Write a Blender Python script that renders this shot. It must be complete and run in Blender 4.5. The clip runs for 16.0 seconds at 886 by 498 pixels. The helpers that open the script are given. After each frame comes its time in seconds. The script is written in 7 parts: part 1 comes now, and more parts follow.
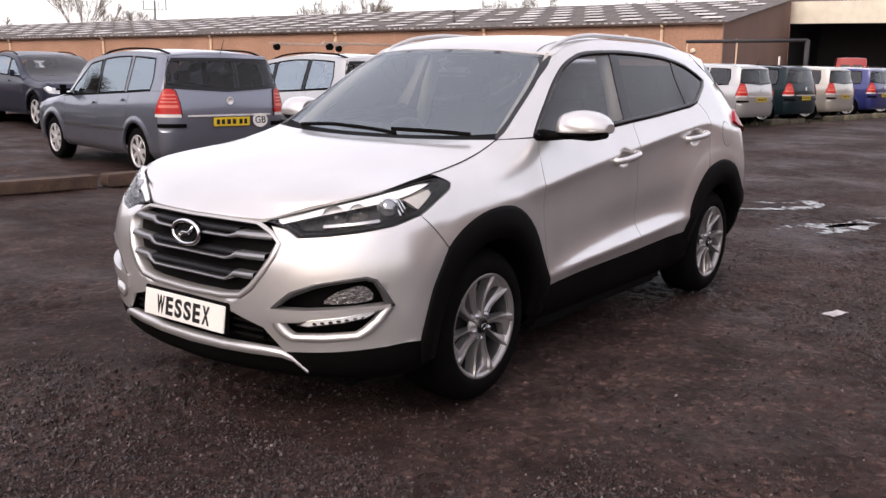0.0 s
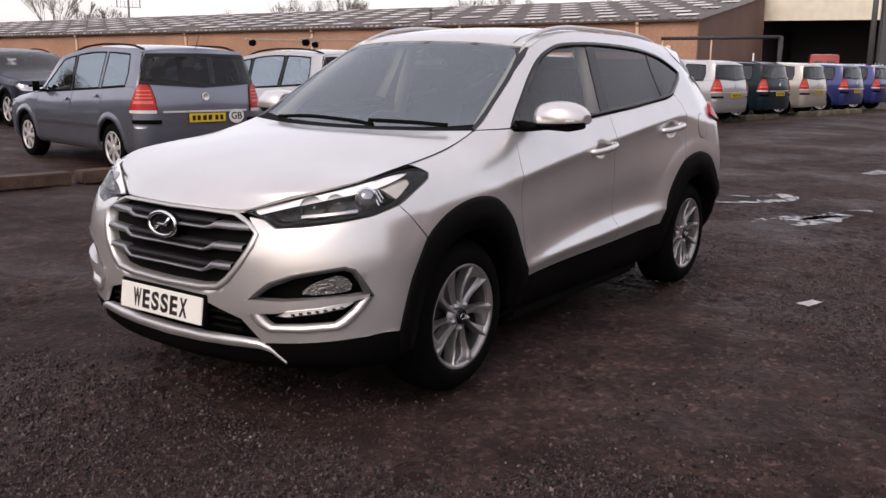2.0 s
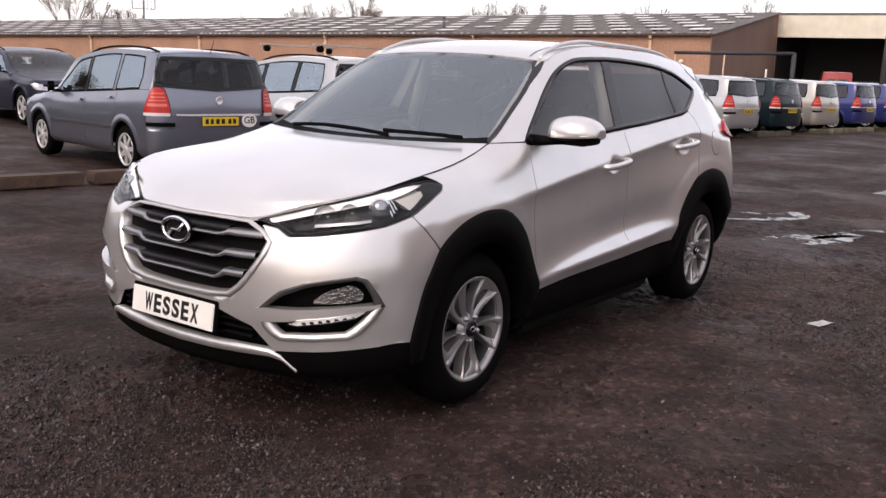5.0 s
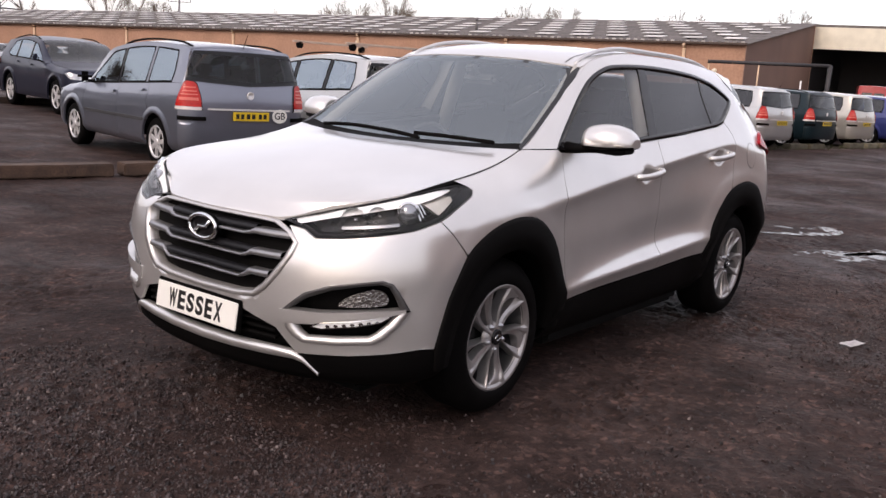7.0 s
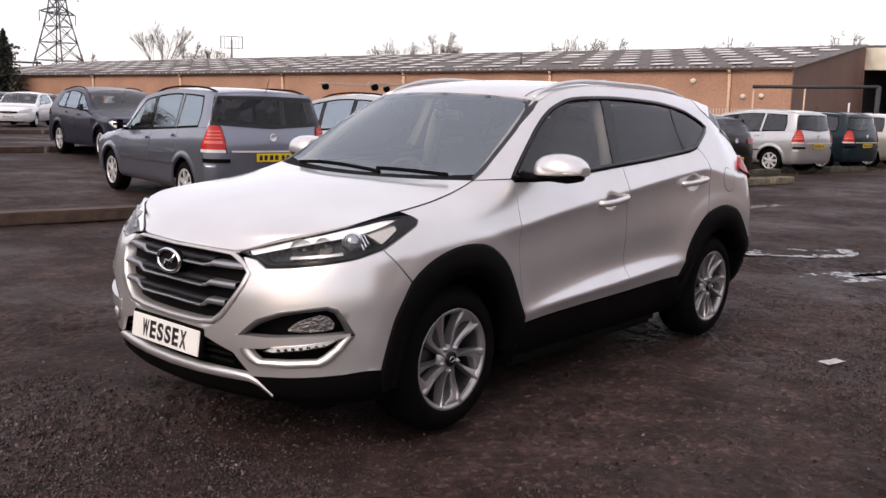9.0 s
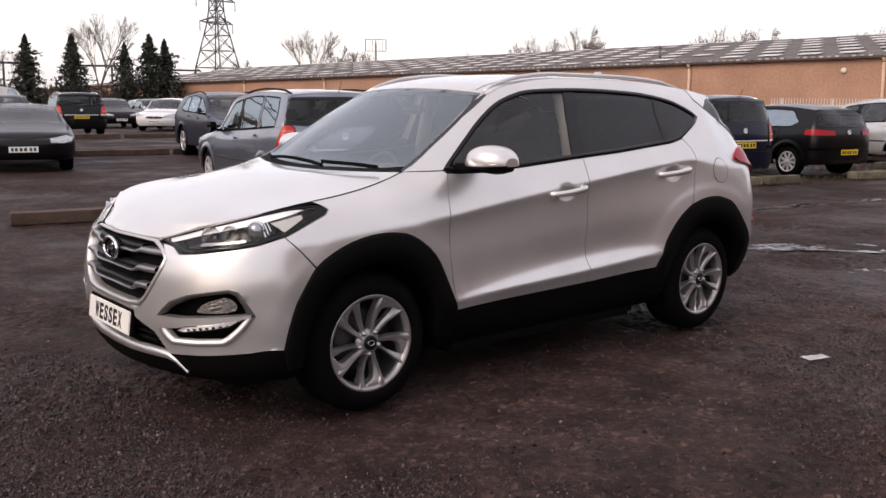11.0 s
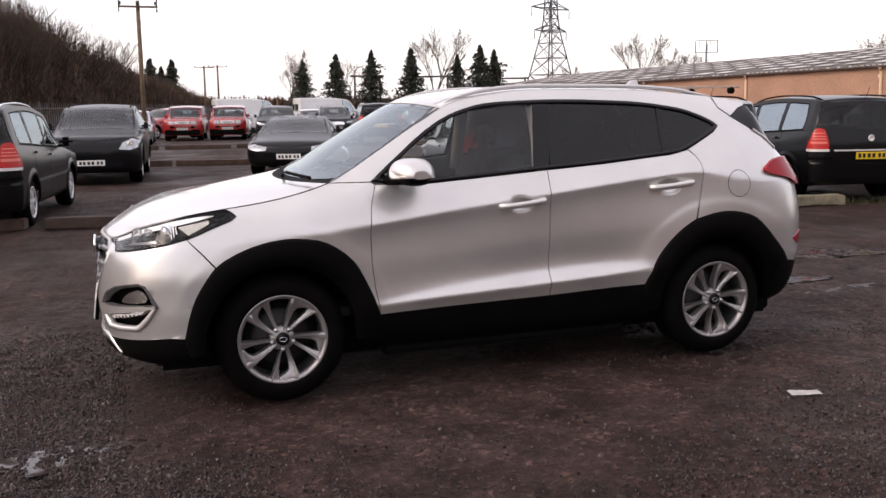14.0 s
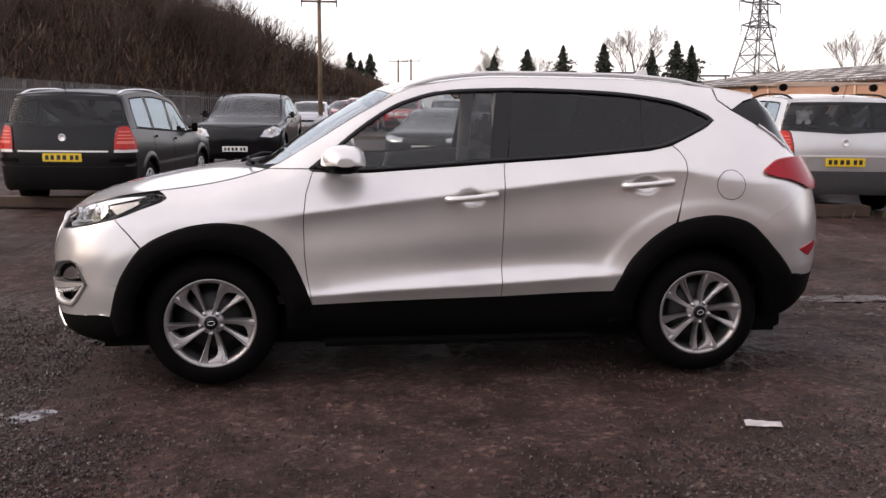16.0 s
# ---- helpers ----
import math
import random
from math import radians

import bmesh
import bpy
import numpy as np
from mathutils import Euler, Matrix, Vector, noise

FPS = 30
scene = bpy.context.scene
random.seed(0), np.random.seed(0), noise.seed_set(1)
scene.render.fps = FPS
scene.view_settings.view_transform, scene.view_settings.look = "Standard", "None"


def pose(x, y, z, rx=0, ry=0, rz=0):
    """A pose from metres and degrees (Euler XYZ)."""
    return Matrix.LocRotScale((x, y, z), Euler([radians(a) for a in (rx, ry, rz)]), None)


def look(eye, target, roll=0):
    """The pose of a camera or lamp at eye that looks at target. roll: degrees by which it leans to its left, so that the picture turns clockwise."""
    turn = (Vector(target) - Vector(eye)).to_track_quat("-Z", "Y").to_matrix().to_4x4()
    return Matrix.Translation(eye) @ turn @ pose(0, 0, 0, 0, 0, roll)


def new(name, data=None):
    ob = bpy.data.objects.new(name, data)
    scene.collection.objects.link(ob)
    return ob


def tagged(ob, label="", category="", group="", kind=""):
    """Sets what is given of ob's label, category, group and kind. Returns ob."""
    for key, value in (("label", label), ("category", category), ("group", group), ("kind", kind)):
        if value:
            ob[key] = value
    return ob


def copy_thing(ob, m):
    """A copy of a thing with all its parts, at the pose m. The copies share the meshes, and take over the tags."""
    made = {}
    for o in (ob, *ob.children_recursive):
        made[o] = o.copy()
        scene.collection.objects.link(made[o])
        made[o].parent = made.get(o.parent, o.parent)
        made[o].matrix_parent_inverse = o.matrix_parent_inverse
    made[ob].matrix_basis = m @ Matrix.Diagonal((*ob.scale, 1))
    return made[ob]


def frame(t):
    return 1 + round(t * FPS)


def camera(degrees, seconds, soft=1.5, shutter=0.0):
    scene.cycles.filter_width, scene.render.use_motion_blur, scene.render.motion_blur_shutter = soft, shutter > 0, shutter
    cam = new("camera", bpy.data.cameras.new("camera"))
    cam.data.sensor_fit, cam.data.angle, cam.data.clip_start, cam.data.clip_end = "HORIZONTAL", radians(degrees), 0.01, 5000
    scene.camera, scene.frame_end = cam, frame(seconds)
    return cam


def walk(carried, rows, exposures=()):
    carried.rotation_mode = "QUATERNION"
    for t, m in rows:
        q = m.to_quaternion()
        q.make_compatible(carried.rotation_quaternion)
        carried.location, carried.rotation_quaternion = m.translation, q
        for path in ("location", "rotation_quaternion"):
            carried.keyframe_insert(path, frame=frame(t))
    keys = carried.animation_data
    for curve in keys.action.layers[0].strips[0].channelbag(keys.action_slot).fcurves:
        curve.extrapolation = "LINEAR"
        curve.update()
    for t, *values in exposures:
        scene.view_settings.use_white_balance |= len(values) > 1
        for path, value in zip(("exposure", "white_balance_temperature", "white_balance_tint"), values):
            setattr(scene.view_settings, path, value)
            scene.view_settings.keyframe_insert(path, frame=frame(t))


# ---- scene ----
cam = camera(51.3, 16.0)
PATH = [
    (0, (-3.272, -3.08, 1.479), (-1.7, -1.908, 1.087), 1.0),
    (0.5, (-3.275, -3.084, 1.462), (-1.656, -1.946, 1.176), 1.3),
    (1, (-3.279, -3.083, 1.448), (-1.675, -1.919, 1.18), 1.0),
    (1.5, (-3.28, -3.085, 1.445), (-1.67, -1.939, 1.139), 0.9),
    (2, (-3.279, -3.083, 1.448), (-1.679, -1.95, 1.052), 0.9),
    (2.5, (-3.286, -3.083, 1.472), (-1.713, -1.946, 0.99), 1.2),
    (3, (-3.291, -3.073, 1.48), (-1.702, -1.929, 1.072), 2.2),
    (3.5, (-3.291, -3.069, 1.474), (-1.693, -1.923, 1.106), 2.6),
    (6, (-3.28, -3.05, 1.464), (-1.694, -1.895, 1.071), 2.0),
    (6.5, (-3.257, -3.023, 1.467), (-1.69, -1.844, 1.074), 2.7),
    (7, (-3.249, -3.018, 1.473), (-1.688, -1.827, 1.093), 4.0),
    (7.5, (-3.25, -3.018, 1.468), (-1.662, -1.872, 1.065), 3.8),
    (8, (-3.225, -3.024, 1.475), (-1.648, -1.861, 1.074), 3.5),
    (8.5, (-3.183, -3.232, 1.471), (-1.635, -2.017, 1.118), 2.7),
    (9, (-3.137, -3.514, 1.504), (-1.644, -2.221, 1.192), 1.9),
    (9.2, (-3.098, -3.578, 1.515), (-1.633, -2.25, 1.211), 1.3),
    (11.3, (-2.345, -4.513, 1.507), (-1.127, -2.956, 1.206), 0.8),
    (11.5, (-2.238, -4.596, 1.526), (-1.057, -3.006, 1.246), 0.9),
    (12, (-1.99, -4.906, 1.518), (-0.885, -3.259, 1.263), 0.7),
    (12.5, (-1.705, -5.17, 1.516), (-0.733, -3.445, 1.229), 0.6),
    (13, (-1.366, -5.258, 1.542), (-0.496, -3.486, 1.224), 0.2),
    (13.5, (-1.056, -5.409, 1.53), (-0.234, -3.613, 1.218), -0.1),
    (14, (-0.755, -5.593, 1.56), (-0.104, -3.728, 1.248), -0.6),
    (14.5, (-0.466, -5.626, 1.515), (0.167, -3.754, 1.207), -0.3),
    (15, (-0.121, -5.616, 1.525), (0.356, -3.701, 1.203), 0.3),
    (15.5, (0.26, -5.684, 1.529), (0.527, -3.728, 1.209), -0.2),
    (16, (0.611, -5.683, 1.51), (0.859, -3.725, 1.19), 0.4),
]
walk(cam, [(t, look(eye, target, roll)) for t, eye, target, roll in PATH], [(t, e, 7050 if t < 10 else 7200, 21) for t, e in ((0, 0.06), (0.5, -0.05), (1, -0.22), (1.5, -0.28), (2, -0.28), (2.5, 0.0), (3, 0.18), (3.5, 0.08), (6, -0.08), (9, -0.12), (11.5, -0.22), (12.5, -0.34), (13.5, -0.12), (14.5, 0.03), (16, 0.08))])

# ---- light: a bright white overcast, with a faint veiled sun high beyond the bonnet ----
world = bpy.data.worlds.new("sky")
scene.world = world
world.use_nodes = True
wn, wl = world.node_tree.nodes, world.node_tree.links.new
sky = wn.new("ShaderNodeTexSky")
sky.sky_type, sky.sun_disc = "NISHITA", False
sky.sun_elevation, sky.sun_rotation = radians(38), radians(268)
sky.dust_density, sky.ozone_density = 2.0, 0.6
wl(sky.outputs[0], wn["Background"].inputs[0])
wn["Background"].inputs[1].default_value = 0.14
cloud, both = wn.new("ShaderNodeBackground"), wn.new("ShaderNodeMixShader")
cloud.inputs[0].default_value, cloud.inputs[1].default_value = (0.93, 0.965, 1.03, 1), 2.7
both.inputs[0].default_value = 0.36
wl(wn["Background"].outputs[0], both.inputs[1]), wl(cloud.outputs[0], both.inputs[2])
wl(both.outputs[0], wn["World Output"].inputs[0])
sun = new("sun", bpy.data.lights.new("sun", "SUN"))
sun.data.energy, sun.data.angle, sun.data.color = 1.4, radians(30), (1.0, 0.93, 0.84)
sun.matrix_world = look((-23, -1, 18), (0, 0, 0))

# ---- making things ----


def thing(name, label, category, m=None, group="", kind=""):
    """An Empty that parents the parts of one thing."""
    ob = new(name)
    ob.empty_display_size = 0.1
    if m is not None:
        ob.matrix_basis = m
    return tagged(ob, label, category, group, kind)


def part(name, bm, material, parent=None, label="", m=None):
    """Links a bmesh as one mesh object, under a thing or a part."""
    me = bpy.data.meshes.new(name)
    bm.to_mesh(me)
    bm.free()
    for one in material if isinstance(material, (list, tuple)) else [material]:
        me.materials.append(one)
    ob = new(name, me)
    if parent is not None:
        ob.parent = parent
    if m is not None:
        ob.matrix_basis = m
    if label:
        ob["label"] = label
    return ob


def twin(ob, m):
    """Another part on the same mesh, at the pose m."""
    o = ob.copy()
    scene.collection.objects.link(o)
    o.matrix_basis = m
    return o


def curve(pts, n=5, closed=False):
    """A Catmull-Rom line through points."""
    p = [np.array(q, float) for q in pts]
    out, c = [], len(p)
    for i in range(c if closed else c - 1):
        a, b, d, e = (p[(i - 1) % c] if closed or i else p[0]), p[i], p[(i + 1) % c], (p[(i + 2) % c] if closed or i < c - 2 else p[-1])
        for k in range(n):
            t = k / n
            out.append(0.5 * (2 * b + (d - a) * t + (2 * a - 5 * b + 4 * d - e) * t * t + (3 * b - a - 3 * d + e) * t ** 3))
    if not closed:
        out.append(p[-1])
    return [tuple(float(v) for v in q) for q in out]


def area(poly):
    return 0.5 * sum(a[0] * b[1] - b[0] * a[1] for a, b in zip(poly, poly[1:] + poly[:1]))


def shrunk(poly, d):
    """The outline moved inwards by d."""
    s = 1 if area(poly) > 0 else -1
    out, n = [], len(poly)
    for i in range(n):
        p, a, b = Vector(poly[i][:2]), Vector(poly[i - 1][:2]), Vector(poly[(i + 1) % n][:2])
        e, f = (p - a), (b - p)
        if e.length < 1e-7 or f.length < 1e-7:
            out.append(tuple(p))
            continue
        e.normalize(), f.normalize()
        k = Vector((-e.y - f.y, e.x + f.x)) * s
        if k.length < 1e-6:
            out.append(tuple(p))
            continue
        k.normalize()
        c = max(0.45, k.dot(Vector((-f.y, f.x)) * s))
        q = p + k * d / c
        out.append((q.x, q.y))
    return out


def box(bm, size, m=None, bevel=0.0, mi=0):
    """A box with rounded edges, added to bm."""
    g = bmesh.ops.create_cube(bm, size=1)["verts"]
    for v in g:
        v.co = Vector((v.co.x * size[0], v.co.y * size[1], v.co.z * size[2]))
    fs = {f for v in g for f in v.link_faces}
    if bevel:
        es = {e for v in g for e in v.link_edges}
        r = bmesh.ops.bevel(bm, geom=list(es), offset=bevel, segments=2, affect="EDGES")
        fs = set(r["faces"]) | {f for f in fs if f.is_valid}
        g = list({v for f in fs for v in f.verts})
    for f in fs:
        f.material_index = mi
    if m is not None:
        bmesh.ops.transform(bm, matrix=m, verts=g)
    return g


def rod(bm, a, b, r, r2=None, n=10, caps=True, mi=0):
    """A round bar from a to b."""
    a, b = Vector(a), Vector(b)
    turn = (b - a).to_track_quat("Z", "Y").to_matrix().to_4x4()
    r2 = r if r2 is None else r2
    rings = []
    for p, q in ((a, r), (b, r2)):
        rings.append([bm.verts.new(p + turn.to_3x3() @ Vector((q * math.cos(2 * math.pi * i / n), q * math.sin(2 * math.pi * i / n), 0))) for i in range(n)])
    for i in range(n):
        f = bm.faces.new((rings[0][i], rings[0][(i + 1) % n], rings[1][(i + 1) % n], rings[1][i]))
        f.smooth, f.material_index = True, mi
    if caps:
        bm.faces.new(rings[0][::-1]).material_index = mi
        bm.faces.new(rings[1]).material_index = mi


def tube(bm, pts, r, n=8, flat=1.0, closed=False):
    """A bar of radius r (a number or one a point) bent along points; flat squashes it in height."""
    rings, c = [], len(pts)
    for i, p in enumerate(pts):
        p = Vector(p)
        a = Vector(pts[(i - 1) % c] if closed or i else pts[0])
        b = Vector(pts[(i + 1) % c] if closed or i < c - 1 else pts[-1])
        d = (b - a).normalized()
        side = d.cross(Vector((0, 0, 1)))
        side = side.normalized() if side.length > 1e-4 else Vector((1, 0, 0))
        up = side.cross(d)
        q = float(r if isinstance(r, (int, float)) else r[i])
        rings.append([bm.verts.new(p + q * (math.cos(2 * math.pi * k / n) * side + flat * math.sin(2 * math.pi * k / n) * up)) for k in range(n)])
    for i in range(c if closed else c - 1):
        for k in range(n):
            s, t = rings[i], rings[(i + 1) % c]
            bm.faces.new((s[k], s[(k + 1) % n], t[(k + 1) % n], t[k])).smooth = True
    if not closed:
        bm.faces.new(rings[0][::-1]), bm.faces.new(rings[-1])
    bmesh.ops.recalc_face_normals(bm, faces=bm.faces)


def lathe(bm, prof, n=48, m=None, mi=0):
    """A profile of (radius, height) turned round the z axis."""
    rings = []
    for r, h in prof:
        rings.append([bm.verts.new((r * math.cos(2 * math.pi * i / n), r * math.sin(2 * math.pi * i / n), h)) for i in range(n)] if r > 1e-5 else [bm.verts.new((0, 0, h))])
    for s, t in zip(rings, rings[1:]):
        for i in range(n):
            j = (i + 1) % n
            if len(s) == 1 and len(t) == 1:
                continue
            f = bm.faces.new((s[0], t[j], t[i])) if len(s) == 1 else bm.faces.new((s[i], s[j], t[0])) if len(t) == 1 else bm.faces.new((s[i], s[j], t[j], t[i]))
            f.smooth, f.material_index = True, mi
    vs = [v for ring in rings for v in ring]
    if m is not None:
        bmesh.ops.transform(bm, matrix=m, verts=vs)
    return vs


def slab(bm, poly, depth, place, mi=0):
    """A flat outline (list of 2D points) thickened by depth; place(x, y, h) gives the point."""
    poly = poly if area(poly) > 0 else poly[::-1]
    lo, hi = [bm.verts.new(place(x, y, 0)) for x, y in poly], [bm.verts.new(place(x, y, depth)) for x, y in poly]
    fs = [bm.faces.new(lo[::-1]), bm.faces.new(hi)]
    n = len(poly)
    fs += [bm.faces.new((lo[i], lo[(i + 1) % n], hi[(i + 1) % n], hi[i])) for i in range(n)]
    for f in fs:
        f.material_index = mi
    return fs


def words(text, size, material, name, parent, m, label="", depth=0.0008, fit=None, bold=0.036):
    """Letters as a thin mesh."""
    c = bpy.data.curves.new(name, "FONT")
    c.body, c.size, c.align_x, c.align_y, c.extrude, c.offset = text, size, "CENTER", "CENTER", depth, size * bold
    tmp = new(name, c)
    bpy.context.view_layer.update()
    me = bpy.data.meshes.new_from_object(tmp.evaluated_get(bpy.context.evaluated_depsgraph_get()))
    bpy.data.objects.remove(tmp)
    if fit:
        c = np.array([v.co[:2] for v in me.vertices])
        lo, hi = c.min(0), c.max(0)
        for v in me.vertices:
            v.co.x, v.co.y = (v.co.x - (lo[0] + hi[0]) / 2) * fit[0] / (hi[0] - lo[0]), (v.co.y - (lo[1] + hi[1]) / 2) * fit[1] / (hi[1] - lo[1])
    me.materials.clear()
    me.materials.append(material)
    ob = new(name, me)
    ob.parent, ob.matrix_basis = parent, m
    if label:
        ob["label"] = label
    return ob


def panel(poly, surf, step=(0.045, 0.025), proud=0.0, thick=0.014, side=0, gap=0.0, centre=None, bm=None):
    """A sheet-metal piece: an outline in a skin's (u, z) or (u, v), cut fine, laid on the skin with turned-in edges.
    side: 0 left, 1 right, 2 both halves in one."""
    if gap:
        poly = shrunk(poly, gap)
    if area(poly) < 0:
        poly = poly[::-1]
    b = bmesh.new()
    b.faces.new([b.verts.new((p[0], p[1], 0)) for p in poly])
    lo, hi = np.min(np.array(poly), 0), np.max(np.array(poly), 0)
    for axis in (0, 1):
        no = (1, 0, 0) if axis == 0 else (0, 1, 0)
        for c in np.arange(math.ceil(lo[axis] / step[axis]) * step[axis], hi[axis], step[axis]):
            co = (c + 1e-5, 0, 0) if axis == 0 else (0, c + 1e-5, 0)
            bmesh.ops.bisect_plane(b, geom=b.verts[:] + b.edges[:] + b.faces[:], plane_co=co, plane_no=no, dist=1e-6)
    bmesh.ops.triangulate(b, faces=b.faces[:], ngon_method="EAR_CLIP")
    edge = [e for e in b.edges if e.is_boundary]
    if centre is not None:
        edge = [e for e in edge if not all(abs(v.co[centre[0]] - centre[1]) < 2e-3 for v in e.verts)]
    for e in edge:
        e.smooth = False
    low = set()
    if thick:
        r = bmesh.ops.extrude_edge_only(b, edges=edge)["geom"]
        low = {v for v in r if isinstance(v, bmesh.types.BMVert)}
    vs = b.verts[:]
    uv = np.array([v.co[:2] for v in vs])
    push = np.array([proud - (thick if v in low else 0.0) for v in vs])
    for v, p in zip(vs, surf(uv[:, 0], uv[:, 1], push)):
        v.co = p
    for f in b.faces:
        f.smooth = True
    if side:
        if side == 2:
            d = bmesh.ops.duplicate(b, geom=b.verts[:] + b.edges[:] + b.faces[:])["geom"]
        else:
            d = b.verts[:] + b.edges[:] + b.faces[:]
        for v in d:
            if isinstance(v, bmesh.types.BMVert):
                v.co.y = -v.co.y
        bmesh.ops.reverse_faces(b, faces=[f for f in d if isinstance(f, bmesh.types.BMFace)])
        if side == 2:
            bmesh.ops.remove_doubles(b, verts=b.verts[:], dist=3e-4)
    if bm is None:
        return b
    me = bpy.data.meshes.new("tmp")
    b.to_mesh(me)
    b.free()
    bm.from_mesh(me)
    bpy.data.meshes.remove(me)
    return bm


def ribbon(rows, surf, side=0, closed=False, bm=None):
    """A strip over skin lines; rows: lists of (u, z, proud), all of one length."""
    b = bmesh.new()
    pts = [[b.verts.new(p) for p in surf(*np.array(row, float).T)] for row in rows]
    n = len(rows[0])
    for s, t in zip(pts, pts[1:]):
        for i in range(n if closed else n - 1):
            j = (i + 1) % n
            b.faces.new((s[i], s[j], t[j], t[i])).smooth = True
    if side:
        d = bmesh.ops.duplicate(b, geom=b.verts[:] + b.edges[:] + b.faces[:])["geom"] if side == 2 else b.verts[:] + b.edges[:] + b.faces[:]
        for v in d:
            if isinstance(v, bmesh.types.BMVert):
                v.co.y = -v.co.y
        bmesh.ops.reverse_faces(b, faces=[f for f in d if isinstance(f, bmesh.types.BMFace)])
        if side == 2:
            bmesh.ops.remove_doubles(b, verts=b.verts[:], dist=3e-4)
    if bm is None:
        return b
    me = bpy.data.meshes.new("tmp")
    b.to_mesh(me)
    b.free()
    bm.from_mesh(me)
    bpy.data.meshes.remove(me)
    return bm

# ---- materials ----


def mat(name, base, rough=0.5, metal=0.0, coat=0.0, vary=0.0, scale=8.0, fine=0.0, fine_scale=200.0, bump=0.0, spec=0.5, rand=0.0, rough_vary=0.0):
    """A principled surface with two scales of variation in colour, and fine relief."""
    m = bpy.data.materials.new(name)
    m.use_nodes = True
    nt = m.node_tree
    n, link = nt.nodes, nt.links.new
    p = n["Principled BSDF"]
    p.inputs["Roughness"].default_value, p.inputs["Metallic"].default_value = rough, metal
    p.inputs["Coat Weight"].default_value, p.inputs["Coat Roughness"].default_value = coat, 0.06
    p.inputs["Specular IOR Level"].default_value = spec
    p.inputs["Base Color"].default_value = (*base, 1)
    m.diffuse_color = (*base, 1)
    if not (vary or fine or bump or rand or rough_vary):
        return m
    co = n.new("ShaderNodeTexCoord")
    big, small = n.new("ShaderNodeTexNoise"), n.new("ShaderNodeTexNoise")
    big.inputs["Scale"].default_value, small.inputs["Scale"].default_value = scale, fine_scale
    big.inputs["Detail"].default_value, small.inputs["Detail"].default_value = 5, 3
    for t in (big, small):
        link(co.outputs["Object"], t.inputs["Vector"])
    last = None
    for t, k in ((big, vary), (small, fine)):
        if not k:
            continue
        r = n.new("ShaderNodeMapRange")
        r.inputs["From Min"].default_value, r.inputs["From Max"].default_value = 0.3, 0.7
        r.inputs["To Min"].default_value, r.inputs["To Max"].default_value = 1 - k, 1 + k
        link(t.outputs["Fac"], r.inputs["Value"])
        if last is None:
            last = r.outputs[0]
        else:
            x = n.new("ShaderNodeMath")
            x.operation = "MULTIPLY"
            link(last, x.inputs[0]), link(r.outputs[0], x.inputs[1])
            last = x.outputs[0]
    if rand:
        o = n.new("ShaderNodeObjectInfo")
        r = n.new("ShaderNodeMapRange")
        r.inputs["To Min"].default_value, r.inputs["To Max"].default_value = 1 - rand, 1 + rand
        link(o.outputs["Random"], r.inputs["Value"])
        if last is None:
            last = r.outputs[0]
        else:
            x = n.new("ShaderNodeMath")
            x.operation = "MULTIPLY"
            link(last, x.inputs[0]), link(r.outputs[0], x.inputs[1])
            last = x.outputs[0]
    if last is not None:
        mix = n.new("ShaderNodeVectorMath")
        mix.operation = "SCALE"
        mix.inputs[0].default_value = base
        link(last, mix.inputs["Scale"])
        link(mix.outputs[0], p.inputs["Base Color"])
    if rough_vary:
        r = n.new("ShaderNodeMapRange")
        r.inputs["From Min"].default_value, r.inputs["From Max"].default_value = 0.3, 0.7
        r.inputs["To Min"].default_value, r.inputs["To Max"].default_value = max(0.02, rough - rough_vary), min(1, rough + rough_vary)
        link(big.outputs["Fac"], r.inputs["Value"])
        link(r.outputs[0], p.inputs["Roughness"])
    if bump:
        b = n.new("ShaderNodeBump")
        b.inputs["Strength"].default_value, b.inputs["Distance"].default_value = 0.6, bump
        link(small.outputs["Fac"], b.inputs["Height"])
        link(b.outputs[0], p.inputs["Normal"])
    return m


def glass(name, tint, gloss=1.0, rough=0.0, ior=1.75, sheen=(1, 1, 1)):
    """A thin pane: tinted see-through with mirror gloss by Fresnel."""
    m = bpy.data.materials.new(name)
    m.use_nodes = True
    n, link = m.node_tree.nodes, m.node_tree.links.new
    n.remove(n["Principled BSDF"])
    tr, gl, mix, fr = n.new("ShaderNodeBsdfTransparent"), n.new("ShaderNodeBsdfGlossy"), n.new("ShaderNodeMixShader"), n.new("ShaderNodeFresnel")
    tr.inputs[0].default_value = (*tint, 1)
    gl.inputs["Color"].default_value = (gloss * sheen[0], gloss * sheen[1], gloss * sheen[2], 1)
    gl.inputs["Roughness"].default_value = rough
    fr.inputs["IOR"].default_value = ior
    link(fr.outputs[0], mix.inputs[0]), link(tr.outputs[0], mix.inputs[1]), link(gl.outputs[0], mix.inputs[2])
    link(mix.outputs[0], n["Material Output"].inputs[0])
    m.diffuse_color = (*tint, 0.5)
    return m


def paint(name, base, metal=0.0, rough=0.35):
    return mat(name, base, rough, metal, 1.0, vary=0.05, scale=3, fine=0.04, fine_scale=900)


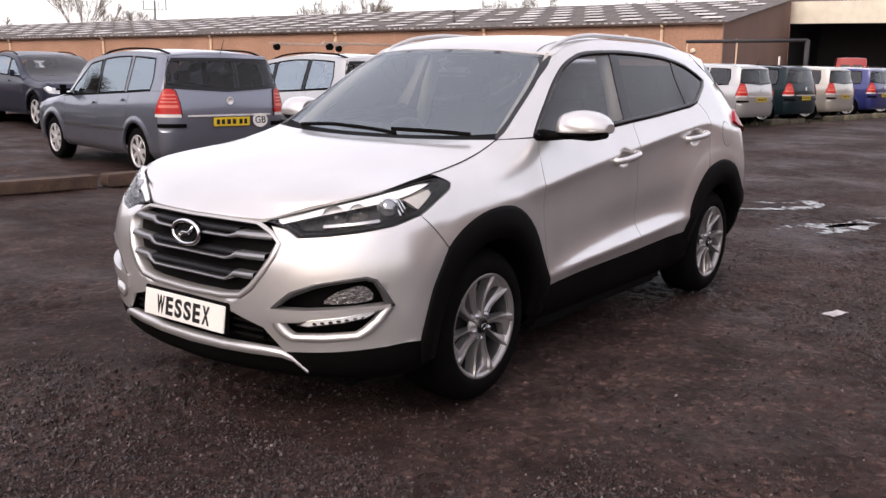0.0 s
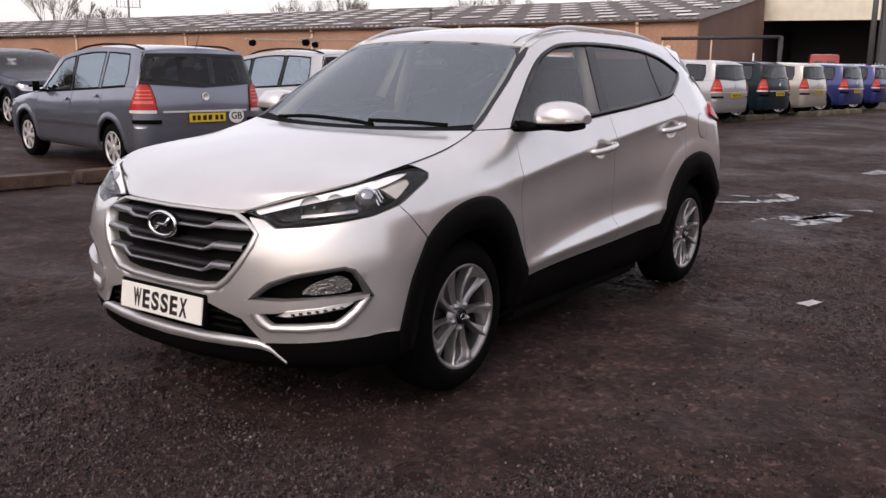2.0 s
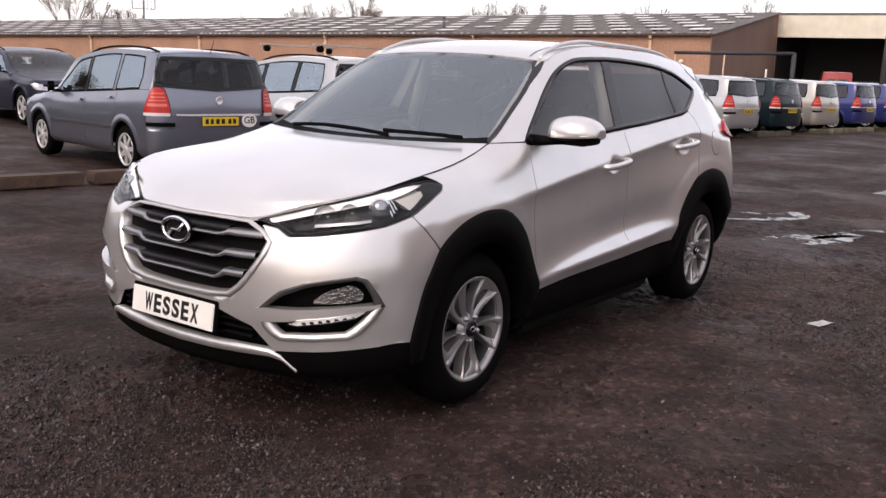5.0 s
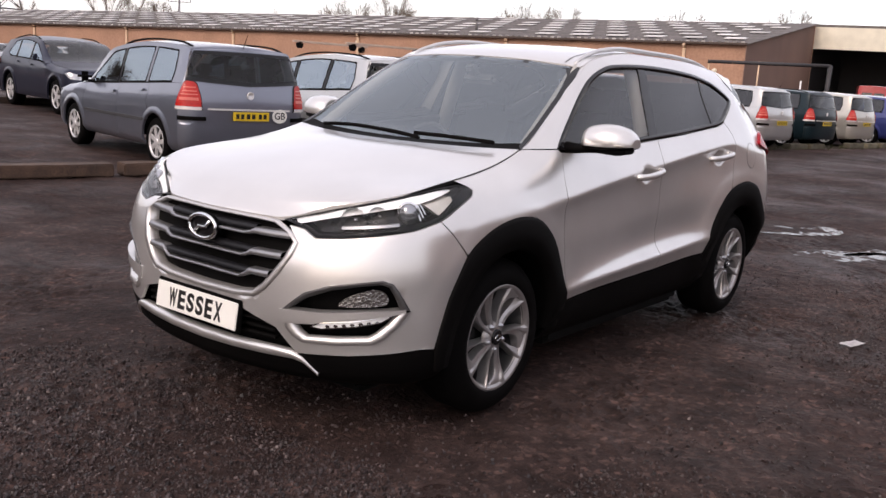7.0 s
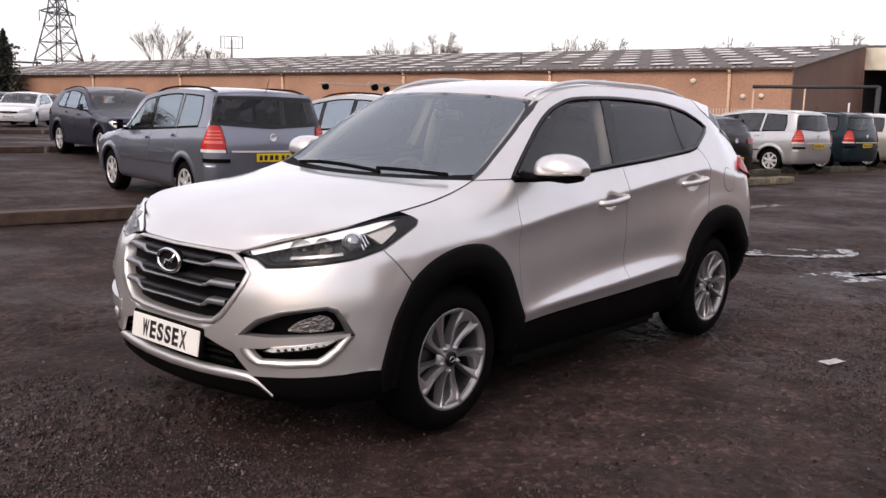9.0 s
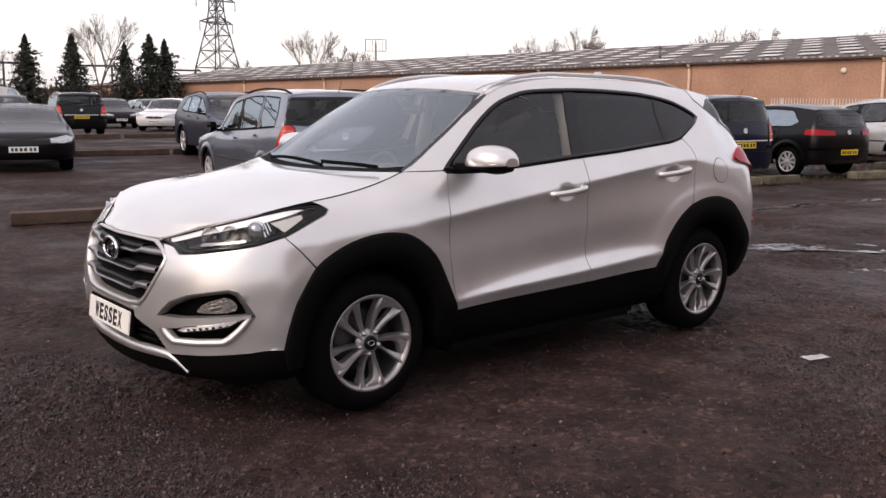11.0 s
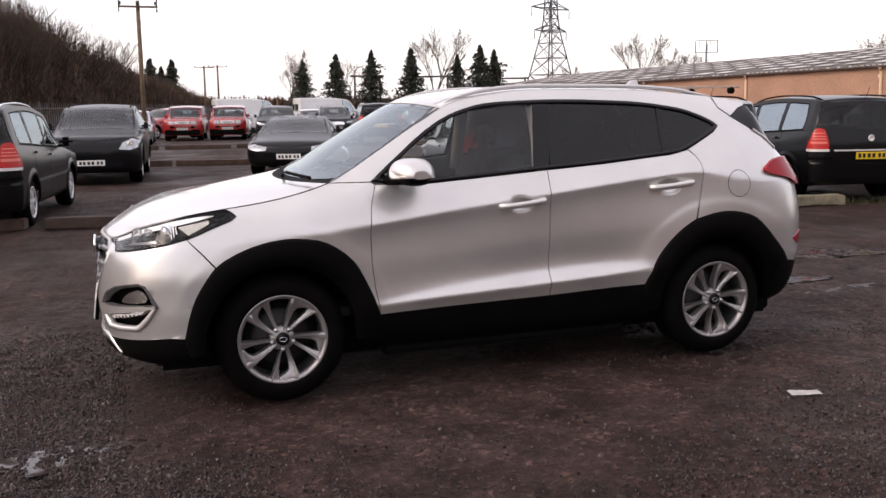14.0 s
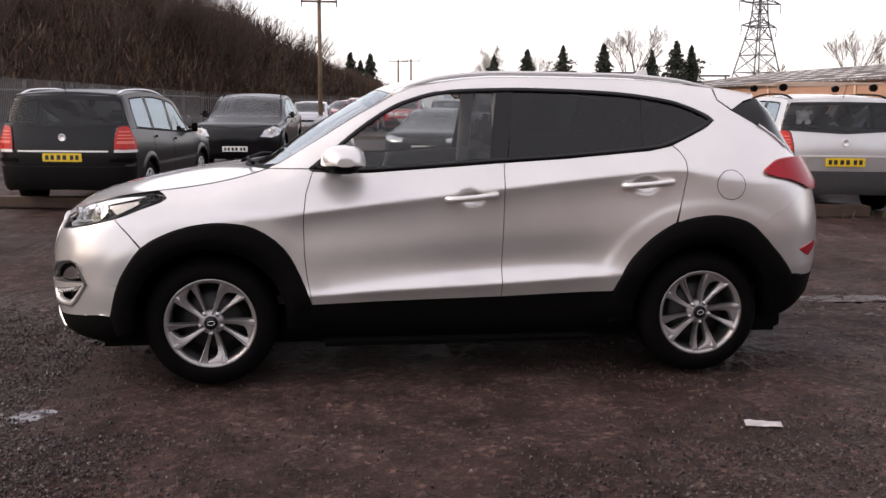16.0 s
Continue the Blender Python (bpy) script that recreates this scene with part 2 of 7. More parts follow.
SILVER = paint("silver_paint", (0.66, 0.645, 0.63), 0.70, 0.33)
BLACK_PLASTIC = mat("black_plastic", (0.0025, 0.0022, 0.0022), 0.65, vary=0.15, scale=6, fine=0.15, fine_scale=400, bump=0.0006, spec=0.06)
GLOSS_BLACK = mat("gloss_black", (0.008, 0.008, 0.009), 0.12, spec=0.28)
UNDER = mat("underbody", (0.004, 0.004, 0.004), 0.9, vary=0.2, spec=0.1)
CHROME = mat("chrome", (0.8, 0.8, 0.8), 0.08, 1.0)
SATIN = mat("satin_metal", (0.42, 0.42, 0.44), 0.28, 0.9, fine=0.05)
DISC = mat("brake_disc_iron", (0.035, 0.033, 0.033), 0.5, 0.6, vary=0.2)
ALLOY = mat("alloy", (0.37, 0.355, 0.35), 0.33, 0.7, vary=0.06, fine=0.06)
# darker copy of the alloy, with the shade behind the spokes in its colour
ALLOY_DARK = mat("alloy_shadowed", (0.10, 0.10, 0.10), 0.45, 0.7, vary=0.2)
RUBBER = mat("tyre_rubber", (0.003, 0.0026, 0.0026), 0.8, vary=0.25, scale=12, fine=0.2, fine_scale=150, bump=0.001, spec=0.06)
SCREEN = glass("windscreen_glass", (0.86, 0.90, 0.90), ior=2.6, sheen=(0.86, 0.95, 1.0))
TINT = glass("tinted_glass", (0.82, 0.84, 0.83), ior=1.5)
PRIVACY = glass("privacy_glass", (0.09, 0.09, 0.095), ior=1.42)
CLEAR = glass("clear_lens", (0.95, 0.96, 0.96), ior=1.3)
RED = mat("red_lens", (0.30, 0.008, 0.016), 0.22, spec=0.22, vary=0.15, scale=30)
AMBER = mat("pale_lens", (0.62, 0.58, 0.52), 0.2, 0.3, coat=1.0, vary=0.12, scale=60)
WHITE_PLATE = mat("white_plate", (0.80, 0.79, 0.74), 0.3, vary=0.03)
YELLOW_PLATE = mat("yellow_plate", (0.72, 0.50, 0.03), 0.35, vary=0.04)
INK = mat("black_ink", (0.012, 0.012, 0.012), 0.4)
CLOTH = mat("dark_seat_cloth", (0.025, 0.024, 0.024), 0.85, vary=0.15, fine=0.2, fine_scale=300)
TRIM = mat("dark_cabin_plastic", (0.03, 0.03, 0.031), 0.6, vary=0.1)
LINER = mat("pale_headlining", (0.42, 0.40, 0.37), 0.9, vary=0.05)
BRIGHT = mat("mirror_reflector", (0.55, 0.55, 0.56), 0.15, 1.0, bump=0.004, fine_scale=90)

# ---- the ground ----


def ground_z(x, y):
    """The yard is level round the SUV and falls gently away behind the second row."""
    return -0.0105 * max(0.0, y - 24.0) ** 2 / (max(0.0, y - 24.0) + 12.0)


def cinder_material():
    m = bpy.data.materials.new("wet_cinders")
    m.use_nodes = True
    n, link = m.node_tree.nodes, m.node_tree.links.new
    p = n["Principled BSDF"]
    co = n.new("ShaderNodeTexCoord")

    def noise_tex(scale, detail, rough=0.6):
        t = n.new("ShaderNodeTexNoise")
        t.inputs["Scale"].default_value, t.inputs["Detail"].default_value, t.inputs["Roughness"].default_value = scale, detail, rough
        link(co.outputs["Object"], t.inputs["Vector"])
        return t.outputs["Fac"]

    def ramp(value, *stops):
        r = n.new("ShaderNodeValToRGB")
        while len(r.color_ramp.elements) < len(stops):
            r.color_ramp.elements.new(0.5)
        for e, (at, c) in zip(r.color_ramp.elements, stops):
            e.position, e.color = at, (*c, 1)
        link(value, r.inputs[0])
        return r.outputs[0]

    def blend(kind, a, b, fac=1.0):
        x = n.new("ShaderNodeMix")
        x.data_type, x.blend_type = "RGBA", kind
        x.inputs[0].default_value = fac
        link(a, x.inputs[6]), link(b, x.inputs[7])
        return x.outputs[2]

    big, mid = noise_tex(0.35, 6), noise_tex(3.0, 5)
    vor = n.new("ShaderNodeTexVoronoi")
    vor.inputs["Scale"].default_value = 40
    warp = n.new("ShaderNodeVectorMath")
    warp.operation = "ADD"
    wob = n.new("ShaderNodeTexNoise")
    wob.inputs["Scale"].default_value = 20
    link(co.outputs["Object"], wob.inputs["Vector"])
    half = n.new("ShaderNodeVectorMath")
    half.operation = "SCALE"
    half.inputs["Scale"].default_value = 0.05
    link(wob.outputs["Color"], half.inputs[0])
    link(co.outputs["Object"], warp.inputs[0]), link(half.outputs[0], warp.inputs[1])
    link(warp.outputs[0], vor.inputs["Vector"])
    fine = noise_tex(130, 4, 0.7)
    base = ramp(big, (0.30, (0.0190, 0.0112, 0.0098)), (0.5, (0.034, 0.0208, 0.0183)), (0.72, (0.058, 0.0385, 0.0345)))
    stone = n.new("ShaderNodeSeparateColor")
    link(vor.outputs["Color"], stone.inputs[0])
    grain = ramp(stone.outputs[0], (0.0, (0.6, 0.6, 0.6)), (0.75, (1.0, 1.0, 1.0)), (0.93, (1.5, 1.48, 1.45)), (1.0, (2.4, 2.3, 2.25)))
    base = blend("MULTIPLY", base, grain)
    base = blend("MULTIPLY", base, ramp(mid, (0.3, (0.5, 0.49, 0.48)), (0.7, (1.5, 1.48, 1.45))))
    base = blend("MULTIPLY", base, ramp(fine, (0.3, (0.6, 0.6, 0.6)), (0.7, (1.5, 1.5, 1.5))))
    link(base, p.inputs["Base Color"])
    wet = noise_tex(0.55, 5, 0.65)
    r = n.new("ShaderNodeMapRange")
    r.inputs["From Min"].default_value, r.inputs["From Max"].default_value = 0.42, 0.62
    r.inputs["To Min"].default_value, r.inputs["To Max"].default_value = 0.82, 0.5
    link(wet, r.inputs["Value"])
    link(r.outputs[0], p.inputs["Roughness"])
    p.inputs["Specular IOR Level"].default_value = 0.13
    b1, b2 = n.new("ShaderNodeBump"), n.new("ShaderNodeBump")
    b1.inputs["Strength"].default_value, b1.inputs["Distance"].default_value = 0.5, 0.012
    b2.inputs["Strength"].default_value, b2.inputs["Distance"].default_value = 0.7, 0.008
    link(vor.outputs["Distance"], b1.inputs["Height"])
    link(fine, b2.inputs["Height"])
    link(b1.outputs[0], b2.inputs["Normal"])
    link(b2.outputs[0], p.inputs["Normal"])
    return m


CINDERS = cinder_material()


def wet_material():
    """Broken films of rain water between the stones."""
    m = mat("rain_film", (0.030, 0.0195, 0.0175), 0.5)
    n, link = m.node_tree.nodes, m.node_tree.links.new
    p, co = n["Principled BSDF"], n.new("ShaderNodeTexCoord")
    a, r = n.new("ShaderNodeTexNoise"), n.new("ShaderNodeMapRange")
    a.inputs["Scale"].default_value, a.inputs["Detail"].default_value, a.inputs["Roughness"].default_value = 5.0, 10, 0.75
    r.inputs["From Min"].default_value, r.inputs["From Max"].default_value = 0.41, 0.52
    r.inputs["To Min"].default_value, r.inputs["To Max"].default_value = 0.8, 0.07
    link(co.outputs["Object"], a.inputs["Vector"]), link(a.outputs["Fac"], r.inputs["Value"]), link(r.outputs[0], p.inputs["Roughness"])
    g = n.new("ShaderNodeMapRange")
    g.inputs["From Min"].default_value, g.inputs["From Max"].default_value = 0.42, 0.52
    g.inputs["To Min"].default_value, g.inputs["To Max"].default_value = 0.10, 0.75
    link(a.outputs["Fac"], g.inputs["Value"]), link(g.outputs[0], p.inputs["Specular IOR Level"])
    b = n.new("ShaderNodeBump")
    b.inputs["Strength"].default_value, b.inputs["Distance"].default_value = 0.25, 0.006
    link(a.outputs["Fac"], b.inputs["Height"]), link(b.outputs[0], p.inputs["Normal"])
    return m


WATER = wet_material()


def relief(x, y):
    """Hollows and lumps of the trodden cinders."""
    rough = min(1.0, max(0.2, 0.55 + 1.3 * noise.noise((x * 0.9, y * 0.9, 11))))
    return min(0.003, -0.008 + 0.014 * noise.noise((x * 0.7, y * 0.7, 0)) + 0.014 * noise.noise((x * 4, y * 4, 3)) - rough * (0.034 * abs(noise.noise((x * 8, y * 8, 5))) - 0.016 * noise.noise((x * 17, y * 17, 6))))


edge = [-900, -500, -250, -120, -60, -35, -20, -12, -8, -6]
xs = edge + list(np.arange(-4.4, 8.4, 0.032)) + list(np.arange(8.5, 16, 0.25)) + [18, 21, 25, 30, 38, 50, 70, 100, 160, 300, 500, 900]
ys = edge + list(np.arange(-4.4, 2.6, 0.03)) + list(np.arange(2.7, 12, 0.25)) + [14, 17, 20, 24, 28, 32, 38, 45, 55, 70, 90, 120, 180, 300, 500, 900]
vs, fs = [], []
for x in xs:
    for y in ys:
        z = ground_z(0, y)
        if -5 < x < 17 and -5 < y < 13:
            z += relief(x, y)
        vs.append((x, y, z))
k = len(ys)
fs = [(i * k + j, (i + 1) * k + j, (i + 1) * k + j + 1, i * k + j + 1) for i in range(len(xs) - 1) for j in range(k - 1)]
me = bpy.data.meshes.new("ground")
me.from_pydata(vs, [], fs)
me.materials.append(CINDERS)
tagged(new("ground", me), "dark wet cinder and asphalt yard with puddles", "ground", kind="structure")


def blot(cx, cy, rx, ry, seed, turn=0.0, h=0.004, n=40):
    """An uneven flat patch."""
    rng = random.Random(seed)
    ph = [rng.uniform(0, 6.3) for _ in range(6)]
    out = []
    for i in range(n):
        a = 2 * math.pi * i / n
        r = 1 + sum(0.22 / (k + 1) * math.sin((k + 2) * a + ph[k]) for k in range(6))
        p = Matrix.Rotation(turn, 2) @ Vector((rx * r * math.cos(a), ry * r * math.sin(a)))
        out.append((cx + p.x, cy + p.y, h))
    return out


puddles = [(7.0, 0.30, 0.75, 0.20, -0.55), (7.75, 0.75, 0.35, 0.10, -0.3), (5.95, -0.72, 0.6, 0.13, -0.5), (6.7, -1.0, 0.4, 0.08, -0.4), (4.5, 0.95, 0.5, 0.09, 0.1), (5.0, 0.5, 0.3, 0.06, 0.1),
           (6.2, 1.95, 0.45, 0.13, -0.2), (13.5, -1.0, 1.9, 0.14, -0.2), (17, 0.5, 1.4, 0.12, -0.2), (11.0, 2.6, 1.2, 0.1, -0.16), (-1.05, -1.25, 0.22, 0.10, 0.4)]
for k, (cx, cy, rx, ry, turn) in enumerate(puddles):
    b = bmesh.new()
    b.faces.new([b.verts.new(p) for p in blot(cx, cy, rx * 1.35, ry * 1.6, 40 + k, turn, -0.011)])
    bmesh.ops.triangulate(b, faces=b.faces)
    tagged(part("puddle", b, WATER), "shallow rain puddle lying on the cinders", "puddle", "puddles in the yard")

# loose stones, past counting
rng = random.Random(7)
vs, fs = [], []
for k in range(252000):
    if k < 130000:
        x, y = rng.uniform(-3.6, 4.2), rng.uniform(-4.4, -0.6)
    elif k < 220000:
        x, y = rng.uniform(-3.3, -0.2), rng.uniform(-2.6, 1.2)
    elif k < 245000:
        x, y = rng.uniform(-4.2, 5.2), rng.uniform(-4.6, 1.5)
    else:
        x, y = rng.uniform(-6, 14), rng.uniform(-4.6, 6.5)
    heap = noise.noise((x * 0.8, y * 0.8, 23.68)) + 0.6 * noise.noise((x * 3.1, y * 3.1, 2))
    lots = 0.30 + 0.38 * min(1.0, max(0.0, (0.6 - x) / 1.8))
    if rng.random() > min(0.92, max(0.08, lots + 0.7 * heap)) or (-0.8 < x < 3.6 and y > -1.5 and rng.random() < 0.85):
        continue
    s = rng.choice((0.0035, 0.004, 0.005, 0.005, 0.006, 0.006, 0.007, 0.008, 0.010)) * rng.uniform(0.8, 1.25)
    a = rng.uniform(0, 6.3)
    ca, sa = s * math.cos(a), s * math.sin(a)
    o = len(vs)
    zb = relief(x, y) - rng.uniform(0.001, 0.004)
    for dx, dy, dz in ((1, 0.1, 0), (0.1, 0.9, 0), (-1, -0.1, 0), (-0.1, -0.8, 0), (0.6, 0.1, 1), (0.05, 0.6, 1), (-0.6, 0.0, 1), (-0.1, -0.5, 1)):
        dx, dy = dx * rng.uniform(0.65, 1.35), dy * rng.uniform(0.65, 1.35)
        vs.append((x + dx * ca - dy * sa, y + dx * sa + dy * ca, zb + s * dz * rng.uniform(0.5, 1.5)))
    fs += [(o, o + 1, o + 5, o + 4), (o + 1, o + 2, o + 6, o + 5), (o + 2, o + 3, o + 7, o + 6), (o + 3, o, o + 4, o + 7), (o + 4, o + 5, o + 6, o + 7)]
me = bpy.data.meshes.new("gravel")
me.from_pydata(vs, [], fs)


def stone_material():
    m = mat("stone_chips", (0.05, 0.045, 0.043), 0.42, spec=0.45)
    n, link = m.node_tree.nodes, m.node_tree.links.new
    g, r = n.new("ShaderNodeNewGeometry"), n.new("ShaderNodeValToRGB")
    r.color_ramp.elements[0].color, r.color_ramp.elements[1].color = (0.012, 0.0078, 0.0076, 1), (0.17, 0.135, 0.125, 1)
    r.color_ramp.elements.new(0.965).color = (0.064, 0.042, 0.0395, 1)
    r.color_ramp.elements.new(0.55).color = (0.030, 0.0188, 0.0177, 1)
    link(g.outputs["Random Per Island"], r.inputs[0]), link(r.outputs[0], n["Principled BSDF"].inputs["Base Color"])
    return m


me.materials.append(stone_material())
tagged(new("gravel", me), "loose dark stone chips strewn over the yard", "gravel", kind="stuff")

# crumpled paper
b = bmesh.new()
grid = [[b.verts.new((-0.085 + 0.17 * i / 6, -0.04 + 0.08 * j / 3, 0.006 + 0.012 * abs(noise.noise((i * 0.9, j * 0.8, 3))))) for j in range(4)] for i in range(7)]
for i in range(6):
    for j in range(3):
        b.faces.new((grid[i][j], grid[i + 1][j], grid[i + 1][j + 1], grid[i][j + 1]))
bmesh.ops.solidify(b, geom=b.faces[:], thickness=0.002)
tagged(part("paper_scrap", b, mat("wet_paper", (0.75, 0.72, 0.72), 0.6, vary=0.15, scale=30), m=pose(2.65, -1.72, -0.004, 0, 0, -18)), "crumpled white paper scrap lying on the cinders", "litter")

# ---- the silver SUV: its skin as two smooth surfaces ----
# u runs round the flank: -1.4 front centre, -0.4 to 3.05 along the side (metres), 4.05 rear centre.


def glide(xs, ys, x):
    """Monotone cubic through the points (xs, ys), at x."""
    xs, ys, x = np.asarray(xs, float), np.asarray(ys, float), np.asarray(x, float)
    h, d = np.diff(xs), np.diff(ys) / np.diff(xs)
    m = np.empty(len(xs))
    m[0], m[-1] = d[0], d[-1]
    for i in range(1, len(xs) - 1):
        m[i] = 0 if d[i - 1] * d[i] <= 0 else 3 * (h[i - 1] + h[i]) / ((2 * h[i] + h[i - 1]) / d[i - 1] + (h[i] + 2 * h[i - 1]) / d[i])
    k = np.clip(np.searchsorted(xs, x) - 1, 0, len(xs) - 2)
    t = np.clip((x - xs[k]) / h[k], 0, 1)
    return ((1 + 2 * t) * (1 - t) ** 2 * ys[k] + t * (1 - t) ** 2 * h[k] * m[k] + t * t * (3 - 2 * t) * ys[k + 1] + t * t * (t - 1) * h[k] * m[k + 1])


class Skin:
    """The outer skin of a car that looks to -x, its left half: a flank (u, height) and an upper side (u, share from seam to centre).
    levels: rows of (u, height, set-in) from the sill to the seam; ridge: (u, x, z) of the centre line."""

    def __init__(self, half, front, rear, nose, tail, powers, levels, ridge, sharp=()):
        self.half, self.front, self.rear, self.sharp = half, front, rear, list(sharp)
        self.plans = self.corner(nose, powers[0]), self.corner(tail, powers[1])
        self.span = np.linspace(front - 1, rear + 1, 1400)
        self.zs = np.array([glide(*np.array(row).T[[0, 1]], self.span) for row in levels])
        self.ins = np.array([glide(*np.array(row).T[[0, 2]], self.span) for row in levels])
        self.ridge = np.array(ridge).T

    def corner(self, depth, power):
        """Plan of a bumper corner by arc length: tables of fraction, x-share, y."""
        th = np.linspace(0, math.pi / 2, 400)
        a, b = depth * np.sin(th) ** (2 / power), self.half * np.cos(th) ** (2 / power)
        s = np.r_[0, np.cumsum(np.hypot(np.diff(a), np.diff(b)))]
        return s / s[-1], a, b

    def plan(self, u):
        """x, y of the widest outline (left side, y < 0) at u."""
        f, r = np.clip(self.front - u, 0, 1), np.clip(u - self.rear, 0, 1)
        p, q = self.plans
        x = np.clip(u, self.front, self.rear) - np.interp(f, p[0], p[1]) + np.interp(r, q[0], q[1])
        return x, -np.where(f > 0, np.interp(f, p[0], p[2]), np.where(r > 0, np.interp(r, q[0], q[2]), self.half))

    def seam_z(self, u):
        return np.interp(u, self.span, self.zs[-1])

    def set_in(self, u, z):
        """How far the skin at (u, z) lies inside the widest outline."""
        zs = np.array([np.interp(u, self.span, row) for row in self.zs]).T
        os = np.array([np.interp(u, self.span, row) for row in self.ins]).T
        h = np.diff(zs, axis=1)
        d = np.diff(os, axis=1) / h
        m = np.zeros_like(zs)
        m[:, 0], m[:, -1] = d[:, 0], d[:, -1]
        m[:, 1:-1] = 0.5 * (d[:, :-1] + d[:, 1:])
        m = np.clip(m, -3, 3)
        a, b = m.copy(), m.copy()
        for k in self.sharp:
            a[:, k], b[:, k] = d[:, k], d[:, k - 1]
        n = np.arange(len(z))
        k = np.clip((zs < z[:, None]).sum(1) - 1, 0, zs.shape[1] - 2)
        t = np.clip((z - zs[n, k]) / h[n, k], 0, 1)
        return (1 + 2 * t) * (1 - t) ** 2 * os[n, k] + t * (1 - t) ** 2 * h[n, k] * a[n, k] + t * t * (3 - 2 * t) * os[n, k + 1] + t * t * (t - 1) * h[n, k] * b[n, k + 1]

    def flank(self, u, z, proud=0.0):
        """Points of the left flank at (u, z), moved out by proud."""
        u, z = np.atleast_1d(np.asarray(u, float)), np.atleast_1d(np.asarray(z, float))
        x, y = self.plan(u)
        x0, y0 = self.plan(u - 0.004)
        x1, y1 = self.plan(u + 0.004)
        nx, ny = (y1 - y0), -(x1 - x0)
        a, b = u < self.front - 0.994, u > self.rear + 0.994
        nx, ny = np.where(a, -1, np.where(b, 1, nx)), np.where(a | b, 0, ny)
        size = np.hypot(nx, ny)
        d = proud - self.set_in(u, z)
        return np.stack([x + nx / size * d, np.minimum(y + ny / size * d, 0.0), z], 1)

    def top(self, u, v, proud=0.0):
        """Points of the upper skin: u as on the flank, v from the seam (0) to the centre line (1)."""
        u, v = np.atleast_1d(np.asarray(u, float)), np.atleast_1d(np.asarray(v, float))
        q = self.flank(u, self.seam_z(u))
        us, xs, zs = self.ridge
        cx, cz = glide(us, xs, u), glide(us, zs, u)
        return np.stack([q[:, 0] + (cx - q[:, 0]) * (1 - (1 - v) ** 2), q[:, 1] * (1 - v), q[:, 2] + (cz - q[:, 2]) * (1 - (1 - v) ** 2.3) + proud], 1)


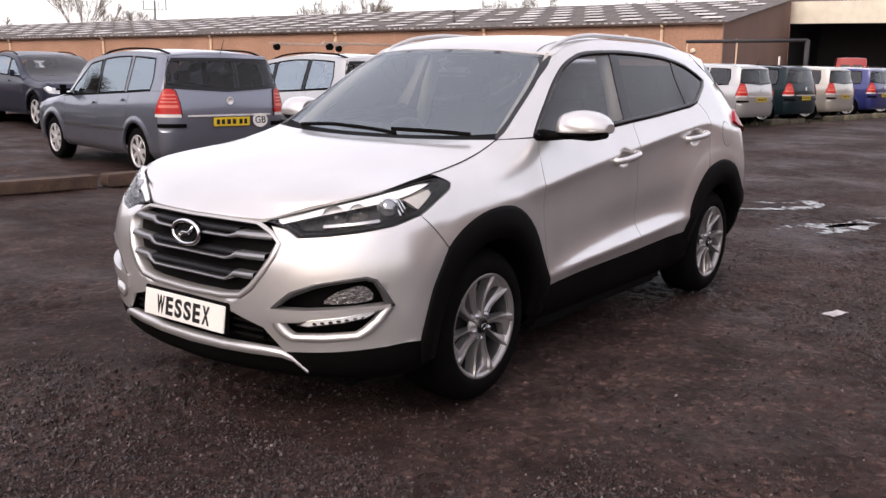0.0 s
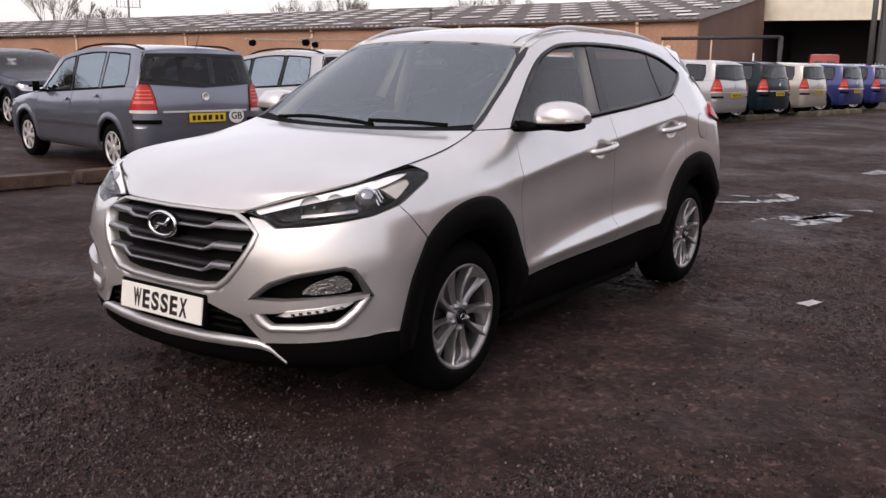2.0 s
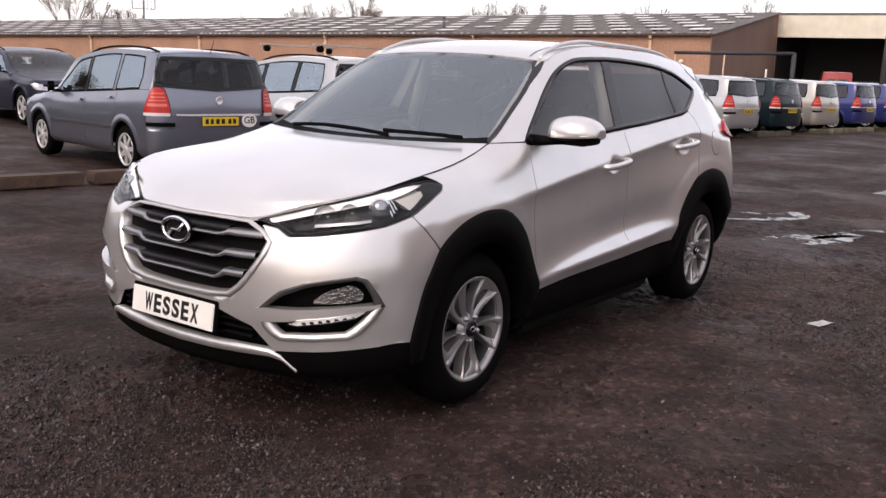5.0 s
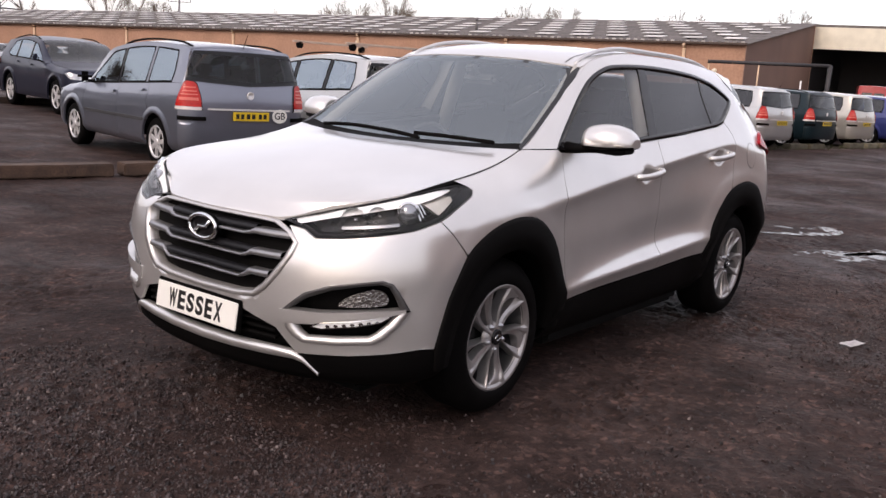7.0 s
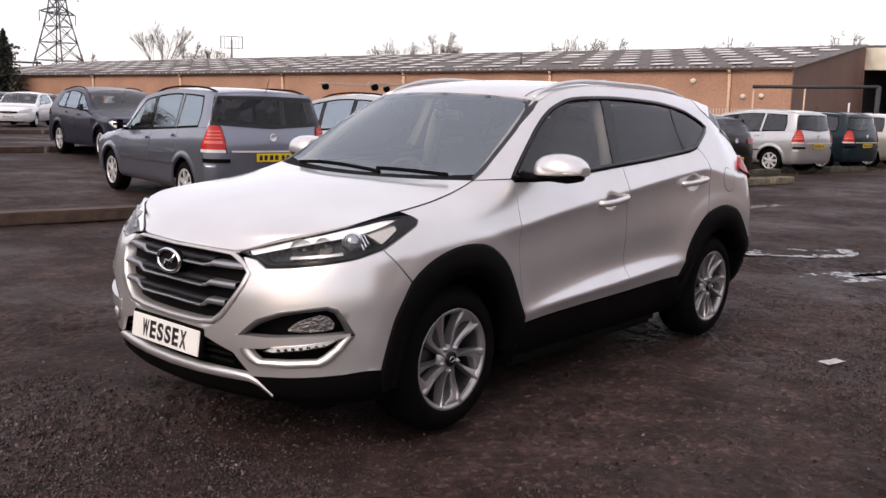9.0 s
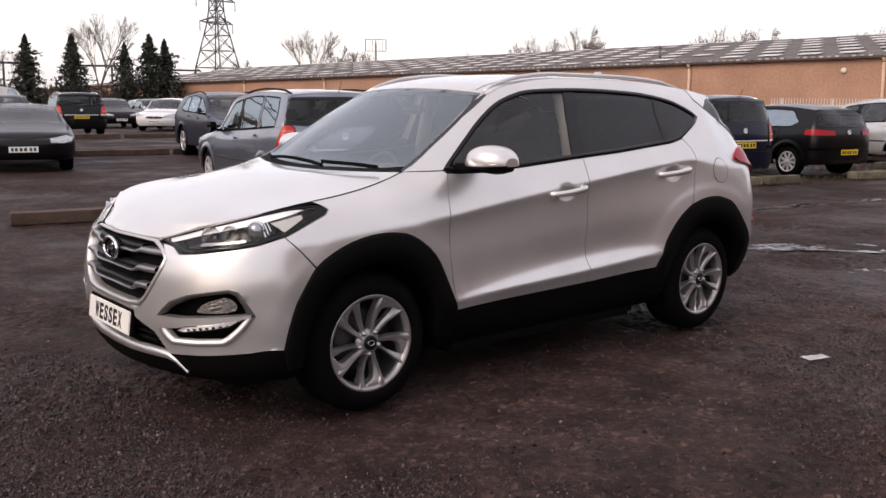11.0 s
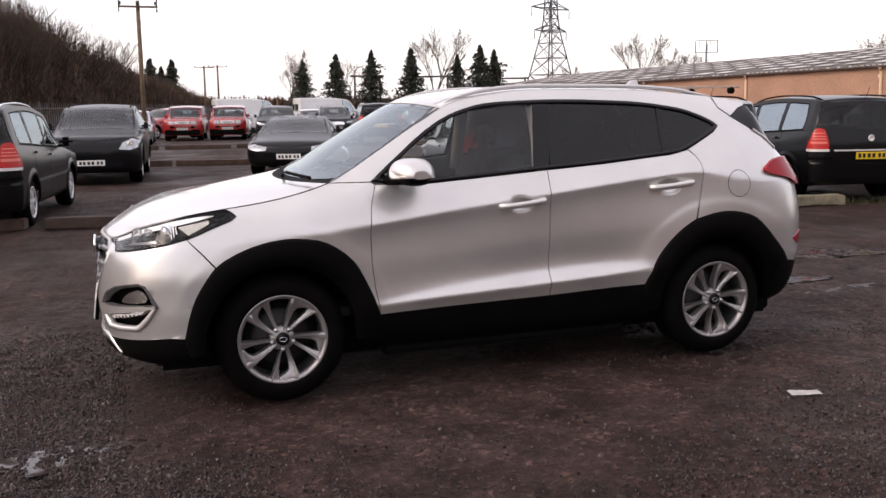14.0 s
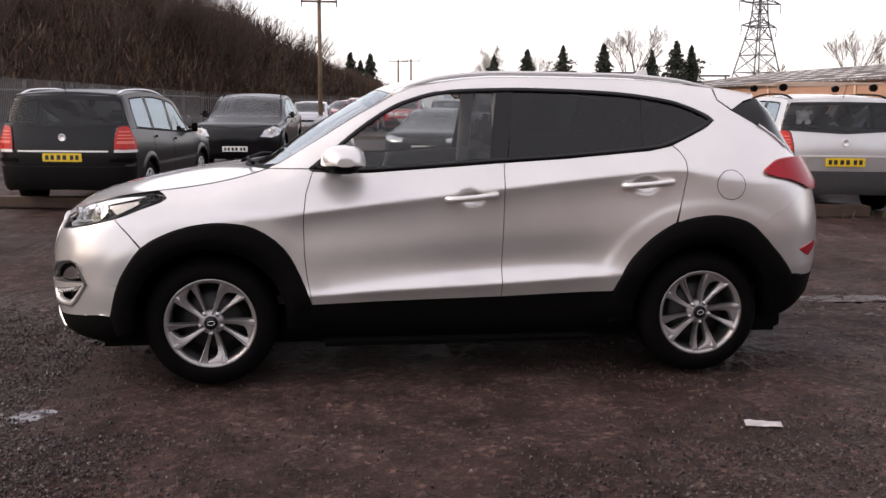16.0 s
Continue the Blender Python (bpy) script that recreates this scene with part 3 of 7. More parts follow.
# level lines of the flank: (u, height, set-in)
LEVELS = [
    [(-1.4, 0.19, 0.20), (-0.9, 0.20, 0.20), (-0.4, 0.21, 0.15), (0.6, 0.20, 0.17), (2.2, 0.20, 0.17), (3.05, 0.25, 0.2), (4.05, 0.28, 0.2)],
    [(-1.4, 0.235, 0.07), (-0.9, 0.25, 0.07), (-0.4, 0.27, 0.05), (0.6, 0.28, 0.085), (2.2, 0.28, 0.085), (3.05, 0.31, 0.1), (4.05, 0.35, 0.1)],
    [(-1.4, 0.29, 0.04), (-0.9, 0.32, 0.025), (-0.4, 0.36, 0.01), (0.6, 0.37, 0.040), (1.0, 0.37, 0.055), (1.9, 0.38, 0.055), (2.2, 0.38, 0.035), (3.05, 0.42, 0.04), (4.05, 0.42, 0.04)],
    [(-1.4, 0.37, 0.04), (-0.9, 0.40, 0.012), (-0.4, 0.44, 0.004), (0.6, 0.445, 0.030), (0.9, 0.452, 0.042), (1.9, 0.47, 0.042), (2.2, 0.475, 0.026), (3.05, 0.50, 0.02), (4.05, 0.52, 0.02)],
    [(-1.4, 0.46, 0.03), (-0.9, 0.50, 0.0), (-0.4, 0.52, 0.0), (0, 0.52, 0.0), (0.5, 0.485, 0.016), (0.8, 0.503, 0.015), (1.5, 0.535, 0.016), (2.0, 0.56, 0.013), (2.22, 0.572, 0.003), (2.4, 0.58, 0.0), (3.05, 0.6, 0.0), (4.05, 0.62, 0.0)],
    [(-1.4, 0.56, 0.025), (-0.9, 0.58, 0.0), (-0.4, 0.6, 0.0), (0, 0.6, 0.0), (0.5, 0.525, 0.026), (0.75, 0.540, 0.036), (1.0, 0.562, 0.047), (1.5, 0.600, 0.062), (1.85, 0.622, 0.057), (2.05, 0.632, 0.041), (2.25, 0.64, 0.015), (2.5, 0.655, 0.0), (3.05, 0.7, 0.0), (4.05, 0.7, 0.0)],
    [(-1.4, 0.70, 0.035), (-0.9, 0.70, 0.01), (-0.4, 0.72, 0.0), (0, 0.75, 0.0), (0.5, 0.72, 0.042), (1, 0.76, 0.063), (1.6, 0.8, 0.067), (1.95, 0.815, 0.056), (2.25, 0.82, 0.033), (2.55, 0.82, 0.010), (2.8, 0.81, 0.0), (3.05, 0.82, 0.0), (4.05, 0.85, 0.0)],
    [(-1.4, 0.76, 0.040), (-1.1, 0.76, 0.035), (-0.9, 0.775, 0.030), (-0.4, 0.815, 0.013), (0, 0.845, 0.009), (0.3, 0.85, 0.031), (0.6, 0.88, 0.055), (0.97, 0.92, 0.0655), (1.6, 0.99, 0.0715), (2.2, 1.056, 0.063), (2.53, 1.08, 0.046), (2.8, 1.03, 0.022), (3.05, 1.01, 0.026), (4.05, 1.0, 0.045)],
    [(-1.4, 0.79, 0.042), (-1.1, 0.79, 0.04), (-0.9, 0.81, 0.045), (-0.4, 0.86, 0.022), (0, 0.89, 0.015), (0.3, 0.905, 0.03), (0.97, 0.976, 0.056), (1.6, 1.046, 0.062), (2.2, 1.113, 0.056), (2.53, 1.14, 0.048), (2.8, 1.10, 0.032), (3.05, 1.08, 0.04), (4.05, 1.05, 0.06)],
    [(-1.4, 0.835, 0.05), (-1.1, 0.833, 0.06), (-0.9, 0.875, 0.10), (-0.4, 0.965, 0.075), (0, 1.0, 0.07), (0.3, 1.06, 0.105), (0.55, 1.14, 0.135), (0.83, 1.14, 0.13), (1.55, 1.192, 0.13), (2.2, 1.235, 0.125), (2.5, 1.275, 0.125), (2.8, 1.28, 0.115), (3.05, 1.22, 0.12), (4.05, 1.15, 0.12)],
    [(-1.4, 0.847, 0.054), (-1.1, 0.845, 0.068), (-0.9, 0.895, 0.12), (-0.4, 0.985, 0.095), (0, 1.03, 0.105), (0.3, 1.10, 0.15), (0.55, 1.19, 0.165), (0.82, 1.29, 0.185), (1.1, 1.36, 0.205), (1.6, 1.40, 0.215), (2.2, 1.41, 0.215), (2.8, 1.42, 0.205), (3.05, 1.36, 0.21), (4.05, 1.3, 0.22)],
    [(-1.4, 0.858, 0.06), (-1.1, 0.856, 0.08), (-0.9, 0.91, 0.14), (-0.4, 1.0, 0.12), (0, 1.05, 0.14), (0.3, 1.125, 0.18), (0.55, 1.24, 0.20), (0.82, 1.39, 0.235), (1.1, 1.515, 0.275), (1.6, 1.575, 0.29), (2.2, 1.57, 0.29), (2.8, 1.53, 0.285), (3.05, 1.48, 0.28), (4.05, 1.42, 0.31)],
    [(-1.4, 0.868, 0.07), (-1.1, 0.866, 0.095), (-0.9, 0.925, 0.16), (-0.4, 1.017, 0.15), (0, 1.068, 0.175), (0.3, 1.145, 0.20), (0.55, 1.285, 0.235), (0.82, 1.447, 0.28), (1.1, 1.58, 0.325), (1.6, 1.635, 0.345), (2.2, 1.63, 0.345), (2.8, 1.585, 0.345), (3.05, 1.55, 0.35), (4.05, 1.5, 0.36)],
]
# the centre line of bonnet, windscreen and roof: (u, x, z)
RIDGE = [(-1.4, -0.865, 0.868), (-1.1, -0.845, 0.885), (-0.9, -0.805, 0.915), (-0.6, -0.72, 0.962), (-0.4, -0.61, 1.0), (0, -0.25, 1.085), (0.2, 0.0, 1.122), (0.3, 0.14, 1.13), (0.36, 0.22, 1.15),
         (0.55, 0.45, 1.30), (0.82, 0.74, 1.475), (1.0, 0.93, 1.575), (1.1, 1.05, 1.61), (1.3, 1.28, 1.642), (1.6, 1.6, 1.66), (2.2, 2.2, 1.655), (2.8, 2.85, 1.605), (3.05, 3.2, 1.56), (4.05, 3.24, 1.545)]

SUV = Skin(0.918, -0.4, 3.05, 0.535, 0.53, (2.3, 2.2), LEVELS, RIDGE, sharp=(4, 8))
flank, top, seam_z = SUV.flank, SUV.top, SUV.seam_z

ARCH_F = curve([(-0.482, 0.40), (-0.456, 0.524), (-0.414, 0.641), (-0.329, 0.756), (-0.189, 0.832), (-0.044, 0.87), (0.096, 0.876), (0.242, 0.845), (0.382, 0.742), (0.467, 0.592), (0.527, 0.437)], 3)
ARCH_R = curve([(2.157, 0.482), (2.229, 0.627), (2.354, 0.765), (2.504, 0.857), (2.709, 0.896), (2.889, 0.863), (2.984, 0.793), (3.084, 0.681), (3.165, 0.563)], 4)
DLO_FRONT = curve([(0.517, 1.146), (0.682, 1.277), (0.832, 1.392), (0.987, 1.484), (1.143, 1.537), (1.298, 1.562), (1.613, 1.574), (1.928, 1.57), (2.249, 1.553), (2.504, 1.517), (2.629, 1.479), (2.719, 1.437), (2.754, 1.406)], 4)
DLO_LOW = curve([(2.754, 1.406), (2.704, 1.368), (2.60, 1.318), (2.494, 1.273), (2.369, 1.245), (1.898, 1.202), (1.558, 1.18), (1.128, 1.149), (0.827, 1.13), (0.68, 1.129), (0.517, 1.146)], 4)
LAMP = [(-1.07, 0.862), (-0.889, 0.918), (-0.70, 0.962), (-0.5, 0.997), (-0.36, 1.014), (-0.27, 1.02), (-0.224, 1.014), (-0.209, 1.0), (-0.234, 0.982), (-0.34, 0.945), (-0.459, 0.9), (-0.574, 0.868), (-0.7, 0.845), (-0.82, 0.826), (-0.92, 0.815), (-0.975, 0.842)]
GRILLE = [(-1.4, 0.85), (-1.25, 0.85), (-1.10, 0.846), (-1.045, 0.82), (-1.005, 0.79), (-1.025, 0.737), (-1.06, 0.675), (-1.105, 0.612), (-1.145, 0.578), (-1.22, 0.567), (-1.4, 0.56)]
SURROUND = [(-1.4, 0.862), (-1.25, 0.862), (-1.09, 0.858), (-1.02, 0.826), (-0.978, 0.79), (-0.995, 0.735), (-1.03, 0.668), (-1.08, 0.597), (-1.13, 0.556), (-1.22, 0.543), (-1.4, 0.535)]
FOG_TOP = [(-1.01, 0.532), (-0.97, 0.575), (-0.935, 0.609), (-0.849, 0.648), (-0.76, 0.668), (-0.679, 0.683), (-0.644, 0.671), (-0.61, 0.615), (-0.584, 0.565)]
FOG_LOW = [(-0.584, 0.565), (-0.62, 0.51), (-0.664, 0.456), (-0.699, 0.432), (-0.82, 0.418), (-0.935, 0.411), (-0.97, 0.43), (-0.995, 0.458), (-1.01, 0.532)]
TAIL_EDGE = [(2.80, 1.516), (2.875, 1.46), (3.02, 1.378), (3.14, 1.318), (3.335, 1.195)]
INTAKE = [(-1.4, 0.505), (-1.185, 0.497), (-1.04, 0.451), (-0.98, 0.382), (-1.1, 0.368), (-1.23, 0.36), (-1.4, 0.355)]


plain_flank = flank


def flank(u, z, push=0.0):
    """The body side with raised flares round the wheel arches."""
    u, z = np.asarray(u, float), np.asarray(z, float)
    lift = np.zeros_like(u + z)
    for cu, cz, ru, rz in ((0.02, 0.40, 0.505, 0.475), (2.68, 0.42, 0.53, 0.476)):
        r = np.hypot((u - cu) / ru, np.maximum(z - cz, 0) / rz)
        t = np.clip((1.20 - r) / 0.10, 0, 1)
        lift = np.maximum(lift, 0.0035 * t * t * (3 - 2 * t))
    return plain_flank(u, z, push + lift)


def near(line, u0, u1):
    return [p for p in line if u0 <= p[0] <= u1]


def lane(u0, u1, n=14, drop=0.0, off=0.0):
    """Points along the seam between flank and upper skin."""
    return [(float(u), float(seam_z(u)) - drop) for u in np.linspace(u0, u1, n)]


def wheel(parent, m, name="wheel", rad=0.347):
    """A tyre on an alloy rim of five spoke pairs; the face looks to -y."""
    w = part(name, bmesh.new(), [], parent, m=m)
    turn = pose(0, 0, 0, 90, 0, 0)
    b = bmesh.new()
    k = rad / 0.347
    lathe(b, [(r * k, h) for r, h in ((0.232, 0.012), (0.242, 0.022), (0.262, 0.026), (0.285, 0.024), (0.305, 0.016), (0.322, 0.004), (0.333, -0.012), (0.341, -0.022), (0.345, -0.04), (0.347, -0.11), (0.345, -0.18), (0.335, -0.205), (0.30, -0.225), (0.232, -0.215))], 64, turn)
    part("tyre", b, RUBBER, w)
    b = bmesh.new()
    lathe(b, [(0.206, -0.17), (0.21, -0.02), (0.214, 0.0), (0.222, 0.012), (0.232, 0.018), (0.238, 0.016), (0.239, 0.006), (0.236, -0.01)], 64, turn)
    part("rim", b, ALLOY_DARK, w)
    b = bmesh.new()
    lathe(b, [(0.212, -0.006), (0.216, 0.004), (0.223, 0.014), (0.233, 0.0195), (0.2395, 0.017), (0.24, 0.008)], 64, turn)
    part("rim_lip", b, ALLOY, w)
    b = bmesh.new()
    lathe(b, [(0.0, -0.075), (0.15, -0.075), (0.155, -0.085), (0.208, -0.13)], 40, turn)
    part("brake_disc", b, DISC, w)
    # five pairs: a broad spoke that hooks along the rim, and a slim bright one that meets it
    for i in range(5):
        a0 = radians(72 * i - 2)
        broad = [(0.045, 17, -6, 0.0), (0.075, 12, -4.5, -0.004), (0.105, 9.5, -4.2, -0.007), (0.135, 8.2, -4.6, -0.006), (0.158, 7.4, -5.6, -0.002), (0.174, 7.0, -7.4, 0.002), (0.184, 6.8, -10.5, 0.005), (0.192, 6.6, -14.5, 0.007), (0.199, 6.4, -18.5, 0.009), (0.207, 6.4, -22.0, 0.011), (0.226, 6.4, -24.0, 0.014)]
        slim = [(0.045, -12, -30, 0.0), (0.075, -18, -30, -0.005), (0.105, -21.8, -30.8, -0.008), (0.135, -23.6, -31.8, -0.006), (0.165, -24.2, -32.8, 0.0), (0.195, -23.6, -33.8, 0.006), (0.213, -22.5, -34.6, 0.010), (0.226, -22, -35.2, 0.014)]
        for table, cut in ((broad, ((0.0, -0.05), (0.0, -0.006), (0.10, 0.004), (0.26, 0.004), (0.36, -0.004), (0.94, -0.008), (1.0, -0.012), (1.0, -0.05))), (slim, ((0.0, -0.05), (0.0, -0.016), (0.62, -0.006), (0.76, 0.004), (0.92, 0.004), (1.0, -0.004), (1.0, -0.05)))):
            b = bmesh.new()
            rows = []
            for r, left, right, lift in table:
                rows.append([b.verts.new((r * math.cos(a0 + radians(left + (right - left) * t)), r * math.sin(a0 + radians(left + (right - left) * t)), lift + e)) for t, e in cut])
            for s0, s1 in zip(rows, rows[1:]):
                for c in range(len(cut) - 1):
                    b.faces.new((s0[c], s1[c], s1[c + 1], s0[c + 1]))
            bmesh.ops.recalc_face_normals(b, faces=b.faces)
            if sum(f.normal.z * f.calc_area() for f in b.faces) < 0:
                bmesh.ops.reverse_faces(b, faces=b.faces)
            bmesh.ops.transform(b, matrix=turn, verts=b.verts)
            part("spoke", b, ALLOY, w)
    b = bmesh.new()
    lathe(b, [(0.068, -0.03), (0.062, -0.010), (0.045, -0.006), (0.038, 0.003), (0.034, 0.0)], 36, turn)
    part("hub", b, ALLOY, w)
    b = bmesh.new()
    lathe(b, [(0.036, 0.0), (0.035, 0.009), (0.030, 0.012), (0.0, 0.013)], 28, turn)
    cap = part("hub_cap", b, GLOSS_BLACK, w)
    b = bmesh.new()
    tube(b, [(0.019 * math.cos(a), -0.0135, 0.012 * math.sin(a)) for a in np.linspace(0, 2 * math.pi, 20)[:-1]], 0.0022, 6, closed=True)
    part("badge", b, CHROME, cap)
    for i in range(5):
        b = bmesh.new()
        a = math.radians(72 * i + 52)
        lathe(b, [(0.013, -0.014), (0.013, -0.004), (0.0095, -0.004), (0.0085, 0.006), (0.0, 0.008)], 10, turn @ pose(0.057 * math.cos(a), 0.057 * math.sin(a), 0.002))
        part("wheel_nut", b, SATIN, w)
    return w


def door_skin(u, z, push=0.0):
    """The flank with the finger cups pressed in behind the handles."""
    u, z = np.asarray(u, float), np.asarray(z, float)
    dent = np.zeros_like(u)
    for cu, cz in ((1.372, 0.995), (2.336, 1.062)):
        r = np.sqrt(((u - cu) / 0.068) ** 2 + ((z - cz) / 0.042) ** 2)
        dent += 0.020 * np.clip(1.15 - r, 0, 0.6) / 0.6
    return flank(u, z, push - dent)


def side_parts(suv, side):
    """The parts that each flank has; side 0 left, 1 right."""
    flip = Matrix.Diagonal((1, -1 if side else 1, 1, 1))
    P = dict(side=side, gap=0.0022)
    # front wing
    edge = [(0.527, 0.437), (0.5, 0.60), (0.49, 0.711), (0.487, 0.89), (0.502, 1.019), (0.537, 1.131)]
    wing = near(ARCH_F, -0.335, 0.53) + edge[1:] + [(0.517, 1.144)] + lane(0.30, -0.255, 12, 0.002) + [(-0.224, 1.016), (-0.207, 1.0), (-0.234, 0.98), (-0.34, 0.943), (-0.455, 0.898)]
    part("front_wing", panel(wing, flank, step=(0.02, 0.018), **P), SILVER, suv)
    # doors
    front = edge + [(0.70, 1.124), (0.83, 1.125), (1.13, 1.145), (1.558, 1.176), (1.552, 0.844), (1.538, 0.459), (1.0, 0.448)]
    door = part("front_door", panel(front, door_skin, step=(0.0225, 0.0125), **P), SILVER, suv)
    rear = [(1.538, 0.459), (1.552, 0.844), (1.558, 1.176), (1.898, 1.198), (2.369, 1.241), (2.494, 1.268), (2.53, 1.235), (2.556, 1.191), (2.559, 1.115), (2.53, 0.98), (2.497, 0.857)] + near(ARCH_R, 2.1, 2.495)[::-1]
    rdoor = part("rear_door", panel(rear, door_skin, step=(0.0225, 0.0125), **P), SILVER, suv)
    # body side: pillar, roof rail, quarter
    back = lane(0.30, 2.79, 40, 0.001) + TAIL_EDGE + [ (3.30, 1.05), (3.27, 1.03), (2.95, 0.823)]
    quarter = back + near(ARCH_R, 2.5, 2.94)[::-1] + [(2.53, 0.98), (2.559, 1.115), (2.556, 1.191), (2.53, 1.235), (2.494, 1.27)]
    quarter += [(2.60, 1.318), (2.704, 1.368), (2.754, 1.406)] + [p for p in DLO_FRONT if p[0] < 2.75][::-1]
    part("body_side", panel(quarter, flank, step=(0.025, 0.02), **P), SILVER, suv)
    # wheel-arch and sill cladding
    for name, arch, cx in (("front_arch_cladding", ARCH_F, 0.0), ("rear_arch_cladding", ARCH_R, 2.67)):
        outer = [(arch[0][0] + (0.02 if cx == 0 else -0.02), 0.30)] + arch + [(arch[-1][0] - 0.01, 0.30)]
        inner = []
        for u, z in outer:
            a = math.atan2(z - 0.345, u - cx)
            inner.append((cx + 0.398 * math.cos(a), 0.345 + 0.40 * math.sin(a)))
        mid = [(0.5 * (a[0] + b[0]), 0.5 * (a[1] + b[1])) for a, b in zip(outer, inner)]
        rows = [[(*p, -0.012) for p in outer], [(*p, 0.006) for p in outer], [(*p, 0.013) for p in shrunk_line(outer, inner, 0.1)], [(*p, 0.012) for p in mid], [(*p, 0.008) for p in inner], [(*p, -0.035) for p in inner], [(*p, -0.12) for p in inner]]
        part(name, ribbon(rows[::-1], flank, side), BLACK_PLASTIC, suv)
    sill = [(0.40, 0.235), (1.3, 0.23), (2.27, 0.235), (2.27, 0.40), (2.165, 0.478), (1.538, 0.456), (1.0, 0.444), (0.53, 0.433), (0.43, 0.38)]
    part("sill_cladding", panel(sill, flank, proud=0.004, **P), BLACK_PLASTIC, suv)
    # windows
    trim = [[(*p, -0.006) for p in DLO_FRONT + DLO_LOW[1:-1]], [(*p, 0.001) for p in DLO_FRONT + DLO_LOW[1:-1]], [(*p, 0.001) for p in shrunk(DLO_FRONT + DLO_LOW[1:-1], 0.02)], [(*p, -0.012) for p in shrunk(DLO_FRONT + DLO_LOW[1:-1], 0.022)]]
    part("window_surround", ribbon(trim, flank, side, closed=True), GLOSS_BLACK, suv)
    ring = shrunk(DLO_FRONT + DLO_LOW[1:-1], 0.012)
    for name, u0, u1, material, lean in (("front_window", 0.6, 1.505, TINT, 0.03), ("rear_window", 1.60, 2.335, PRIVACY, 0.02), ("quarter_window", 2.36, 2.80, PRIVACY, 0.02)):
        cut = slice_poly(ring, u0, u1, lean)
        o = part(name, panel(cut, flank, proud=-0.008, thick=0, side=side), material, suv)
        o.visible_shadow = False
    for u0, u1, lean in ((1.505, 1.60, 0.03), (2.335, 2.36, 0.02), (0.5, 0.6, 0.0)):
        part("window_pillar" if u0 > 1 else "mirror_corner", panel(slice_poly(ring, u0, u1, lean), flank, proud=-0.004, thick=0.01, side=side), GLOSS_BLACK if u0 > 1 else BLACK_PLASTIC, suv)
    # handles
    for d, uu, zz in ((door, 1.378, 0.998), (rdoor, 2.342, 1.066)):
        b = bmesh.new()
        pts = [(uu - 0.135, zz - 0.012, -0.004), (uu - 0.125, zz - 0.011, 0.018), (uu - 0.09, zz - 0.009, 0.034), (uu, zz - 0.002, 0.04), (uu + 0.09, zz + 0.008, 0.036), (uu + 0.125, zz + 0.012, 0.022), (uu + 0.135, zz + 0.013, -0.004)]
        p3 = flank(*np.array(curve(pts, 4)).T)
        tube(b, [tuple(p) for p in p3], [0.0155] * len(p3), 10, 1.15)
        bmesh.ops.transform(b, matrix=flip, verts=b.verts)
        bmesh.ops.recalc_face_normals(b, faces=b.faces)
        part("handle", b, SILVER, d)
    # fuel flap
    if side == 0:
        flap = [(2.803 + 0.078 * math.cos(a), 1.06 + 0.078 * math.sin(a)) for a in np.linspace(0, 2 * math.pi, 37)[:-1]]
        rows = [[(*p, 0.0012) for p in shrunk(flap, -0.004)], [(*p, 0.0015) for p in shrunk(flap, 0.001)]]
        part("flap_gap", ribbon(rows, flank, side, closed=True), INK, suv)
        part("fuel_flap", panel(flap, flank, proud=0.002, thick=0.004, side=side), SILVER, suv)
    # mirror
    b = bmesh.new()
    rows = []
    for t in (0, 0.1, 0.25, 0.4, 0.55, 0.7, 0.82, 0.91, 0.97, 1.0):
        rr = math.sqrt(1 - ((t - 0.38) / 0.66) ** 2)
        rows.append([Vector((0.705 + 0.116 * (math.copysign(abs(math.cos(a)) ** 0.7, math.cos(a)) - 0.12 * (1 - t)) * rr, -0.855 - 0.235 * t, 1.178 + rr * (0.098 * math.sin(a) ** 0.85 if math.sin(a) > 0 else 0.026 * math.sin(a)) + 0.006 * t)) for a in np.linspace(0, 2 * math.pi, 21)[:-1]])
    vs = [[b.verts.new(p) for p in row] for row in rows]
    for s, t in zip(vs, vs[1:]):
        for i in range(20):
            f = b.faces.new((s[i], s[(i + 1) % 20], t[(i + 1) % 20], t[i]))
            f.smooth = True
            f.material_index = 1 if 11 <= i <= 18 else 0
    b.faces.new(vs[0]), b.faces.new(vs[-1])
    bmesh.ops.recalc_face_normals(b, faces=b.faces)
    bmesh.ops.transform(b, matrix=flip, verts=b.verts)
    if side:
        bmesh.ops.reverse_faces(b, faces=b.faces[:])
    mirror = part("door_mirror", b, [SILVER, BLACK_PLASTIC], suv)
    b = bmesh.new()
    tube(b, [(0.63, -0.76, 1.15), (0.65, -0.84, 1.152), (0.67, -0.92, 1.155)], [0.05, 0.034, 0.03], 10, 0.6)
    tube(b, [(0.70, -0.86, 1.15), (0.70, -1.0, 1.154), (0.70, -1.06, 1.16)], [0.05, 0.075, 0.05], 10, 0.3)
    bmesh.ops.transform(b, matrix=flip, verts=b.verts)
    bmesh.ops.recalc_face_normals(b, faces=b.faces)
    part("mirror_foot", b, BLACK_PLASTIC, mirror)
    b = bmesh.new()
    slab(b, [(0.066 * math.cos(a), 0.04 * math.sin(a)) for a in np.linspace(0, 2 * math.pi, 19)[:-1]], 0.004, lambda x, y, h: flip @ Vector((0.793 + h, -0.945 + x, 1.207 + y)))
    bmesh.ops.recalc_face_normals(b, faces=b.faces)
    part("mirror_glass", b, CHROME, mirror)
    b = bmesh.new()
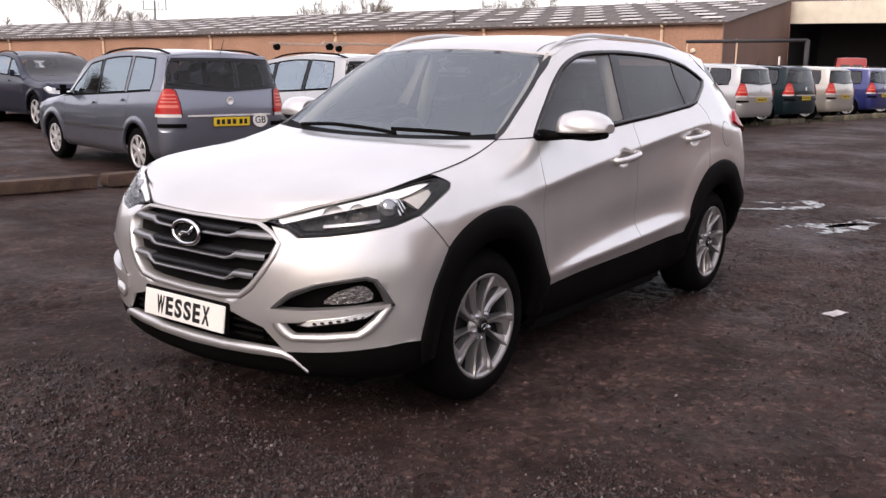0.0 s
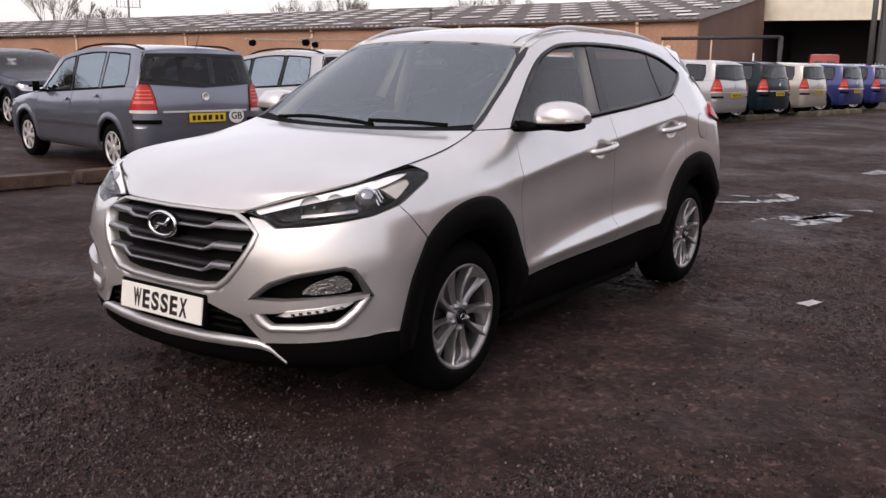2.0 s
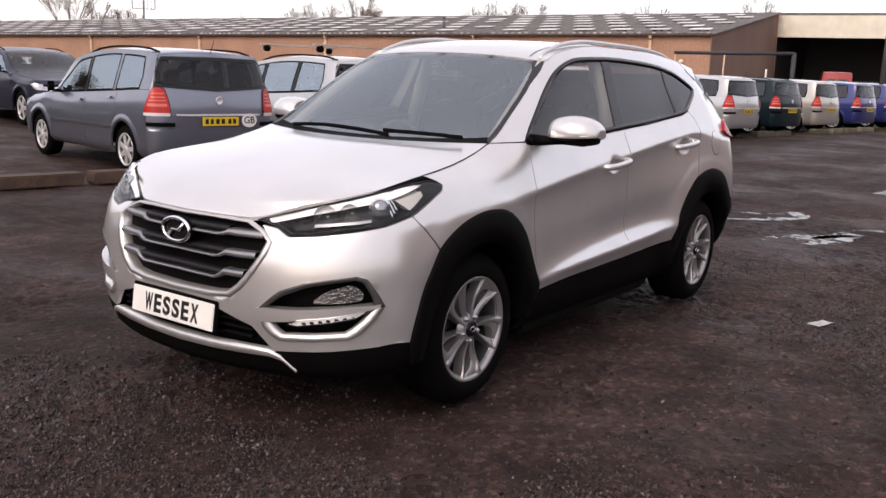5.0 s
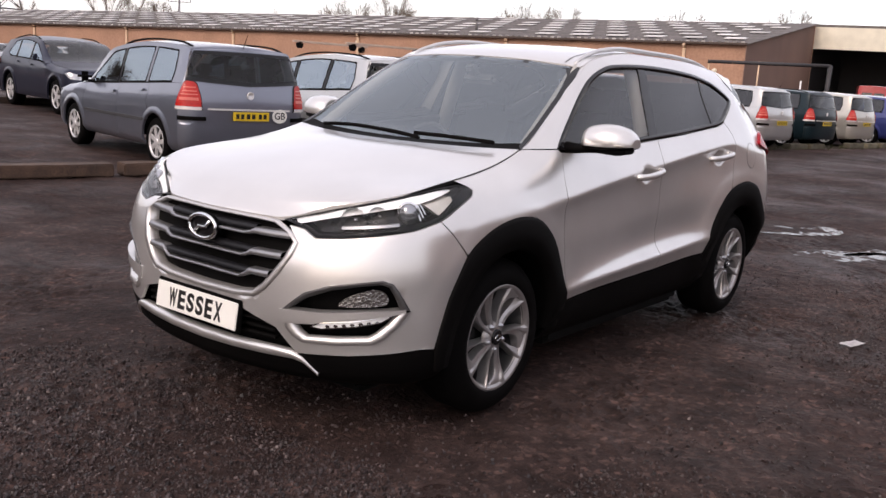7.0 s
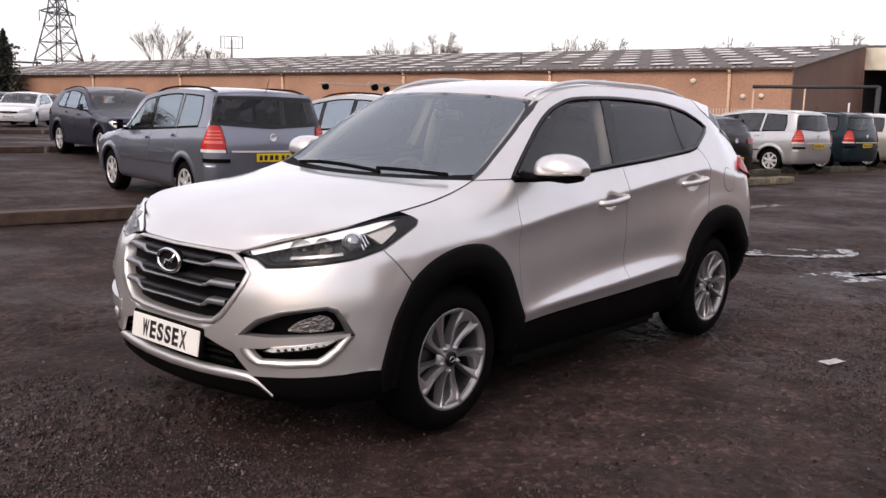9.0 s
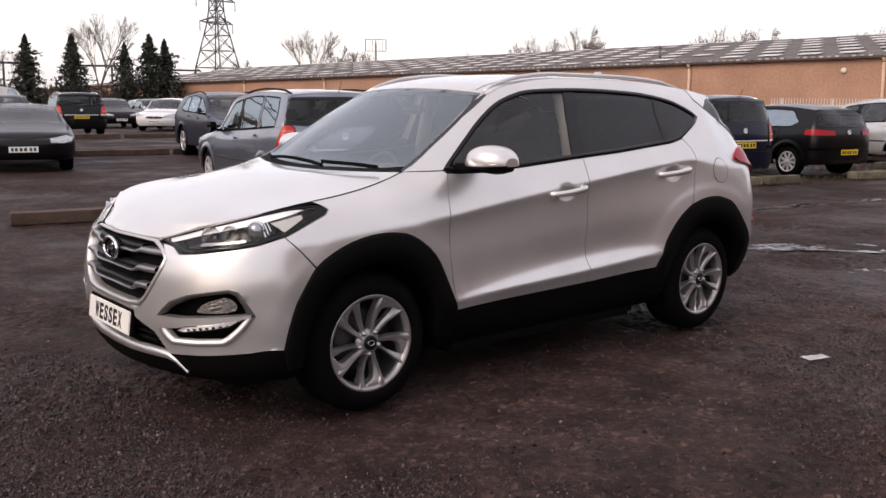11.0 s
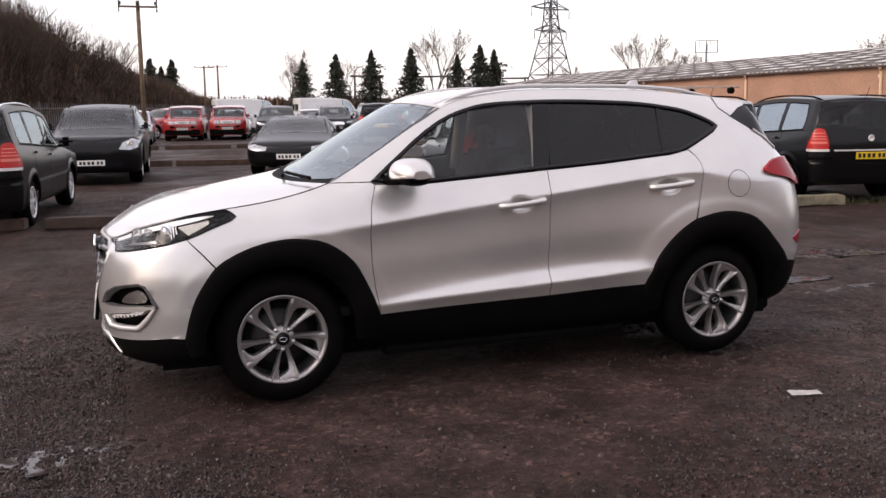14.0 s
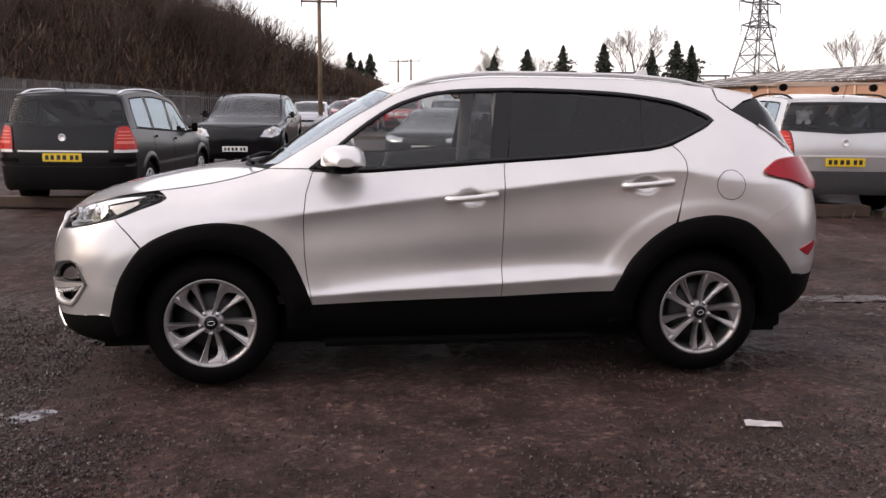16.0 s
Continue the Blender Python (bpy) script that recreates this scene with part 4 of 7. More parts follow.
    tube(b, [tuple(flip @ Vector(p)) for p in curve([(0.607, -0.89, 1.181), (0.60, -0.98, 1.183), (0.625, -1.05, 1.186), (0.69, -1.078, 1.188)], 4)], 0.0075, 6)
    part("indicator_strip", b, AMBER, mirror)
    # roof rail
    b = bmesh.new()
    us = np.linspace(1.0, 2.82, 26)
    rail = [Vector(top([u], [0.085])[0]) + Vector((0, 0, 0.021 * min(1, 9 * s * (1 - s)) - 0.004)) for s, u in zip(np.linspace(0, 1, 26), us)]
    tube(b, rail, [0.009 + 0.008 * min(1, 8 * s * (1 - s)) for s in np.linspace(0, 1, 26)], 8, 0.75)
    bmesh.ops.transform(b, matrix=flip, verts=b.verts)
    bmesh.ops.recalc_face_normals(b, faces=b.faces)
    part("roof_rail", b, RAIL, suv)
    # spoiler end, edge strip of the rear window
    part("spoiler_end", panel([(2.80, 1.519), (2.875, 1.464), (2.965, 1.512), (3.03, 1.528), (3.05, 1.545)] + lane(3.04, 2.80, 8, 0.001), flank, step=(0.03, 0.02), proud=0.005, thick=0.05, side=side, gap=0.002), SILVER, suv)
    part("window_edge", ribbon([[(*p, q) for p in TAIL_EDGE[2:4] + [(3.235, 1.258)]] for q in (-0.012, 0.010)] + [[(p[0] + 0.012, p[1] + 0.010, q) for p in TAIL_EDGE[2:4] + [(3.235, 1.258)]] for q in (0.010, -0.012)], flank, side), SILVER, suv)
    # tail lamp, reflector
    tail = curve([(3.004, 1.132), (3.04, 1.163), (3.099, 1.193), (3.2, 1.205), (3.335, 1.205), (3.46, 1.19), (3.5, 1.13), (3.46, 1.06), (3.36, 1.03), (3.285, 1.037), (3.16, 1.085), (3.06, 1.107)], 3, True)
    part("tail_lamp", panel(tail, flank, proud=0.022, thick=0.04, side=side), RED, suv)
    part("reflector", panel([(3.20, 0.70), (3.35, 0.735), (3.36, 0.70), (3.28, 0.655)], flank, proud=0.006, thick=0.02, side=side), RED, suv)
    # headlamp
    lamp = part("headlamp", ribbon([[(*p, 0.0) for p in LAMP], [(*p, -0.004) for p in shrunk(LAMP, 0.007)], [(*p, -0.055) for p in shrunk(LAMP, 0.016)]], flank, side, closed=True), GLOSS_BLACK, suv, "clear headlamp with dark housing and projector lens")
    part("housing", panel(shrunk(LAMP, 0.012), flank, proud=-0.05, thick=0, side=side), LAMP_INSIDE, lamp)
    brow = [(-1.03, 0.868), (-0.884, 0.910), (-0.70, 0.952), (-0.519, 0.985), (-0.38, 1.003), (-0.315, 1.003), (-0.40, 0.985), (-0.544, 0.957), (-0.70, 0.928), (-0.879, 0.888), (-1.01, 0.852)]
    part("chrome_brow", panel(brow, flank, proud=-0.012, thick=0.03, side=side), BROW, lamp)
    for name, uu, zz, r, material in (("projector_lens", -0.572, 0.925, 0.035, CLEAR), ("reflector_bowl", -0.70, 0.905, 0.03, BRIGHT), ("reflector_bowl", -0.80, 0.885, 0.038, BRIGHT)):
        b = bmesh.new()
        p, q = Vector(flank([uu], [zz], -0.035)[0]), Vector(flank([uu], [zz], 0.0)[0])
        d = Vector((-0.75, -0.66, 0.05)).normalized() if uu > -0.6 else Vector((-0.9, -0.42, 0.0)).normalized()
        tm = Matrix.Translation(p) @ d.to_track_quat("Z", "Y").to_matrix().to_4x4()
        if material is CLEAR:
            lathe(b, [(r * 1.25, -0.01), (r * 1.25, 0.008), (r * 1.08, 0.012)], 28, tm, 0)
            part("bezel", mirrored(b, flip), CHROME, lamp)
            b = bmesh.new()
            lathe(b, [(r * 1.08, 0.006), (r * 0.9, 0.017), (r * 0.5, 0.026), (0, 0.029)], 28, tm)
            part(name, mirrored(b, flip), LENS, lamp)
        else:
            lathe(b, [(r * 1.35, 0.014), (r * 1.2, -0.012), (r * 0.8, -0.03), (r * 0.3, -0.037), (0, -0.038)], 20, tm)
            lathe(b, [(r * 0.2, -0.036), (r * 0.2, -0.012), (0, -0.008)], 12, tm)
            part(name, mirrored(b, flip), BRIGHT, lamp)
    part("lower_trim", panel([(-0.84, 0.85), (-0.62, 0.878), (-0.62, 0.888), (-0.84, 0.86)], flank, proud=-0.02, thick=0.02, side=side), SATIN, lamp)
    tri = [(-0.50, 0.957), (-0.345, 0.984), (-0.345, 0.968), (-0.447, 0.918)]
    part("indicator", panel(tri, flank, proud=-0.014, thick=0.03, side=side), AMBER, lamp)
    for k in range(3):
        part("fin", panel([(-0.535 + 0.013 * k, 0.90 + 0.012 * k), (-0.529 + 0.013 * k, 0.90 + 0.012 * k), (-0.541 + 0.013 * k, 0.955 + 0.004 * k), (-0.547 + 0.013 * k, 0.955 + 0.004 * k)], flank, proud=-0.016, thick=0.02, side=side), CHROME, lamp)
    o = part("lens_cover", panel(shrunk(LAMP, 0.006), flank, proud=-0.001, thick=0, side=side), CLEAR, lamp)
    o.visible_shadow = False
    # fog lamp unit
    ring = FOG_TOP + FOG_LOW[1:-1]
    fog = part("fog_lamp_unit", ribbon([[(*p, 0.002) for p in ring], [(*p, -0.03) for p in shrunk(ring, 0.008)], [(*p, -0.075) for p in shrunk(ring, 0.02)]], flank, side, closed=True), BLACK_PLASTIC, suv)
    part("backing", panel(shrunk(ring, 0.012), flank, proud=-0.07, thick=0, side=side), BLACK_PLASTIC, fog)
    inner = [(-0.985, 0.54), (-0.95, 0.572), (-0.92, 0.592), (-0.843, 0.63), (-0.76, 0.652), (-0.682, 0.666), (-0.656, 0.656), (-0.63, 0.61), (-0.615, 0.572)]
    part("upper_bezel", ribbon([[(*p, -0.005) for p in FOG_TOP], [(*p, 0.006) for p in FOG_TOP], [(*p, -0.004) for p in inner], [(*p, -0.03) for p in inner]], flank, side), BEZEL, fog)
    low_in = [(-0.622, 0.553), (-0.655, 0.51), (-0.69, 0.475), (-0.715, 0.457), (-0.82, 0.446), (-0.925, 0.437), (-0.945, 0.452), (-0.957, 0.467), (-0.975, 0.49)]
    part("lower_bezel", ribbon([[(*p, -0.005) for p in FOG_LOW], [(*p, 0.008) for p in FOG_LOW], [(*p, 0.008) for p in shrunk_line(FOG_LOW, low_in, 0.5)], [(*p, -0.002) for p in low_in], [(*p, -0.03) for p in low_in]], flank, side), SILVER, fog)
    blade = [(-1.02, 0.532), (-0.985, 0.537), (-0.884, 0.541), (-0.70, 0.562), (-0.60, 0.572), (-0.60, 0.561), (-0.66, 0.545), (-0.76, 0.523), (-0.86, 0.506), (-0.90, 0.492), (-1.015, 0.476)]
    part("blade", panel(blade, flank, step=(0.03, 0.02), proud=0.008, thick=0.05, side=side), SILVER, fog)
    part("fog_lamp", panel(curve([(-0.819, 0.566), (-0.789, 0.607), (-0.74, 0.63), (-0.70, 0.642), (-0.668, 0.63), (-0.654, 0.60), (-0.68, 0.578)], 3, True), flank, step=(0.012, 0.012), proud=-0.022, thick=0.04, side=side), BRIGHT, fog)
    drl = [(-0.91, 0.478), (-0.875, 0.503), (-0.76, 0.522), (-0.655, 0.549), (-0.642, 0.541), (-0.68, 0.517), (-0.76, 0.496), (-0.87, 0.474)]
    strip = part("running_light", panel(drl, flank, proud=-0.004, thick=0.03, side=side), DRL, fog)
    part("light_rim", ribbon([[(*q, 0.002) for q in drl], [(*q, 0.003) for q in shrunk(drl, 0.0045)]], flank, side, closed=True), CHROME, strip)
    for k in range(7):
        uu = -0.85 + 0.027 * k
        zz = 0.4885 + (uu + 0.85) * 0.19
        dot = [(uu + 0.008 * math.cos(a), zz + 0.006 * math.sin(a)) for a in np.linspace(0, 2 * math.pi, 9)[:-1]]
        part("diode", panel(dot, flank, proud=0.0, thick=0.005, side=side), CHROME, strip)
    # lower corner of the bumper in black, and the wiper-side black corner
    val = [(-1.02, 0.24), (-0.7, 0.235), (-0.41, 0.24), (-0.41, 0.32), (-0.475, 0.40), (-0.539, 0.406), (-0.774, 0.377), (-0.955, 0.359), (-0.985, 0.33)]
    part("front_valance", panel(val, flank, proud=-0.002, side=side), BLACK_PLASTIC, suv)


def mirrored(b, flip):
    bmesh.ops.transform(b, matrix=flip, verts=b.verts)
    bmesh.ops.recalc_face_normals(b, faces=b.faces)
    return b


def shrunk_line(a, b, t):
    return [(p[0] + (q[0] - p[0]) * t, p[1] + (q[1] - p[1]) * t) for p, q in zip(a, b)]


def slice_poly(poly, u0, u1, lean):
    """The stretch of an outline between two leaning cuts."""
    for u, keep in ((u0, 1), (u1, -1)):
        out = []
        f = lambda p: keep * (p[0] - u - lean * (p[1] - 1.35) / 0.2)  # noqa: E731
        for p, q in zip(poly, poly[1:] + poly[:1]):
            if f(p) >= 0:
                out.append(p)
            if f(p) * f(q) < 0:
                t = f(p) / (f(p) - f(q))
                out.append((p[0] + (q[0] - p[0]) * t, p[1] + (q[1] - p[1]) * t))
        poly = out
    return poly


RAIL = mat("satin_rail", (0.60, 0.59, 0.58), 0.3, 0.75, fine=0.04)
LAMP_INSIDE = mat("lamp_housing", (0.022, 0.021, 0.021), 0.25, 0.4, vary=0.6, scale=22)
BROW = mat("white_lamp_brow", (0.93, 0.93, 0.93), 0.3, 0.1)
LENS = mat("projector_glass", (0.30, 0.31, 0.33), 0.04, 0.75, coat=1.0)
BEZEL = mat("grey_bezel", (0.055, 0.053, 0.054), 0.4, 0.3, vary=0.1)
SURROUND_MAT = mat("satin_surround", (0.56, 0.545, 0.53), 0.33, 0.75, fine=0.04)
SLAT = mat("dark_chrome_slat", (0.30, 0.30, 0.31), 0.33, 0.75, fine=0.05)
DRL = mat("running_light_lens", (0.86, 0.86, 0.86), 0.25, 0.1, vary=0.12, scale=80)
INSERT = mat("dark_slat_insert", (0.010, 0.010, 0.012), 0.45, spec=0.25)

suv = thing("suv", "silver five-door SUV with black arch cladding parked on cinders", "car")
for side in (0, 1):
    side_parts(suv, side)
for x, y, rz in ((0, -0.862, 0), (2.67, -0.862, 0), (0, 0.862, 180), (2.67, 0.862, 180)):
    if (x, y) == (0, -0.862):
        first_wheel = wheel(suv, pose(x, y, 0.346))
    else:
        copy_thing(first_wheel, pose(x, y, 0.346, 0, -8 * (x > 1), rz))

# bumper, both halves in one
upper = [(-1.035, 0.845), (-0.975, 0.838), (-0.92, 0.811), (-0.82, 0.822), (-0.7, 0.841), (-0.574, 0.864), (-0.4562, 0.8968), (-0.3352, 0.7538)] + near(ARCH_F, -0.46, -0.34)[::-1] + [(-0.4605, 0.50)]
bump_a = upper[:-1] + [(-0.45, 0.56), (-0.584, 0.565)] + FOG_TOP[::-1][1:] + [(-1.13, 0.535), (-1.13, 0.556), (-1.08, 0.597), (-1.03, 0.668), (-0.995, 0.735), (-0.978, 0.79), (-1.015, 0.824)]
bump_b = [(-1.4, 0.536), (-1.4, 0.505), (-1.185, 0.497), (-1.04, 0.451), (-0.98, 0.382), (-0.957, 0.361), (-0.774, 0.379), (-0.539, 0.408), (-0.482, 0.402)] + near(ARCH_F, -0.481, -0.449) + [(-0.45, 0.56), (-0.584, 0.565)] + FOG_LOW[1:] + [(-1.13, 0.535), (-1.13, 0.556), (-1.22, 0.543)]
b = panel(bump_a, flank, step=(0.025, 0.02), side=2, thick=0.014)
panel(bump_b, flank, side=2, thick=0.014, centre=(0, -1.4), bm=b)
part("front_bumper", b, SILVER, suv)
# grille
grille = part("grille", ribbon([[(*p, -0.004) for p in SURROUND], [(*p, 0.004) for p in SURROUND], [(*p, 0.005) for p in shrunk_line(SURROUND, GRILLE, 0.6)], [(*p, 0.001) for p in shrunk_line(SURROUND, GRILLE, 0.75)], [(*p, -0.008) for p in GRILLE], [(*p, -0.05) for p in GRILLE]], flank, 2), SURROUND_MAT, suv, "dark five-sided grille with satin surround")
part("mesh_back", panel(GRILLE, flank, proud=-0.045, thick=0, side=2, centre=(0, -1.4)), BLACK_PLASTIC, grille)
for zc, ze, ue in ((0.793, 0.808, -1.018), (0.706, 0.728, -1.036), (0.622, 0.652, -1.076)):
    us = [-1.4, -1.3, -1.21, -1.185, -1.165, -1.1, ue]
    zm = [zc, zc, zc, zc + (ze - zc) * 0.4, ze, ze, ze + 0.002]
    th = [0.42, 0.42, 0.42, 0.7, 1.0, 1.0, 1.0]
    rows = [[(u, z + k * h, q) for u, z, h in zip(us, zm, th)] for k, q in ((0.012, -0.04), (0.012, -0.006), (0.008, 0.003), (-0.009, 0.003), (-0.014, -0.006), (-0.014, -0.04))]
    part("slat", ribbon(rows[::-1], flank, 2), SLAT, grille)
    rows = [[(u, zc + 0.036, -0.04) for u in (-1.4, -1.3, -1.2, -1.17)], [(u, zc + 0.034, -0.012) for u in (-1.4, -1.3, -1.2, -1.17)], [(u, zc + 0.014, -0.004) for u in (-1.4, -1.3, -1.2, -1.17)], [(u, zc + 0.012, -0.04) for u in (-1.4, -1.3, -1.2, -1.17)]]
    part("slat_insert", ribbon(rows[::-1], flank, 2), INSERT, grille)
b = bmesh.new()
oval = [(-0.912, 0.084 * math.cos(a), 0.785 + 0.048 * math.sin(a)) for a in np.linspace(0, 2 * math.pi, 41)[:-1]]
tube(b, oval, 0.0088, 8, closed=True)
emblem = part("emblem", b, CHROME, grille, "oval chrome emblem")
b = bmesh.new()
slab(b, [(0.081 * math.cos(a), 0.045 * math.sin(a)) for a in np.linspace(0, 2 * math.pi, 33)[:-1]], 0.03, lambda x, y, h: Vector((-0.905 + h, x, 0.785 + y)))
bmesh.ops.recalc_face_normals(b, faces=b.faces)
part("emblem_disc", b, GLOSS_BLACK, emblem)
b = bmesh.new()
tube(b, [(-0.912, 0.05, 0.757), (-0.913, 0.02, 0.785), (-0.913, -0.02, 0.783), (-0.912, -0.05, 0.815)], 0.008, 8)
part("emblem_bar", b, CHROME, emblem)
# lower intake, lip, plate
part("lower_intake", panel(INTAKE, flank, proud=-0.05, thick=0, side=2, centre=(0, -1.4)), BLACK_PLASTIC, suv)
for z in (0.40, 0.43, 0.46):
    b = bmesh.new()
    ribbon([[(u, z + 0.004, p) for u in (-1.4, -1.25, -1.1, -1.05)] for p in (-0.05, -0.01)] + [[(u, z - 0.004, p) for u in (-1.4, -1.25, -1.1, -1.05)] for p in (-0.01, -0.05)], flank, 2, bm=b)
    part("intake_bar", b, BLACK_PLASTIC, suv)
lip_top = [(-1.4, 0.355), (-1.23, 0.36), (-1.1, 0.366), (-0.98, 0.366), (-0.94, 0.348), (-0.884, 0.285)]
lip_low = [(-1.4, 0.318), (-1.23, 0.325), (-1.1, 0.332), (-0.97, 0.337), (-0.93, 0.325), (-0.884, 0.276)]
part("skid_lip", ribbon([[(*p, -0.03) for p in lip_top], [(*p, 0.006) for p in lip_top], [(*p, 0.010) for p in lip_low], [(*p, -0.03) for p in lip_low]], flank, 2), SILVER, suv, "silver skid lip")
part("chin", panel([(-1.4, 0.20), (-1.0, 0.21), (-0.90, 0.25), (-0.885, 0.28), (-0.93, 0.325), (-0.97, 0.337), (-1.1, 0.332), (-1.4, 0.318)], flank, proud=-0.004, side=2, centre=(0, -1.4)), BLACK_PLASTIC, suv)
plate_m = pose(-0.93, 0.012, 0.4575, 90, 0, -90) @ pose(0, 0, 0, -7, 0, 0)
b = bmesh.new()
box(b, (0.52, 0.112, 0.008), None, 0.003)
plate = part("show_plate", b, WHITE_PLATE, suv, "white plate lettered WESSEX", m=plate_m)
for k, one in enumerate("WESSEX"):
    words(one, 0.104, INK, "letter", plate, Matrix.Translation((-0.1475 + 0.059 * k, -0.001, 0.0045)), fit=(0.050 if one == "W" else 0.046, 0.079))
b = bmesh.new()
box(b, (0.54, 0.13, 0.02), Matrix.Translation((0, 0.004, -0.014)), 0.004)
part("plate_holder", b, BLACK_PLASTIC, plate)
# bonnet, screen, roof
edge = [(u, 0.010) for u in np.linspace(-1.39, 0.292, 40)]
part("bonnet", panel(edge + [(0.292, 1.0), (-1.395, 1.0)], top, step=(0.05, 0.06), side=2, gap=0.0, centre=(1, 1.0)), SILVER, suv)
part("bonnet_gap", ribbon([[(u, z - 0.012, -0.02) for u, z in lane(-1.395, 0.3, 40)], [(u, z - 0.001, -0.008) for u, z in lane(-1.395, 0.3, 40)]], flank, 2), UNDER, suv)
o = part("windscreen", panel([(0.315, 0.03), (0.45, 0.034), (0.7, 0.036), (0.90, 0.06), (0.972, 0.09), (0.972, 1.0), (0.315, 1.0)], top, step=(0.05, 0.08), proud=-0.004, thick=0, side=2, centre=(1, 1.0)), SCREEN, suv)
o.visible_shadow = False
band = [[(u, v, -0.003) for u, v in line] for line in ([(0.29, 0.0), (0.45, 0.0), (0.7, 0.0), (0.90, 0.004), (0.99, 0.03), (0.99, 0.5), (0.99, 1.0)], [(0.325, 0.036), (0.46, 0.036), (0.7, 0.038), (0.885, 0.07), (0.945, 0.12), (0.95, 0.5), (0.95, 1.0)])]
part("screen_band", ribbon(band, top, 2), GLOSS_BLACK, suv)
part("cowl", panel([(0.292, 0.0), (0.36, 0.02), (0.345, 0.3), (0.345, 1.0), (0.292, 1.0)], top, step=(0.03, 0.08), proud=-0.002, thick=0.01, side=2, centre=(1, 1.0)), BLACK_PLASTIC, suv)
part("roof", panel([(0.978, 1.0), (0.978, 0.03), (1.0, 0.004)] + [(u, 0.004) for u in np.linspace(1.05, 3.04, 40)] + [(3.05, 1.0)], top, step=(0.06, 0.07), thick=0.02, side=2, centre=(1, 1.0)), SILVER, suv)
part("roof_channel", ribbon([[(u, 0.16, 0.001) for u in np.linspace(1.0, 2.9, 30)], [(u, 0.175, 0.001) for u in np.linspace(1.0, 2.9, 30)]], top, 2), BEZEL, suv)
# wipers
for pts in ([(0.13, -0.25, 1.155), (0.17, -0.05, 1.165), (0.21, 0.25, 1.17), (0.25, 0.5, 1.155)], [(0.22, -0.62, 1.165), (0.18, -0.45, 1.172), (0.16, -0.2, 1.172)]):
    b = bmesh.new()
    tube(b, curve(pts, 4), 0.0075, 6, 1.4)
    part("wiper", b, BLACK_PLASTIC, suv)
# aerial, spoiler glass, tailgate, rear bumper
b = bmesh.new()
fin = [(2.48, 1.628), (2.56, 1.70), (2.60, 1.705), (2.63, 1.62)]
slab(b, fin, 0.05, lambda x, y, h: Vector((x, -0.025 + h * (1 if y < 1.66 else 0.5) + (0.012 if y > 1.66 else 0), y)))
bmesh.ops.recalc_face_normals(b, faces=b.faces)
part("aerial_fin", b, SILVER, suv)
o = part("rear_window", panel(TAIL_EDGE[1:] + [(4.05, 1.19), (4.05, 1.495), (3.5, 1.505), (3.0, 1.53)], flank, proud=-0.012, thick=0, side=2, centre=(0, 4.05)), GLOSS_BLACK, suv)
part("tailgate", panel([(3.30, 1.05), (4.05, 1.05), (4.05, 1.19), (3.335, 1.195)], flank, side=2, centre=(0, 4.05)), SILVER, suv)
rear_b = [(2.949, 0.8242), (3.269, 1.0312), (3.30, 1.047), (4.05, 1.047), (4.05, 0.545), (3.315, 0.54), (3.168, 0.565)] + near(ARCH_R, 2.96, 3.16)[::-1]
part("rear_bumper", panel(rear_b, flank, step=(0.03, 0.02), side=2, centre=(0, 4.05)), SILVER, suv)
part("rear_valance", panel([(3.06, 0.31), (3.2, 0.305), (3.35, 0.40), (4.05, 0.42), (4.05, 0.543), (3.315, 0.538), (3.168, 0.562), (3.08, 0.45)], flank, proud=0.004, side=2, centre=(0, 4.05)), BLACK_PLASTIC, suv)
# dark inner structure behind the gaps and round the wheels
b = bmesh.new()
for side in (0, 1):
    inner = [(-1.4, 0.22), (-0.55, 0.24), (-0.43, 0.24)] + [(0.43 * math.cos(a), 0.345 + 0.44 * math.sin(a)) for a in np.linspace(math.pi, 0, 15)] + [(0.43, 0.24), (0.55, 0.245), (2.1, 0.245), (2.24, 0.24)] + [(2.67 + 0.43 * math.cos(a), 0.345 + 0.44 * math.sin(a)) for a in np.linspace(math.pi, 0, 15)] + [(3.10, 0.30), (3.2, 0.33), (4.05, 0.4), (4.05, 1.1), (3.1, 1.14), (2.9, 1.30), (2.75, 1.375), (2.5, 1.265), (2.37, 1.238), (1.9, 1.196), (1.5, 1.17), (1.13, 1.143), (0.83, 1.124), (0.62, 1.124), (0.3, 1.06), (-0.3, 0.96), (-0.9, 0.84), (-1.1, 0.8), (-1.4, 0.8)]
    panel(inner, flank, step=(0.12, 0.1), proud=-0.075, thick=0, side=side, bm=b)
part("inner_shell", b, UNDER, suv)
for side in (0, 1):
    low = [(u, z) for u, z in DLO_LOW if 0.6 < u < 2.7]
    part("door_cap", ribbon([[(u, z + 0.003, -0.013) for u, z in low], [(u, z + 0.006, -0.04) for u, z in low], [(u, z, -0.085) for u, z in low], [(u, z - 0.12, -0.09) for u, z in low]], flank, side), TRIM, suv)
b = bmesh.new()
box(b, (3.9, 1.30, 0.20), pose(1.32, 0, 0.27), 0.03)
box(b, (1.55, 1.56, 0.16), pose(1.335, 0, 0.25), 0.03)
part("underbody", b, UNDER, suv)
